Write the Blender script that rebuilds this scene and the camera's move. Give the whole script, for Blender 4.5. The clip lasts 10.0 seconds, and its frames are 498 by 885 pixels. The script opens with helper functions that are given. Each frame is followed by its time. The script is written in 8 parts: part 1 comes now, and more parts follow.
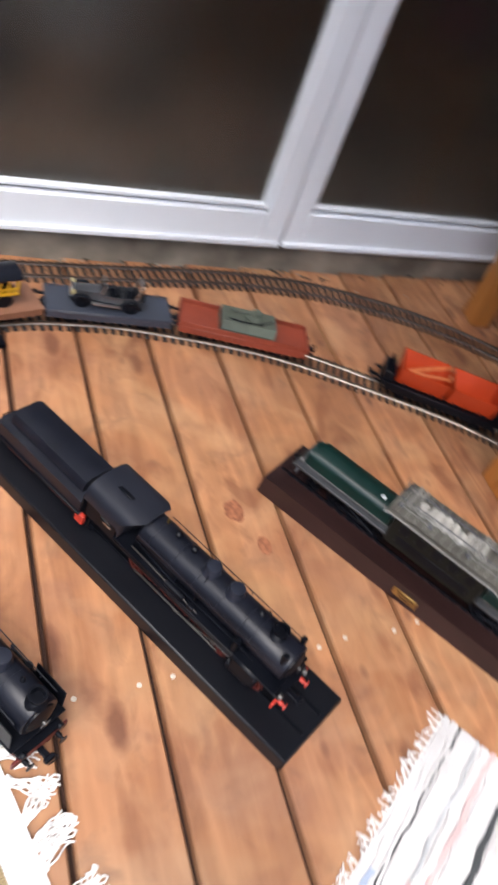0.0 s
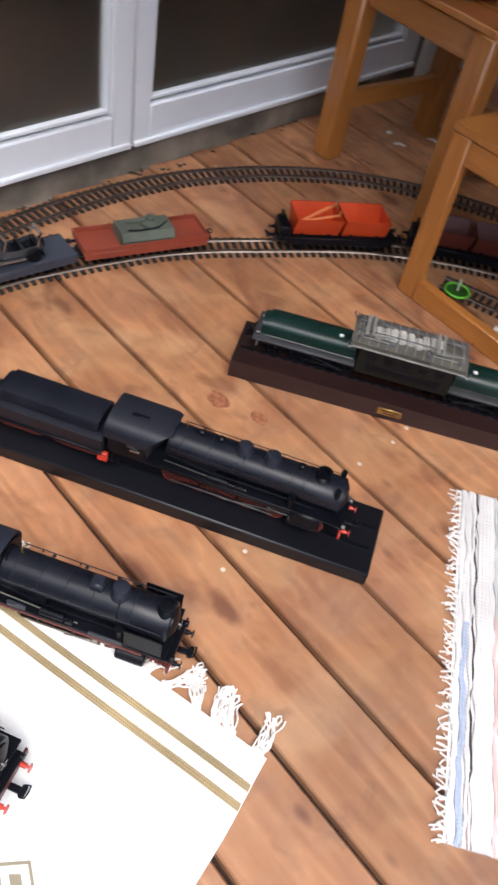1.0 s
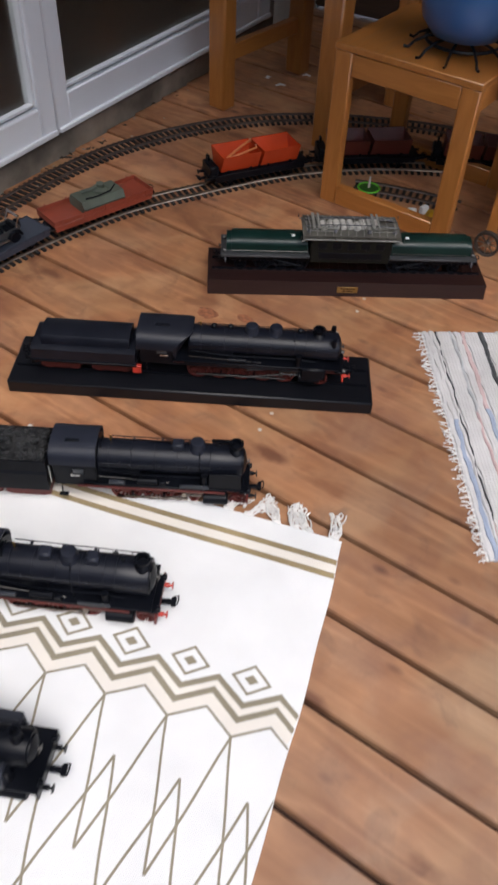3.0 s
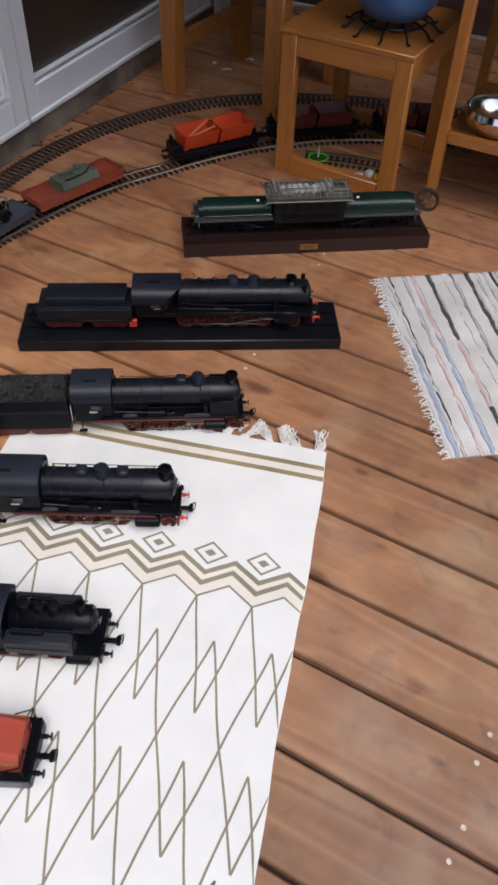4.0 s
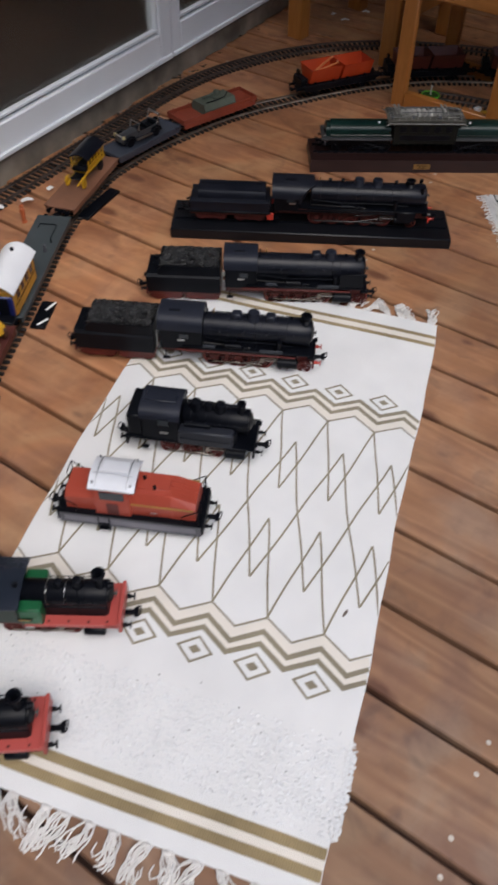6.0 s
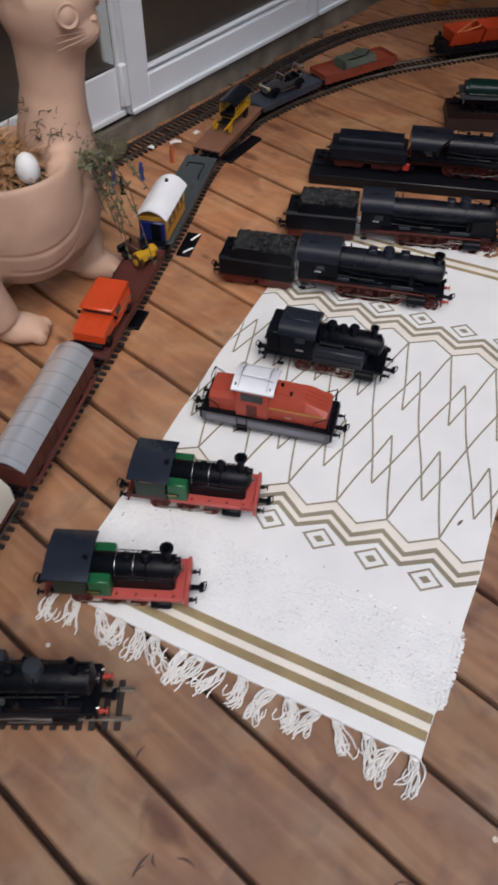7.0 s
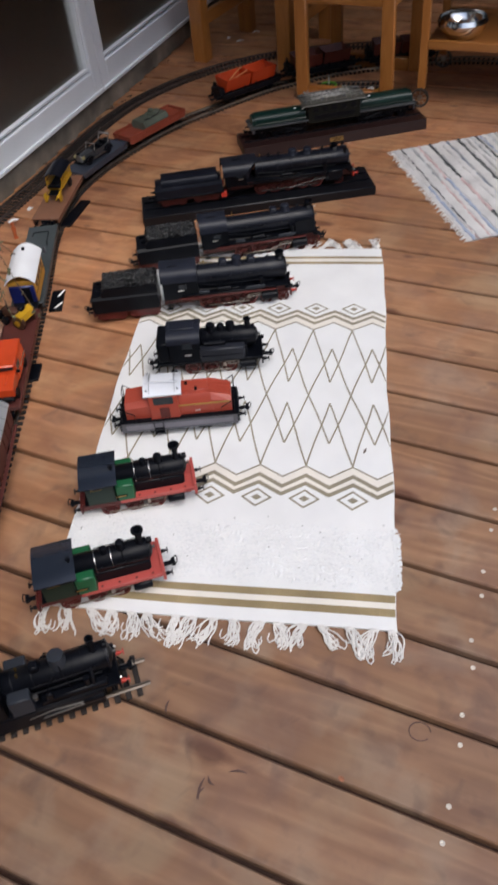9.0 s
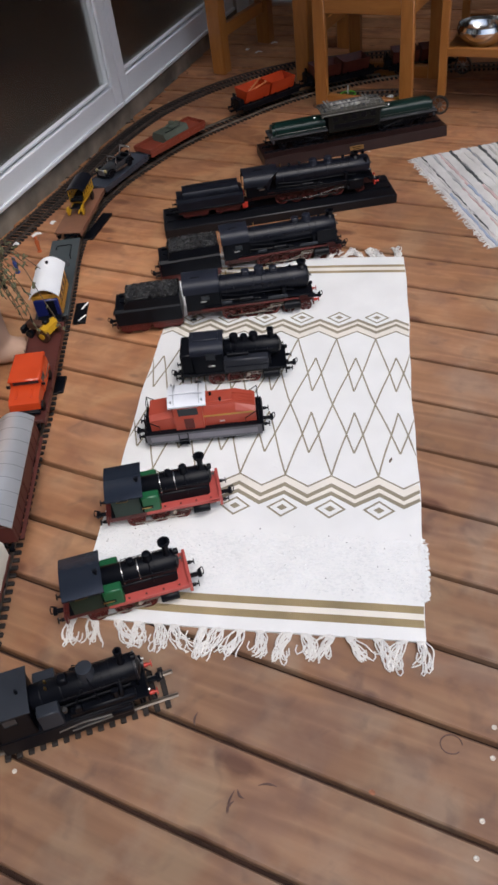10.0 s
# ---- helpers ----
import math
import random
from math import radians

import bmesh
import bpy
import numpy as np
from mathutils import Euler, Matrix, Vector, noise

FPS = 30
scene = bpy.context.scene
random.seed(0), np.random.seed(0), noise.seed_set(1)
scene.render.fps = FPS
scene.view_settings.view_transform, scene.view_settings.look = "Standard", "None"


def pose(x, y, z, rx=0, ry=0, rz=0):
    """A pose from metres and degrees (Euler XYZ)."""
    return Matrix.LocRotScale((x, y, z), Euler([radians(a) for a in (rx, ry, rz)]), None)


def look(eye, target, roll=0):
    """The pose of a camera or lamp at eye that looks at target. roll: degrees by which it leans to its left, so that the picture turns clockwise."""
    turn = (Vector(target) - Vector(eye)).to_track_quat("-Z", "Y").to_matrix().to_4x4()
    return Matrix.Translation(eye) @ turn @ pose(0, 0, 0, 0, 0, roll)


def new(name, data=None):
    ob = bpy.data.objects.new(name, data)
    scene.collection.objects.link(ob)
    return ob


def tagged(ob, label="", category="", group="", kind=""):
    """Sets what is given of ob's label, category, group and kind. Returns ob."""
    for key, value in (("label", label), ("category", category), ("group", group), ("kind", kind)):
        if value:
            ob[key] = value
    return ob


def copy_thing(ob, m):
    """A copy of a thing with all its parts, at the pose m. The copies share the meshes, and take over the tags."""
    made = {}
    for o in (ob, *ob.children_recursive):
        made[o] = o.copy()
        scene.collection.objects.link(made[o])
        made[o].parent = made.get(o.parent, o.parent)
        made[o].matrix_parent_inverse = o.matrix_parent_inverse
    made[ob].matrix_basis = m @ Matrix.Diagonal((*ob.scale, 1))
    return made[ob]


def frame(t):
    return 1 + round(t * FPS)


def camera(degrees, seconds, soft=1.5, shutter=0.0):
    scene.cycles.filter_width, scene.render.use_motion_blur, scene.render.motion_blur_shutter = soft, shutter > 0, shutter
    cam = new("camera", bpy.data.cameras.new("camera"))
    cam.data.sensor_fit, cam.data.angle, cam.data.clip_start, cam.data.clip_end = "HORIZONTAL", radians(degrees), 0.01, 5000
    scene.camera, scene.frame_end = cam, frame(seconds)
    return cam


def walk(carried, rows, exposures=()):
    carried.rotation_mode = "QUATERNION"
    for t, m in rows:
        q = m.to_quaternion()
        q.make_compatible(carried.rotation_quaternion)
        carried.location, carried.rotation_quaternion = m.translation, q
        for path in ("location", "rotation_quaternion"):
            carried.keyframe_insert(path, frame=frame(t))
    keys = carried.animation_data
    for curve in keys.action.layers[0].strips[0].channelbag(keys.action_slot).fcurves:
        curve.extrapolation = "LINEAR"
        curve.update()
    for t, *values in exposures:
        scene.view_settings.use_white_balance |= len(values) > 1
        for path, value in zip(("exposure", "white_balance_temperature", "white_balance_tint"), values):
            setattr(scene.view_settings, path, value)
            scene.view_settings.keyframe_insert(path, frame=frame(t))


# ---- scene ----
cam = camera(35.4, 10.0, soft=2.8, shutter=0.5)
PATH = [
    (0, (0.198, 0.741, 1.052), (-0.770, 1.874, -0.281), 23.9),
    (0.3, (0.136, 0.639, 1.071), (-0.590, 1.917, -0.286), 21.7),
    (0.5, (0.104, 0.582, 1.091), (-0.531, 1.861, -0.309), 17.4),
    (0.8, (0.108, 0.534, 1.085), (-0.522, 1.759, -0.365), 12.9),
    (1, (0.108, 0.525, 1.067), (-0.463, 1.783, -0.379), 12.8),
    (1.5, (0.088, 0.450, 1.083), (-0.372, 1.740, -0.374), 8.6),
    (1.8, (0.077, 0.376, 1.095), (-0.295, 1.664, -0.390), 7.3),
    (2, (0.069, 0.337, 1.097), (-0.301, 1.642, -0.373), 5.3),
    (2.5, (0.112, 0.255, 1.089), (-0.324, 1.573, -0.351), 3.4),
    (4, (0.104, -0.132, 1.184), (-0.178, 1.212, -0.269), 2.3),
    (4.2, (0.116, -0.161, 1.188), (-0.189, 1.188, -0.256), 1.3),
    (4.5, (0.139, -0.227, 1.193), (-0.203, 1.089, -0.274), 2.0),
    (4.8, (0.128, -0.299, 1.187), (-0.319, 0.997, -0.270), -1.4),
    (5, (0.121, -0.348, 1.186), (-0.255, 0.966, -0.274), 2.0),
    (6.5, (0.059, -0.673, 1.177), (-0.442, 0.585, -0.294), 0.2),
    (6.7, (0.061, -0.719, 1.177), (-0.494, 0.524, -0.288), 0.0),
    (7, (0.055, -0.773, 1.175), (-0.546, 0.407, -0.323), -0.4),
    (7.2, (0.042, -0.809, 1.179), (-0.543, 0.401, -0.301), 1.2),
    (7.5, (0.021, -0.872, 1.185), (-0.581, 0.319, -0.305), 1.0),
    (7.8, (0.012, -0.939, 1.185), (-0.588, 0.244, -0.312), -1.2),
    (8, (0.006, -0.987, 1.189), (-0.488, 0.286, -0.272), -0.4),
    (8.3, (0.019, -1.021, 1.209), (-0.475, 0.253, -0.251), -1.9),
    (8.5, (0.021, -1.040, 1.221), (-0.396, 0.333, -0.172), -3.2),
    (8.8, (0.030, -1.050, 1.220), (-0.347, 0.318, -0.189), -7.7),
    (9, (0.034, -1.056, 1.215), (-0.277, 0.343, -0.181), -6.3),
    (9.3, (0.031, -1.049, 1.220), (-0.268, 0.380, -0.146), -6.3),
    (9.5, (0.027, -1.047, 1.221), (-0.307, 0.359, -0.162), -7.1),
    (10, (0.024, -1.053, 1.217), (-0.339, 0.353, -0.158), -8.2),
]
EXPOSURE = [(0.0, 1.66), (0.5, 1.66), (1.0, 1.46), (1.5, 1.28), (2.0, 1.09), (2.7, 0.81), (4.0, 0.56), (5.0, 0.39), (6.5, 0.23), (7.5, 0.26), (8.5, 0.37), (10.0, 0.44)]
walk(cam, [(t, look(eye, target, roll)) for t, eye, target, roll in PATH], EXPOSURE)

# ---- world and light ----
world = bpy.data.worlds.new("world")
scene.world = world
world.use_nodes = True
wn = world.node_tree
sky = wn.nodes.new("ShaderNodeTexSky")
sky.sky_type = "NISHITA"
sky.sun_disc = False
sky.sun_elevation = radians(61)
sky.sun_rotation = radians(140)
sky.air_density, sky.dust_density, sky.ozone_density = 1.0, 3.0, 1.0
wn.nodes["Background"].inputs["Strength"].default_value = 0.15
wn.links.new(sky.outputs[0], wn.nodes["Background"].inputs["Color"])
sun = new("sun", bpy.data.lights.new("sun", "SUN"))
sun.data.energy, sun.data.angle, sun.data.color = 1.3, radians(40), (0.98, 0.98, 1.0)
sun.matrix_world = look((1.4, -1.7, 3.95), (0, 0, 0))


# ---- mesh building ----
class Mesh:
    """Collects faces of one part."""

    def __init__(self):
        self.v, self.f = [], []

    def add(self, verts, faces, m=None):
        n = len(self.v)
        for p in verts:
            p = Vector(p)
            self.v.append(tuple(m @ p) if m else tuple(p))
        self.f += [tuple(i + n for i in f) for f in faces]
        return self

    def box(self, c, size, bev=0.0, m=None):
        hx, hy, hz = (a / 2 for a in size)
        b = min(bev, hx * 0.95, hy * 0.95, hz * 0.95)
        if b <= 0:
            vs = [(c[0] + sx * hx, c[1] + sy * hy, c[2] + sz * hz) for sz in (-1, 1) for sy in (-1, 1) for sx in (-1, 1)]
            return self.add(vs, [(0, 2, 3, 1), (4, 5, 7, 6), (0, 1, 5, 4), (2, 6, 7, 3), (0, 4, 6, 2), (1, 3, 7, 5)], m)
        vs, idx = [], {}
        for sx in (-1, 1):
            for sy in (-1, 1):
                for sz in (-1, 1):
                    for ax in range(3):
                        p = [sx * (hx - b), sy * (hy - b), sz * (hz - b)]
                        p[ax] = (sx * hx, sy * hy, sz * hz)[ax]
                        idx[(sx, sy, sz, ax)] = len(vs)
                        vs.append((c[0] + p[0], c[1] + p[1], c[2] + p[2]))
        fs = []
        for ax in range(3):
            o = [a for a in range(3) if a != ax]
            for s in (-1, 1):
                q = []
                for s1, s2 in ((-1, -1), (1, -1), (1, 1), (-1, 1)):
                    k = [0, 0, 0]
                    k[ax], k[o[0]], k[o[1]] = s, s1, s2
                    q.append(idx[(*k, ax)])
                flip = (s > 0) == (ax == 1)
                fs.append(tuple(reversed(q)) if flip else tuple(q))
        for ax in range(3):
            o = [a for a in range(3) if a != ax]
            for s1 in (-1, 1):
                for s2 in (-1, 1):
                    a, d = [0, 0, 0], [0, 0, 0]
                    a[ax], d[ax] = -1, 1
                    a[o[0]] = d[o[0]] = s1
                    a[o[1]] = d[o[1]] = s2
                    q = [idx[(*a, o[0])], idx[(*d, o[0])], idx[(*d, o[1])], idx[(*a, o[1])]]
                    fs.append(tuple(q) if (s1 * s2 > 0) != (ax == 1) else tuple(reversed(q)))
        for sx in (-1, 1):
            for sy in (-1, 1):
                for sz in (-1, 1):
                    q = [idx[(sx, sy, sz, a)] for a in range(3)]
                    fs.append(tuple(q) if sx * sy * sz > 0 else tuple(reversed(q)))
        return self.add(vs, fs, m)

    def cyl(self, p0, p1, r0, r1=None, n=14, caps=True):
        r1 = r0 if r1 is None else r1
        p0, p1 = Vector(p0), Vector(p1)
        q = (p1 - p0).to_track_quat("Z", "Y").to_matrix()
        vs = []
        for p, r in ((p0, r0), (p1, r1)):
            for i in range(n):
                a = 2 * math.pi * i / n
                vs.append(p + q @ Vector((r * math.cos(a), r * math.sin(a), 0)))
        fs = [(i, (i + 1) % n, n + (i + 1) % n, n + i) for i in range(n)]
        if caps:
            fs += [tuple(reversed(range(n))), tuple(range(n, 2 * n))]
        return self.add(vs, fs)

    def lathe(self, prof, p0, p1=None, n=20, m=None):
        """prof: (radius, distance along the axis) from p0 towards p1."""
        p0 = Vector(p0)
        q = (Vector(p1) - p0).to_track_quat("Z", "Y").to_matrix() if p1 is not None else Matrix.Identity(3)
        vs, k = [], len(prof)
        for r, h in prof:
            for i in range(n):
                a = 2 * math.pi * i / n
                vs.append(p0 + q @ Vector((max(r, 1e-5) * math.cos(a), max(r, 1e-5) * math.sin(a), h)))
        fs = [(j * n + i, j * n + (i + 1) % n, (j + 1) * n + (i + 1) % n, (j + 1) * n + i) for j in range(k - 1) for i in range(n)]
        if tuple(prof[0]) != tuple(prof[-1]):
            fs += [tuple(reversed(range(n))), tuple(range((k - 1) * n, k * n))]
        return self.add(vs, fs, m)

    def prism(self, poly, y0, y1, m=None):
        """A polygon in x and z, counter-clockwise seen from -y, drawn out from y0 to y1."""
        n = len(poly)
        vs = [(x, y0, z) for x, z in poly] + [(x, y1, z) for x, z in poly]
        fs = [tuple(range(n)), tuple(reversed(range(n, 2 * n)))]
        fs += [((i + 1) % n, i, n + i, n + (i + 1) % n) for i in range(n)]
        return self.add(vs, fs, m)

    def along(self, poly, x0, x1, m=None):
        """A polygon in y and z, drawn out from x0 to x1."""
        n = len(poly)
        vs = [(x0, y, z) for y, z in poly] + [(x1, y, z) for y, z in poly]
        fs = [tuple(reversed(range(n))), tuple(range(n, 2 * n))]
        fs += [(i, (i + 1) % n, n + (i + 1) % n, n + i) for i in range(n)]
        return self.add(vs, fs, m)

    def tube(self, pts, r, n=6):
        pts = [Vector(p) for p in pts]
        vs, k = [], len(pts)
        for i, p in enumerate(pts):
            d = pts[min(i + 1, k - 1)] - pts[max(i - 1, 0)]
            q = d.to_track_quat("Z", "Y").to_matrix()
            rr = r[i] if isinstance(r, (list, tuple)) else r
            for j in range(n):
                a = 2 * math.pi * j / n
                vs.append(p + q @ Vector((rr * math.cos(a), rr * math.sin(a), 0)))
        fs = [(i * n + j, i * n + (j + 1) % n, (i + 1) * n + (j + 1) % n, (i + 1) * n + j) for i in range(k - 1) for j in range(n)]
        fs += [tuple(reversed(range(n))), tuple(range((k - 1) * n, k * n))]
        return self.add(vs, fs)

    def ball(self, c, r, n=12, k=7, m=None):
        r = (r, r, r) if isinstance(r, (int, float)) else r
        vs = []
        for j in range(k + 1):
            b = math.pi * j / k - math.pi / 2
            for i in range(n):
                a = 2 * math.pi * i / n
                cb = max(math.cos(b), 1e-3)
                vs.append((c[0] + r[0] * cb * math.cos(a), c[1] + r[1] * cb * math.sin(a), c[2] + r[2] * math.sin(b)))
        fs = [(j * n + i, j * n + (i + 1) % n, (j + 1) * n + (i + 1) % n, (j + 1) * n + i) for j in range(k) for i in range(n)]
        fs += [tuple(reversed(range(n))), tuple(range(k * n, (k + 1) * n))]
        return self.add(vs, fs, m)

    def data(self, name, material, angle=38):
        me = bpy.data.meshes.new(name)
        me.from_pydata(self.v, [], self.f)
        bm = bmesh.new()
        bm.from_mesh(me)
        bmesh.ops.recalc_face_normals(bm, faces=bm.faces)
        bm.to_mesh(me)
        bm.free()
        me.polygons.foreach_set("use_smooth", [True] * len(me.polygons))
        me.set_sharp_from_angle(angle=radians(angle))
        if material:
            me.materials.append(material)
        return me


def part(name, mesh, material, parent, label=""):
    data = mesh if isinstance(mesh, bpy.types.Mesh) else mesh.data(name, material)
    ob = new(name, data)
    ob.parent = parent
    if label:
        ob["label"] = label
    return ob


def thing(name, label, category, group="", kind=""):
    ob = new(name)
    ob.empty_display_size = 0.05
    return tagged(ob, label, category, group, kind)


def solid(name, mesh, material, label, category, group="", kind="", m=None):
    ob = new(name, mesh.data(name, material))
    if m:
        ob.matrix_world = m
    return tagged(ob, label, category, group, kind)


# ---- materials ----
def node_mat(name):
    m = bpy.data.materials.new(name)
    m.use_nodes = True
    nt = m.node_tree
    return m, nt, nt.nodes, nt.links, nt.nodes["Principled BSDF"]


def paint(name, colour, rough=0.4, metal=0.0, wear=0.25, scale=60.0, bump=0.05, dust=0.0, coat=0.0, spec=0.5):
    """Painted or moulded surface with blotches, fine grain and, where wanted, dust on upward faces' relief."""
    m, nt, N, L, P = node_mat(name)
    tc = N.new("ShaderNodeTexCoord")
    big, small = N.new("ShaderNodeTexNoise"), N.new("ShaderNodeTexNoise")
    big.inputs["Scale"].default_value, small.inputs["Scale"].default_value = scale * 0.25, scale * 6
    big.inputs["Detail"].default_value = 4
    L.new(tc.outputs["Object"], big.inputs["Vector"])
    L.new(tc.outputs["Object"], small.inputs["Vector"])
    ramp = N.new("ShaderNodeValToRGB")
    c = Vector(colour)
    lo, hi = c * (1 - wear), c * (1 + wear * 0.7) + Vector((1, 1, 1)) * dust
    ramp.color_ramp.elements[0].position, ramp.color_ramp.elements[1].position = 0.3, 0.72
    ramp.color_ramp.elements[0].color, ramp.color_ramp.elements[1].color = (*lo, 1), (*hi, 1)
    L.new(big.outputs["Fac"], ramp.inputs["Fac"])
    L.new(ramp.outputs["Color"], P.inputs["Base Color"])
    mr = N.new("ShaderNodeMapRange")
    mr.inputs["To Min"].default_value, mr.inputs["To Max"].default_value = max(rough - 0.1, 0.03), min(rough + 0.14, 1)
    L.new(big.outputs["Fac"], mr.inputs["Value"])
    L.new(mr.outputs[0], P.inputs["Roughness"])
    P.inputs["Metallic"].default_value = metal
    P.inputs["Specular IOR Level"].default_value = spec
    P.inputs["Coat Weight"].default_value = coat
    bp = N.new("ShaderNodeBump")
    bp.inputs["Strength"].default_value, bp.inputs["Distance"].default_value = bump, 0.001
    L.new(small.outputs["Fac"], bp.inputs["Height"])
    L.new(bp.outputs[0], P.inputs["Normal"])
    return m


def wood(name, light, dark, scale=1.0, rough=0.5, knots=True, coat=0.0):
    """Timber with the grain along the local x axis."""
    m, nt, N, L, P = node_mat(name)
    tc, info = N.new("ShaderNodeTexCoord"), N.new("ShaderNodeObjectInfo")
    add = N.new("ShaderNodeVectorMath")
    add.operation = "MULTIPLY_ADD"
    add.inputs[0].default_value = (13.7, 7.3, 3.1)
    L.new(info.outputs["Random"], add.inputs[1])
    L.new(tc.outputs["Object"], add.inputs[2])
    mp = N.new("ShaderNodeMapping")
    mp.inputs["Scale"].default_value = (2.6 * scale, 17 * scale, 17 * scale)
    L.new(add.outputs[0], mp.inputs["Vector"])
    grain = N.new("ShaderNodeTexNoise")
    grain.inputs["Scale"].default_value, grain.inputs["Detail"].default_value, grain.inputs["Distortion"].default_value = 1.6, 6, 0.7
    L.new(mp.outputs[0], grain.inputs["Vector"])
    mp2 = N.new("ShaderNodeMapping")
    mp2.inputs["Scale"].default_value = (9 * scale, 260 * scale, 260 * scale)
    L.new(add.outputs[0], mp2.inputs["Vector"])
    fine = N.new("ShaderNodeTexNoise")
    fine.inputs["Scale"].default_value, fine.inputs["Detail"].default_value = 1.0, 3
    L.new(mp2.outputs[0], fine.inputs["Vector"])
    ramp = N.new("ShaderNodeValToRGB")
    ramp.color_ramp.elements[0].position, ramp.color_ramp.elements[1].position = 0.25, 0.75
    ramp.color_ramp.elements[0].color, ramp.color_ramp.elements[1].color = (*dark, 1), (*light, 1)
    mixf = N.new("ShaderNodeMath")
    mixf.operation = "MULTIPLY_ADD"
    mixf.inputs[1].default_value, mixf.inputs[2].default_value = 0.3, -0.15
    L.new(fine.outputs["Fac"], mixf.inputs[0])
    sumf = N.new("ShaderNodeMath")
    sumf.operation = "ADD"
    L.new(mixf.outputs[0], sumf.inputs[0])
    L.new(grain.outputs["Fac"], sumf.inputs[1])
    L.new(sumf.outputs[0], ramp.inputs["Fac"])
    col = ramp.outputs["Color"]
    tone = N.new("ShaderNodeHueSaturation")
    tv = N.new("ShaderNodeMapRange")
    tv.inputs["To Min"].default_value, tv.inputs["To Max"].default_value = 0.82, 1.16
    L.new(info.outputs["Random"], tv.inputs["Value"])
    L.new(tv.outputs[0], tone.inputs["Value"])
    L.new(col, tone.inputs["Color"])
    col = tone.outputs["Color"]
    if knots:
        mk = N.new("ShaderNodeMapping")
        mk.inputs["Scale"].default_value = (2.6, 6.0, 0.5)
        L.new(add.outputs[0], mk.inputs["Vector"])
        vor = N.new("ShaderNodeTexVoronoi")
        vor.inputs["Scale"].default_value = 1.0
        L.new(mk.outputs[0], vor.inputs["Vector"])
        kr = N.new("ShaderNodeValToRGB")
        kr.color_ramp.elements[0].position, kr.color_ramp.elements[1].position = 0.05, 0.14
        kr.color_ramp.elements[0].color, kr.color_ramp.elements[1].color = (1, 1, 1, 1), (0, 0, 0, 1)
        L.new(vor.outputs["Distance"], kr.inputs["Fac"])
        km = N.new("ShaderNodeMix")
        km.data_type = "RGBA"
        km.inputs["B"].default_value = (dark[0] * 0.45, dark[1] * 0.38, dark[2] * 0.4, 1)
        kf = N.new("ShaderNodeMath")
        kf.operation = "MULTIPLY"
        kf.inputs[1].default_value = 0.75
        L.new(kr.outputs["Color"], kf.inputs[0])
        L.new(kf.outputs[0], km.inputs["Factor"])
        L.new(col, km.inputs["A"])
        col = km.outputs["Result"]
    L.new(col, P.inputs["Base Color"])
    rr = N.new("ShaderNodeMapRange")
    rr.inputs["To Min"].default_value, rr.inputs["To Max"].default_value = rough - 0.12, rough + 0.15
    L.new(grain.outputs["Fac"], rr.inputs["Value"])
    L.new(rr.outputs[0], P.inputs["Roughness"])
    P.inputs["Coat Weight"].default_value = coat
    bp = N.new("ShaderNodeBump")
    bp.inputs["Strength"].default_value, bp.inputs["Distance"].default_value = 0.25, 0.002
    L.new(sumf.outputs[0], bp.inputs["Height"])
    L.new(bp.outputs[0], P.inputs["Normal"])
    return m


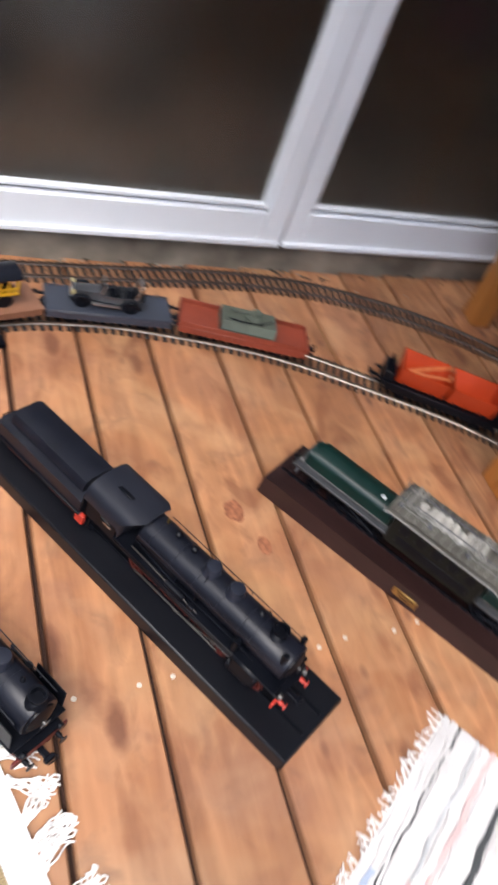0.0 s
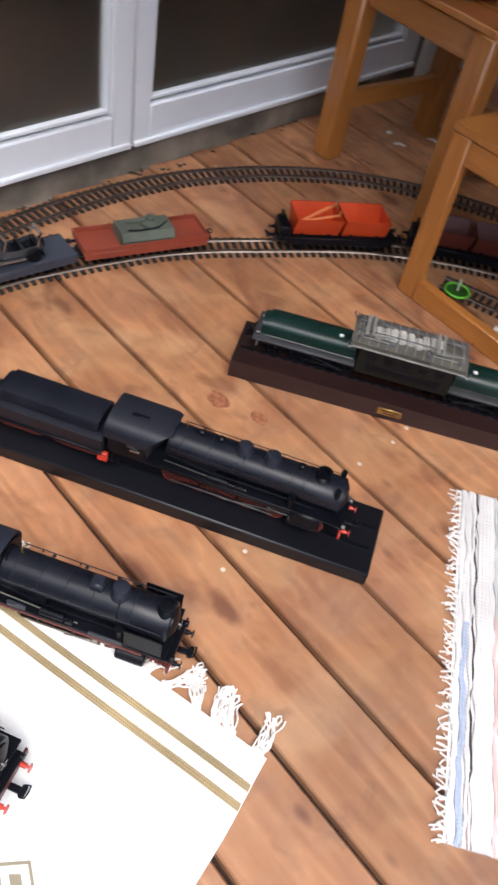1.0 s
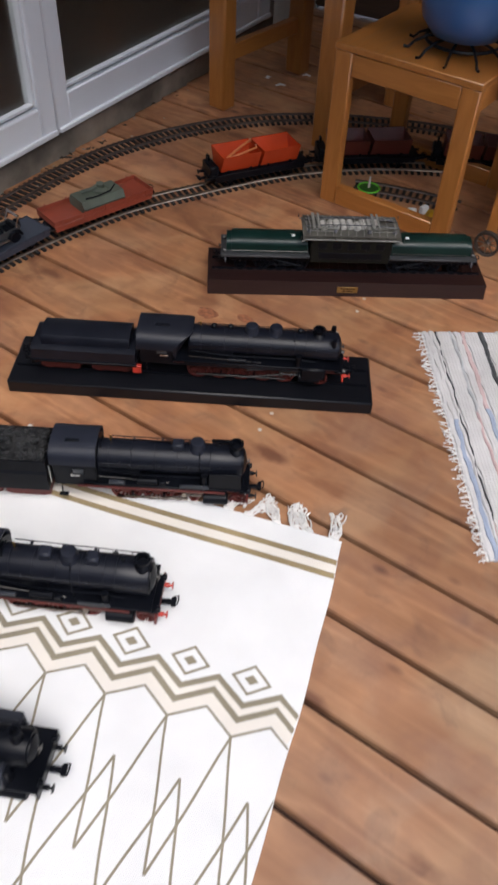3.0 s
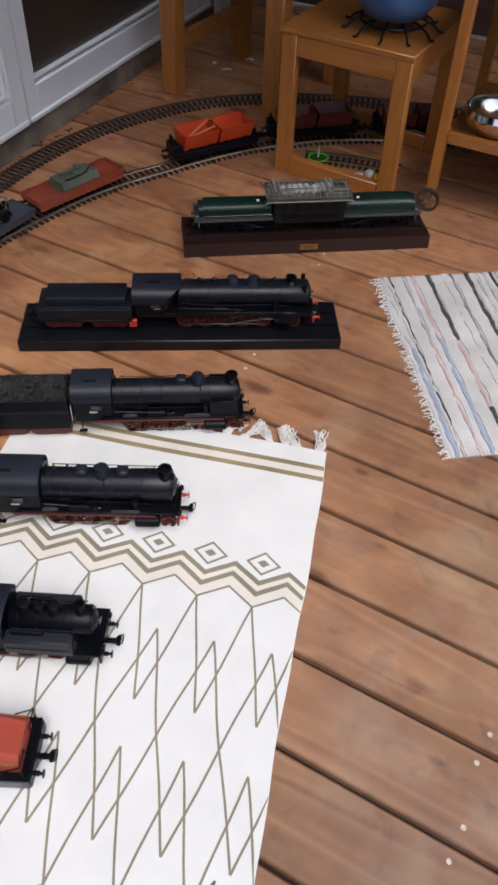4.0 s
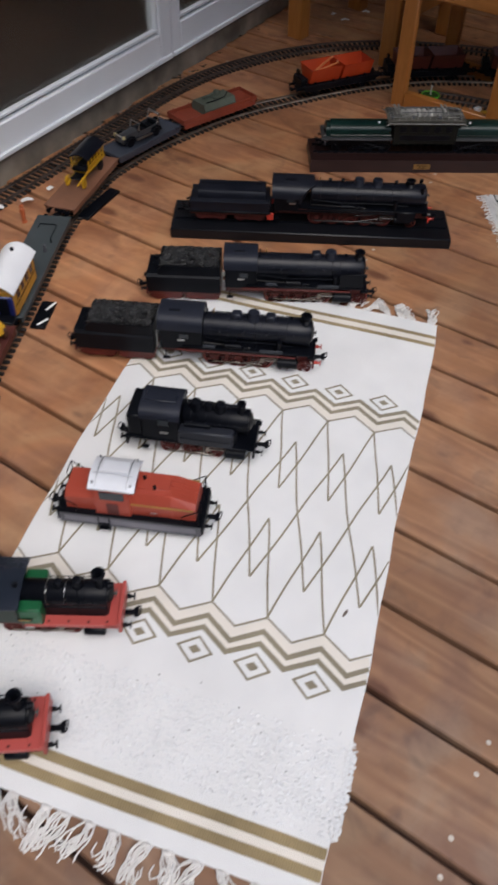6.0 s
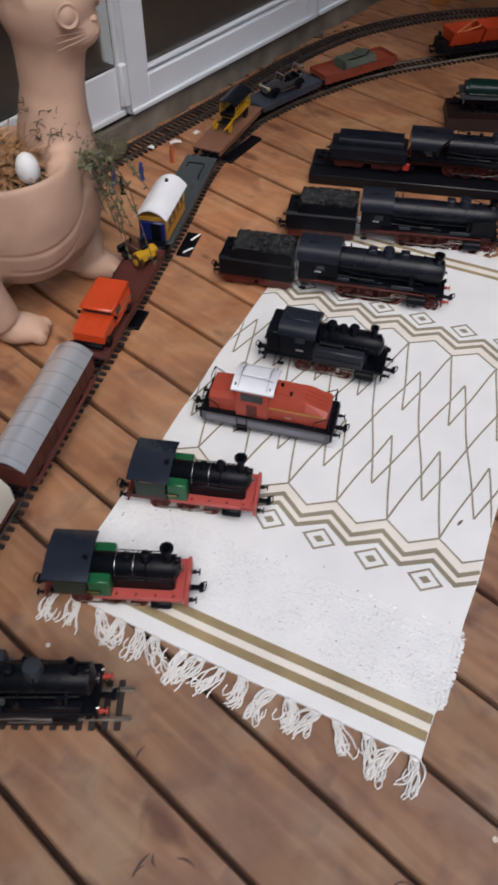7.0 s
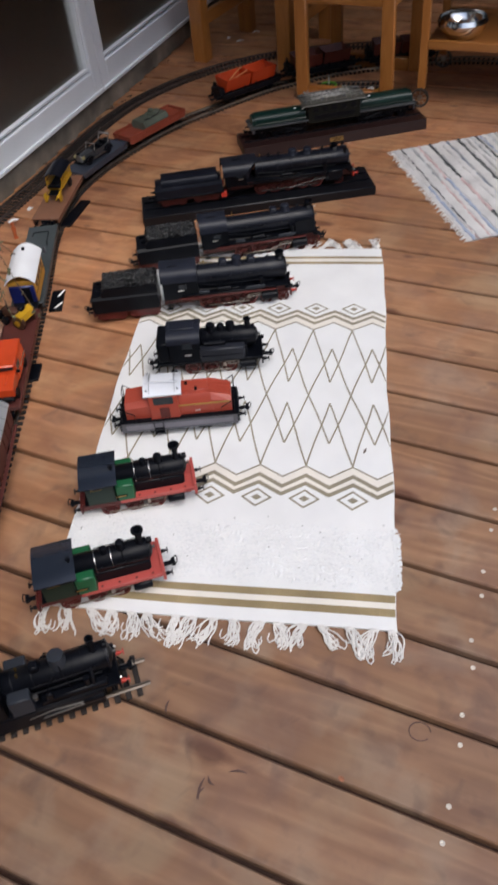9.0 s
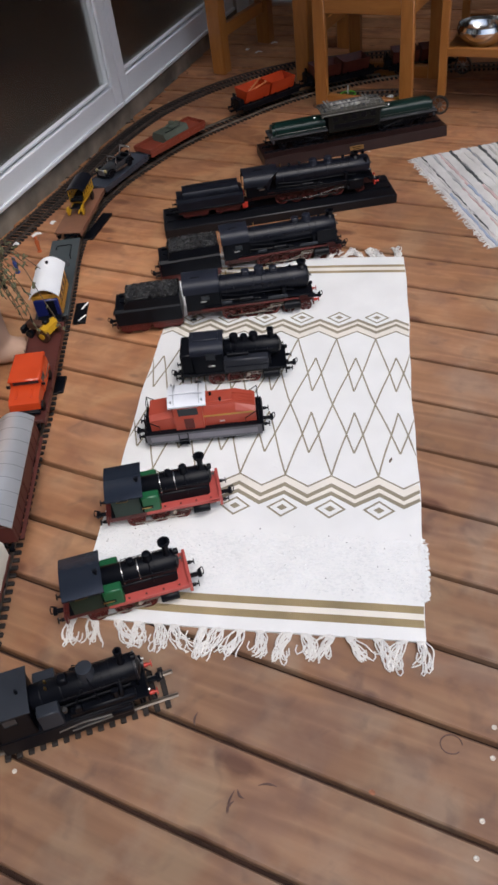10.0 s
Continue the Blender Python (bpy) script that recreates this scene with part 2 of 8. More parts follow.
def deck_wood(name):
    """Weathered softwood boards: wavy growth lines, soft reddish knots, cloudy wear."""
    m, nt, N, L, P = node_mat(name)

    def noise(vec, scale, detail=4, dist=0.0):
        n = N.new("ShaderNodeTexNoise")
        n.inputs["Scale"].default_value, n.inputs["Detail"].default_value, n.inputs["Distortion"].default_value = scale, detail, dist
        L.new(vec, n.inputs["Vector"])
        return n.outputs["Fac"]

    def calc(op, a, b=None, c=None):
        n = N.new("ShaderNodeMath")
        n.operation = op
        for i, v in enumerate((a, b, c)):
            if v is None:
                continue
            if isinstance(v, (int, float)):
                n.inputs[i].default_value = v
            else:
                L.new(v, n.inputs[i])
        return n.outputs[0]

    def span(v, a, b, lo=0.0, hi=1.0):
        n = N.new("ShaderNodeMapRange")
        for k, x in zip(("From Min", "From Max", "To Min", "To Max"), (a, b, lo, hi)):
            n.inputs[k].default_value = x
        L.new(v, n.inputs["Value"])
        return n.outputs[0]

    def mix(f, a, b):
        n = N.new("ShaderNodeMix")
        n.data_type = "RGBA"
        L.new(f, n.inputs["Factor"])
        for k, v in (("A", a), ("B", b)):
            if isinstance(v, tuple):
                n.inputs[k].default_value = (*v, 1)
            else:
                L.new(v, n.inputs[k])
        return n.outputs["Result"]

    def stretch(vec, s):
        n = N.new("ShaderNodeMapping")
        n.inputs["Scale"].default_value = s
        L.new(vec, n.inputs["Vector"])
        return n.outputs[0]

    tc, info, geo = N.new("ShaderNodeTexCoord"), N.new("ShaderNodeObjectInfo"), N.new("ShaderNodeNewGeometry")
    add = N.new("ShaderNodeVectorMath")
    add.operation = "MULTIPLY_ADD"
    add.inputs[0].default_value = (13.7, 7.3, 3.1)
    L.new(info.outputs["Random"], add.inputs[1])
    L.new(tc.outputs["Object"], add.inputs[2])
    own, world_at = add.outputs[0], geo.outputs["Position"]
    # knots, few and uneven in size
    vor = N.new("ShaderNodeTexVoronoi")
    vor.inputs["Scale"].default_value = 1.0
    L.new(stretch(own, (3.2, 7.5, 0.4)), vor.inputs["Vector"])
    dist = calc("ADD", vor.outputs["Distance"], calc("MULTIPLY", calc("SUBTRACT", noise(own, 34, 2), 0.5), 0.1))
    knot = span(dist, 0.15, 0.07)
    # growth lines that bend round the knots
    field = calc("ADD", noise(stretch(own, (1.1, 9, 9)), 1.0, 2, 0.4), calc("MULTIPLY", span(dist, 0.5, 0.0), 0.14))
    lines = calc("PINGPONG", calc("MULTIPLY", field, 13.0), 1.0)
    lines = calc("POWER", lines, 1.6)
    fine = noise(stretch(own, (4, 90, 90)), 1.0, 3)
    tone = calc("ADD", calc("MULTIPLY", lines, 0.17), calc("MULTIPLY", fine, 0.17))
    base = mix(span(tone, 0.0, 0.3), (0.3, 0.125, 0.056), (0.5, 0.232, 0.108))
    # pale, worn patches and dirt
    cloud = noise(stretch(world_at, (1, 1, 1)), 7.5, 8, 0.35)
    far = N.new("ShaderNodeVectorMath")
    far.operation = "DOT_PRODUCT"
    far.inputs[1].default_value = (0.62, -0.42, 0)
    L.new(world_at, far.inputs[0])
    out_ramp = calc("ADD", far.outputs["Value"], noise(world_at, 2.6, 6))
    worn = calc("MULTIPLY", span(cloud, 0.5, 0.63, 0.0, 0.42), span(out_ramp, -0.1, 0.8, 0.4, 1.0))
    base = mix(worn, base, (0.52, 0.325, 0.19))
    # broad, soft patches of tan and of pinkish bare wood
    patch = noise(world_at, 4.2, 3, 0.9)
    base = mix(span(patch, 0.52, 0.68, 0.0, 0.42), base, (0.5, 0.3, 0.15))
    base = mix(span(patch, 0.47, 0.36, 0.0, 0.35), base, (0.27, 0.125, 0.078))
    mottle = noise(world_at, 13.0, 8, 0.3)
    base = mix(span(mottle, 0.5, 0.38, 0.0, 0.3), base, (0.24, 0.105, 0.06))
    dirt = noise(world_at, 15.0, 8, 0.8)
    base = mix(span(dirt, 0.56, 0.72, 0.0, 0.42), base, (0.14, 0.075, 0.05))
    # towards the house end: bare pale wear and dark reddish stains
    house_end = span(out_ramp, 0.3, -0.25)
    base = mix(calc("MULTIPLY", span(noise(world_at, 8.5, 8, 0.7), 0.5, 0.68, 0.0, 0.38), house_end), base, (0.56, 0.32, 0.165))
    base = mix(calc("MULTIPLY", span(noise(stretch(own, (6, 11, 9)), 1.0, 8, 0.9), 0.54, 0.68, 0.0, 0.65), house_end), base, (0.19, 0.07, 0.034))
    base = mix(calc("MULTIPLY", knot, 0.7), base, (0.12, 0.04, 0.022))
    # pin knots and short dark flecks along the grain
    pin = N.new("ShaderNodeTexVoronoi")
    pin.inputs["Scale"].default_value = 1.0
    L.new(stretch(own, (8.0, 15.0, 0.3)), pin.inputs["Vector"])
    hue_of = N.new("ShaderNodeSeparateColor")
    L.new(pin.outputs["Color"], hue_of.inputs[0])
    fleck = calc("MULTIPLY", span(pin.outputs["Distance"], 0.17, 0.05), calc("GREATER_THAN", hue_of.outputs[0], 0.55))
    base = mix(calc("MULTIPLY", fleck, 0.75), base, (0.1, 0.042, 0.03))
    streak = noise(stretch(own, (5, 48, 48)), 1.0, 5, 0.5)
    base = mix(span(streak, 0.52, 0.75, 0.0, 0.2), base, (0.16, 0.07, 0.036))
    # greyer with distance out from the house wall
    grey = span(out_ramp, -0.3, 0.55, 0.0, 1.0)
    grey_mix = N.new("ShaderNodeMix")
    grey_mix.data_type, grey_mix.blend_type = "RGBA", "MULTIPLY"
    grey_mix.inputs["B"].default_value = (0.64, 0.795, 1.01, 1)
    L.new(grey, grey_mix.inputs["Factor"])
    L.new(base, grey_mix.inputs["A"])
    hue = N.new("ShaderNodeHueSaturation")
    L.new(grey_mix.outputs["Result"], hue.inputs["Color"])
    L.new(span(info.outputs["Random"], 0, 1, 0.86, 1.14), hue.inputs["Value"])
    L.new(hue.outputs["Color"], P.inputs["Base Color"])
    L.new(span(cloud, 0.3, 0.7, 0.4, 0.62), P.inputs["Roughness"])
    P.inputs["Specular IOR Level"].default_value = 0.4
    bp = N.new("ShaderNodeBump")
    bp.inputs["Strength"].default_value, bp.inputs["Distance"].default_value = 0.22, 0.002
    L.new(calc("ADD", tone, calc("MULTIPLY", dirt, 0.6)), bp.inputs["Height"])
    L.new(bp.outputs[0], P.inputs["Normal"])
    return m


def cloth(name, colour, scale=420.0, var=0.08, bump=0.5):
    m, nt, N, L, P = node_mat(name)
    tc = N.new("ShaderNodeTexCoord")
    w1 = N.new("ShaderNodeTexWave")
    w1.inputs["Scale"].default_value, w1.inputs["Distortion"].default_value = scale * 0.3, 1.5
    w2 = N.new("ShaderNodeTexWave")
    w2.bands_direction = "Y"
    w2.inputs["Scale"].default_value, w2.inputs["Distortion"].default_value = scale * 0.3, 1.5
    nz = N.new("ShaderNodeTexNoise")
    nz.inputs["Scale"].default_value, nz.inputs["Detail"].default_value = 9, 6
    for n in (w1, w2, nz):
        L.new(tc.outputs["Object"], n.inputs["Vector"])
    mul = N.new("ShaderNodeMath")
    mul.operation = "MULTIPLY"
    L.new(w1.outputs["Fac"], mul.inputs[0])
    L.new(w2.outputs["Fac"], mul.inputs[1])
    mr = N.new("ShaderNodeMapRange")
    mr.inputs["From Min"].default_value, mr.inputs["From Max"].default_value = 0.3, 0.7
    mr.inputs["To Min"].default_value, mr.inputs["To Max"].default_value = 1 - var, 1 + var * 0.4
    L.new(nz.outputs["Fac"], mr.inputs["Value"])
    sc = N.new("ShaderNodeVectorMath")
    sc.operation = "SCALE"
    sc.inputs[0].default_value = colour
    L.new(mr.outputs[0], sc.inputs["Scale"])
    L.new(sc.outputs[0], P.inputs["Base Color"])
    P.inputs["Roughness"].default_value = 0.95
    P.inputs["Sheen Weight"].default_value = 0.15
    bp = N.new("ShaderNodeBump")
    bp.inputs["Strength"].default_value, bp.inputs["Distance"].default_value = bump, 0.0012
    L.new(mul.outputs[0], bp.inputs["Height"])
    L.new(bp.outputs[0], P.inputs["Normal"])
    return m


def glass_dark(name):
    m, nt, N, L, P = node_mat(name)
    P.inputs["Base Color"].default_value = (0.9, 0.92, 0.9, 1)
    P.inputs["Roughness"].default_value = 0.2
    P.inputs["Transmission Weight"].default_value = 1.0
    P.inputs["IOR"].default_value = 1.5
    return m


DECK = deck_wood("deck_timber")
PINE = wood("varnished_pine", (0.44, 0.175, 0.04), (0.33, 0.12, 0.025), scale=2.0, rough=0.38, knots=False, coat=0.3)
DARKWOOD = wood("dark_timber", (0.075, 0.042, 0.026), (0.035, 0.02, 0.013), rough=0.7)
BASE_BROWN = wood("mahogany_base", (0.026, 0.0085, 0.007), (0.013, 0.005, 0.0045), scale=3, rough=0.45, knots=False, coat=0.05)
# white leaned blue for the sky's tint on the frames
UPVC = paint("white_frame_sky_tint", (0.77, 0.8, 0.83), 0.35, wear=0.06, scale=12, bump=0.02)
GASKET_AND_SHADOW = paint("dark_gasket_and_shadow", (0.03, 0.03, 0.03), 0.7)
GREYSTONE = paint("weathered_sill", (0.24, 0.205, 0.16), 0.9, wear=0.6, scale=28, bump=0.6)
# blue in the engine blacks stands for reflected sky
BLACK = paint("black_paint", (0.003, 0.0037, 0.0062), 0.36, wear=0.3, scale=80, dust=0.001, spec=0.14)
BLACK_SATIN = paint("satin_black", (0.006, 0.0072, 0.0125), 0.34, wear=0.25, scale=80, dust=0.0018, spec=0.26)
# bluish roof greys with the sheen put into the colour; domes take it too
ROOF_SHEEN = paint("roof_sheen_grey", (0.013, 0.0155, 0.025), 0.4, wear=0.2, scale=60, dust=0.0015, spec=0.3)
FREIGHTROOF = paint("freight_roof_sheen", (0.011, 0.0125, 0.019), 0.38, wear=0.2, scale=60, spec=0.3)
PLINTHBLACK = paint("plinth_black", (0.005, 0.0056, 0.008), 0.38, wear=0.2, scale=40, spec=0.3)
# lighter blacks paint sky-lit tank tops, roof and dome; slate also suits side panels
TANK_LIT = paint("tank_lit_black", (0.017, 0.019, 0.026), 0.42, wear=0.25, scale=80, spec=0.3)
SLATE_LIT = paint("slate_lit_black", (0.024, 0.028, 0.036), 0.42, wear=0.2, scale=60, spec=0.3)
COAL = paint("coal", (0.007, 0.0072, 0.008), 0.24, wear=0.5, scale=300, bump=1.0, spec=0.7)
# frame and wheel reds, darkened for the shadow under the engines
RED = paint("frame_red", (0.1, 0.013, 0.01), 0.45, wear=0.3, scale=90)
RED_SHADED = paint("frame_red_shaded", (0.085, 0.013, 0.009), 0.5, wear=0.4, scale=90)
BRIGHTRED = paint("buffer_red", (0.45, 0.035, 0.02), 0.4, wear=0.2, scale=90)
CORAL = paint("coral_red", (0.42, 0.074, 0.062), 0.38, wear=0.12, scale=40)
ORANGE = paint("tub_orange", (0.55, 0.06, 0.016), 0.22, wear=0.18, scale=40)
GREEN = paint("loco_green", (0.01, 0.1, 0.036), 0.32, wear=0.15, scale=40)
DARKGREEN = paint("bottle_green", (0.004, 0.02, 0.016), 0.33, wear=0.25, scale=50, spec=0.3)
STEEL = paint("bright_steel", (0.55, 0.54, 0.52), 0.28, metal=1.0, wear=0.2)
RAILMETAL = paint("rail_metal", (0.32, 0.27, 0.22), 0.4, metal=1.0, wear=0.35, scale=120)
SLEEPER = paint("sleeper_brown", (0.017, 0.012, 0.01), 0.75, wear=0.3)
BRASS = paint("brass", (0.5, 0.33, 0.12), 0.35, metal=1.0, wear=0.3)
SILVER = paint("silver_roof", (0.76, 0.78, 0.81), 0.3, metal=0.7, wear=0.1, scale=30)
SEAM = paint("roof_seam_grey", (0.4, 0.42, 0.45), 0.35, metal=0.8, wear=0.2)
COACHROOF = paint("white_metal_roof", (0.82, 0.83, 0.85), 0.35, wear=0.08, scale=30)
WHITE_ROOF = paint("white_cab_roof", (0.74, 0.76, 0.8), 0.3, metal=0.2, wear=0.12, scale=40)
CREAM = paint("cream_tarpaulin", (0.6, 0.57, 0.48), 0.7, wear=0.12, scale=25, bump=0.3)
MAROON = paint("wagon_brown", (0.085, 0.022, 0.017), 0.5, wear=0.25, scale=60)
WAGONRED = paint("wagon_red_brown", (0.24, 0.045, 0.022), 0.5, wear=0.22, scale=60)
# the wagon red again, darkened for the shade under the bench
WAGONRED_SHADED = paint("wagon_red_shaded", (0.12, 0.024, 0.016), 0.45, wear=0.25, scale=60)
BLUEGREY = paint("wagon_blue_grey", (0.035, 0.042, 0.06), 0.45, wear=0.2, scale=60)
GREYGREEN = paint("wagon_grey_green", (0.045, 0.056, 0.06), 0.5, wear=0.2, scale=60)
TANKGREEN = paint("tank_green", (0.085, 0.1, 0.075), 0.6, wear=0.3, scale=80)
LOADBROWN = paint("plank_brown", (0.2, 0.09, 0.05), 0.6, wear=0.25, scale=60)
YELLOW = paint("toy_yellow", (0.52, 0.29, 0.013), 0.35, wear=0.15, scale=60)
OCHRE = paint("coach_yellow", (0.52, 0.26, 0.03), 0.42, wear=0.15, scale=60)
BLUE = paint("toy_blue", (0.008, 0.014, 0.1), 0.35, wear=0.2, scale=60)
POTBLUE = paint("glazed_blue", (0.03, 0.1, 0.26), 0.3, wear=0.2, scale=16, coat=0.3)
PINK = paint("pink_plastic", (0.3, 0.035, 0.075), 0.45, wear=0.15, scale=16)
FRAMEGREY = paint("frame_grey", (0.08, 0.08, 0.092), 0.5, wear=0.2, scale=60)
TERRA = paint("pale_terracotta", (0.53, 0.345, 0.25), 0.8, wear=0.3, scale=22, bump=0.4)
SOIL = paint("potting_soil", (0.025, 0.017, 0.012), 0.95, wear=0.5, scale=200, bump=1.0)
STRAW = paint("dry_stalks", (0.38, 0.205, 0.095), 0.8, wear=0.45, scale=160)
LEAF = paint("succulent_green", (0.13, 0.14, 0.075), 0.6, wear=0.35)
EGG = paint("white_stone", (0.75, 0.75, 0.75), 0.7, wear=0.1)
PAPER = paint("white_paper", (0.8, 0.8, 0.8), 0.7, wear=0.05)
RUGWHITE = cloth("white_cotton", (0.77, 0.775, 0.77), var=0.06)
RUGFLUFF = cloth("boucle_cotton", (0.745, 0.755, 0.755), scale=120, var=0.12, bump=1.0)
RUGCREAM = cloth("cream_cotton", (0.77, 0.725, 0.655), var=0.08)
RUGOLIVE = cloth("olive_print", (0.275, 0.24, 0.17), var=0.2)
RUGGOLD = cloth("golden_weave", (0.33, 0.25, 0.13), scale=260, var=0.3, bump=0.8)
ROCK = paint("mossy_stone", (0.12, 0.105, 0.06), 0.9, wear=0.5, scale=60, bump=0.8)
LITTER = paint("wet_leaf_litter", (0.055, 0.042, 0.028), 0.8, wear=0.5, scale=200, bump=0.8)
LITTERPALE = paint("pale_flakes", (0.34, 0.31, 0.27), 0.85, wear=0.3, scale=120)
STRAPORANGE = paint("strap_orange", (0.66, 0.2, 0.06), 0.4, wear=0.1)
FRINGE = cloth("fringe_cotton", (0.72, 0.7, 0.67), var=0.1)
RAGS = [cloth("rag_%s" % n, c, scale=160, var=0.22, bump=0.9) for n, c in
        (("white", (0.62, 0.61, 0.6)), ("grey", (0.47, 0.49, 0.5)), ("dark", (0.05, 0.055, 0.058)), ("blue", (0.34, 0.4, 0.52)), ("pink", (0.6, 0.44, 0.43)), ("olive", (0.3, 0.32, 0.22)))]
PANE = glass_dark("window_glass")
# even dark colour stands in for the unlit room seen through the panes
INNER = paint("unlit_room_dark", (0.09, 0.072, 0.062), 0.9, wear=0.4, scale=6)
CLEAR = paint("polished_bowl", (0.7, 0.7, 0.68), 0.12, metal=1.0, wear=0.1)
LIME = paint("lime_plastic", (0.12, 0.5, 0.03), 0.4)
FIGBLUE = paint("figure_blue", (0.03, 0.06, 0.25), 0.5)
FIGORANGE = paint("figure_orange", (0.5, 0.12, 0.04), 0.5)
STEELHEAD = paint("pale_screw", (0.6, 0.55, 0.48), 0.5, metal=0.3)
KNOT = paint("reddish_knot", (0.31, 0.115, 0.055), 0.55, wear=0.5, scale=420)
CRACK = paint("dark_crack", (0.1, 0.055, 0.045), 0.7, wear=0.3)
GAPBROWN = paint("gap_brown", (0.036, 0.015, 0.009), 1.0, wear=0.4, scale=60, bump=0.5)
UNSEEN_HEDGE = paint("unseen_hedge_green", (0.035, 0.05, 0.02), 0.85, wear=0.6, scale=14, bump=1.0)
CLOTHSHEET = cloth("cream_cloth", (0.5, 0.48, 0.44), var=0.15)
EARTH = paint("ground_earth", (0.06, 0.05, 0.035), 0.95, wear=0.4, scale=4)


# ---- ground, deck and house ----
ground = Mesh().box((0, 0, -0.36), (240, 240, 0.2))
solid("ground", ground, EARTH, "dark bare earth under and around the deck", "ground", kind="structure")

DECK_TURN = -15.9
EX, EY = Vector((math.cos(radians(DECK_TURN)), math.sin(radians(DECK_TURN)), 0)), Vector((-math.sin(radians(DECK_TURN)), math.cos(radians(DECK_TURN)), 0))
GAPS = [-2.65 + 0.15 * i for i in range(12)] + [-0.85, -0.7, -0.545, -0.394, -0.257, -0.108, 0.05, 0.206, 0.358, 0.51, 0.661, 0.812, 0.965, 1.114, 1.269, 1.426, 1.58, 1.735] + [1.89 + 0.15 * i for i in range(18)]
deck = thing("floor", "orange-brown timber deck boards, worn and knotty, laid side by side with dark gaps", "deck", kind="structure")
for j in range(14):
    part("joist", Mesh().box((0, 0, -0.08), (0.05, 6.4, 0.09)), DARKWOOD, deck).matrix_world = Matrix.Translation(EX * (-2.4 + 0.5 * j + 0.309 - 0.1) + EY * 1.0) @ Matrix.Rotation(radians(DECK_TURN), 4, "Z")
for a, b in zip(GAPS[:-1], GAPS[1:]):
    w = b - a - 0.0068 - 0.0035 * abs(math.sin(91 * a))
    # each board starts at the house wall
    mid = EY * ((a + b) / 2)
    start = (-1.32 + 0.004 + 0.204 * (mid.y - 1.0) - mid.x) / (EX.x - 0.204 * EX.y)
    start = max(start, -3.0)
    plank_mesh = Mesh().box((0, 0, -0.01), (4.2 - start, w, 0.02), 0.003)
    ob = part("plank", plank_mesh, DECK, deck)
    ob.matrix_world = Matrix.Translation(EX * ((4.2 + start) / 2) + mid) @ Matrix.Rotation(radians(DECK_TURN), 4, "Z")

part("underlay", Mesh().box((0.9, 0.9, -0.0225), (5.6, 6.4, 0.008)), GAPBROWN, deck, "dark brown sheet under the gaps between the boards").matrix_world = Matrix.Rotation(radians(DECK_TURN), 4, "Z")
SCREW = Mesh().lathe([(0.0042, -0.001), (0.0042, 0.0006), (0.003, 0.001), (0.0018, 0.0002)], (0, 0, 0), n=12).data("screw", STEELHEAD)
for j, along in enumerate((0.28, -0.43)):
    for a, b in zip(GAPS[:-1], GAPS[1:]):
        if -1.0 < a < 2.1:
            for off in (0.2, 0.85):
                q = a + (b - a) * off
                jit = 0.006 * math.sin(37 * a + 11 * off + j)
                part("screw", SCREW, None, deck).location = EX * (along - 0.075 * q + jit) + EY * q
# a few large knots, short cracks and a ring mark
rnd = random.Random(17)
for x, y, r, st in ((-0.424, 1.508, 0.02, 1.3), (-0.335, 1.52, 0.013, 1.6), (0.01, -0.56, 0.004, 1.3)):
    n = 16
    edge = [(st * r * math.cos(2 * math.pi * i / n) * rnd.uniform(0.85, 1.15), r * math.sin(2 * math.pi * i / n) * rnd.uniform(0.85, 1.15), 0.0003) for i in range(n)]
    ob = part("knot", Mesh().add([(0, 0, 0.0004), *edge], [(0, 1 + i, 1 + (i + 1) % n) for i in range(n)]), KNOT, deck)
    ob.matrix_world = Matrix.Translation((x, y, 0)) @ Matrix.Rotation(radians(DECK_TURN), 4, "Z")
for x, y, ln, turn in ((-0.203, -0.598, 0.036, 1.5), (-0.203, -0.606, 0.022, 1.25), (-0.284, -0.472, 0.026, 1.65), (-0.15, -0.568, 0.03, 0.1), (-0.19, -0.585, 0.018, 2.4)):
    pts = [(ln * (k / 6 - 0.5), 0.003 * math.sin(k * 0.6), 0.0) for k in range(7)]
    part("crack", Mesh().tube(pts, [0.0003, 0.0012, 0.0018, 0.0022, 0.0018, 0.001, 0.0003], 6), CRACK, deck).matrix_world = Matrix.Translation((x, y, 0)) @ Matrix.Rotation(turn, 4, "Z")
ring = [(0.017 * math.cos(2 * math.pi * i / 24), 0.0155 * math.sin(2 * math.pi * i / 24), 0.0003) for i in range(22)]
part("ring_mark", Mesh().tube(ring, 0.0011, 5), CRACK, deck).matrix_world = Matrix.Translation((0.129, -0.472, 0))

# house wall with the glazed doors: s along the wall, n out towards the deck
WALL = Matrix.Translation((-1.32, 1.0, 0)) @ Matrix.Rotation(math.atan2(0.98, 0.2), 4, "Z")  # local x along the wall, local -y out to the deck


def wall_box(mesh, s0, s1, z0, z1, out0, out1, bev=0.004):
    return mesh.box(((s0 + s1) / 2, -(out0 + out1) / 2, (z0 + z1) / 2), (s1 - s0, out1 - out0, z1 - z0), bev)


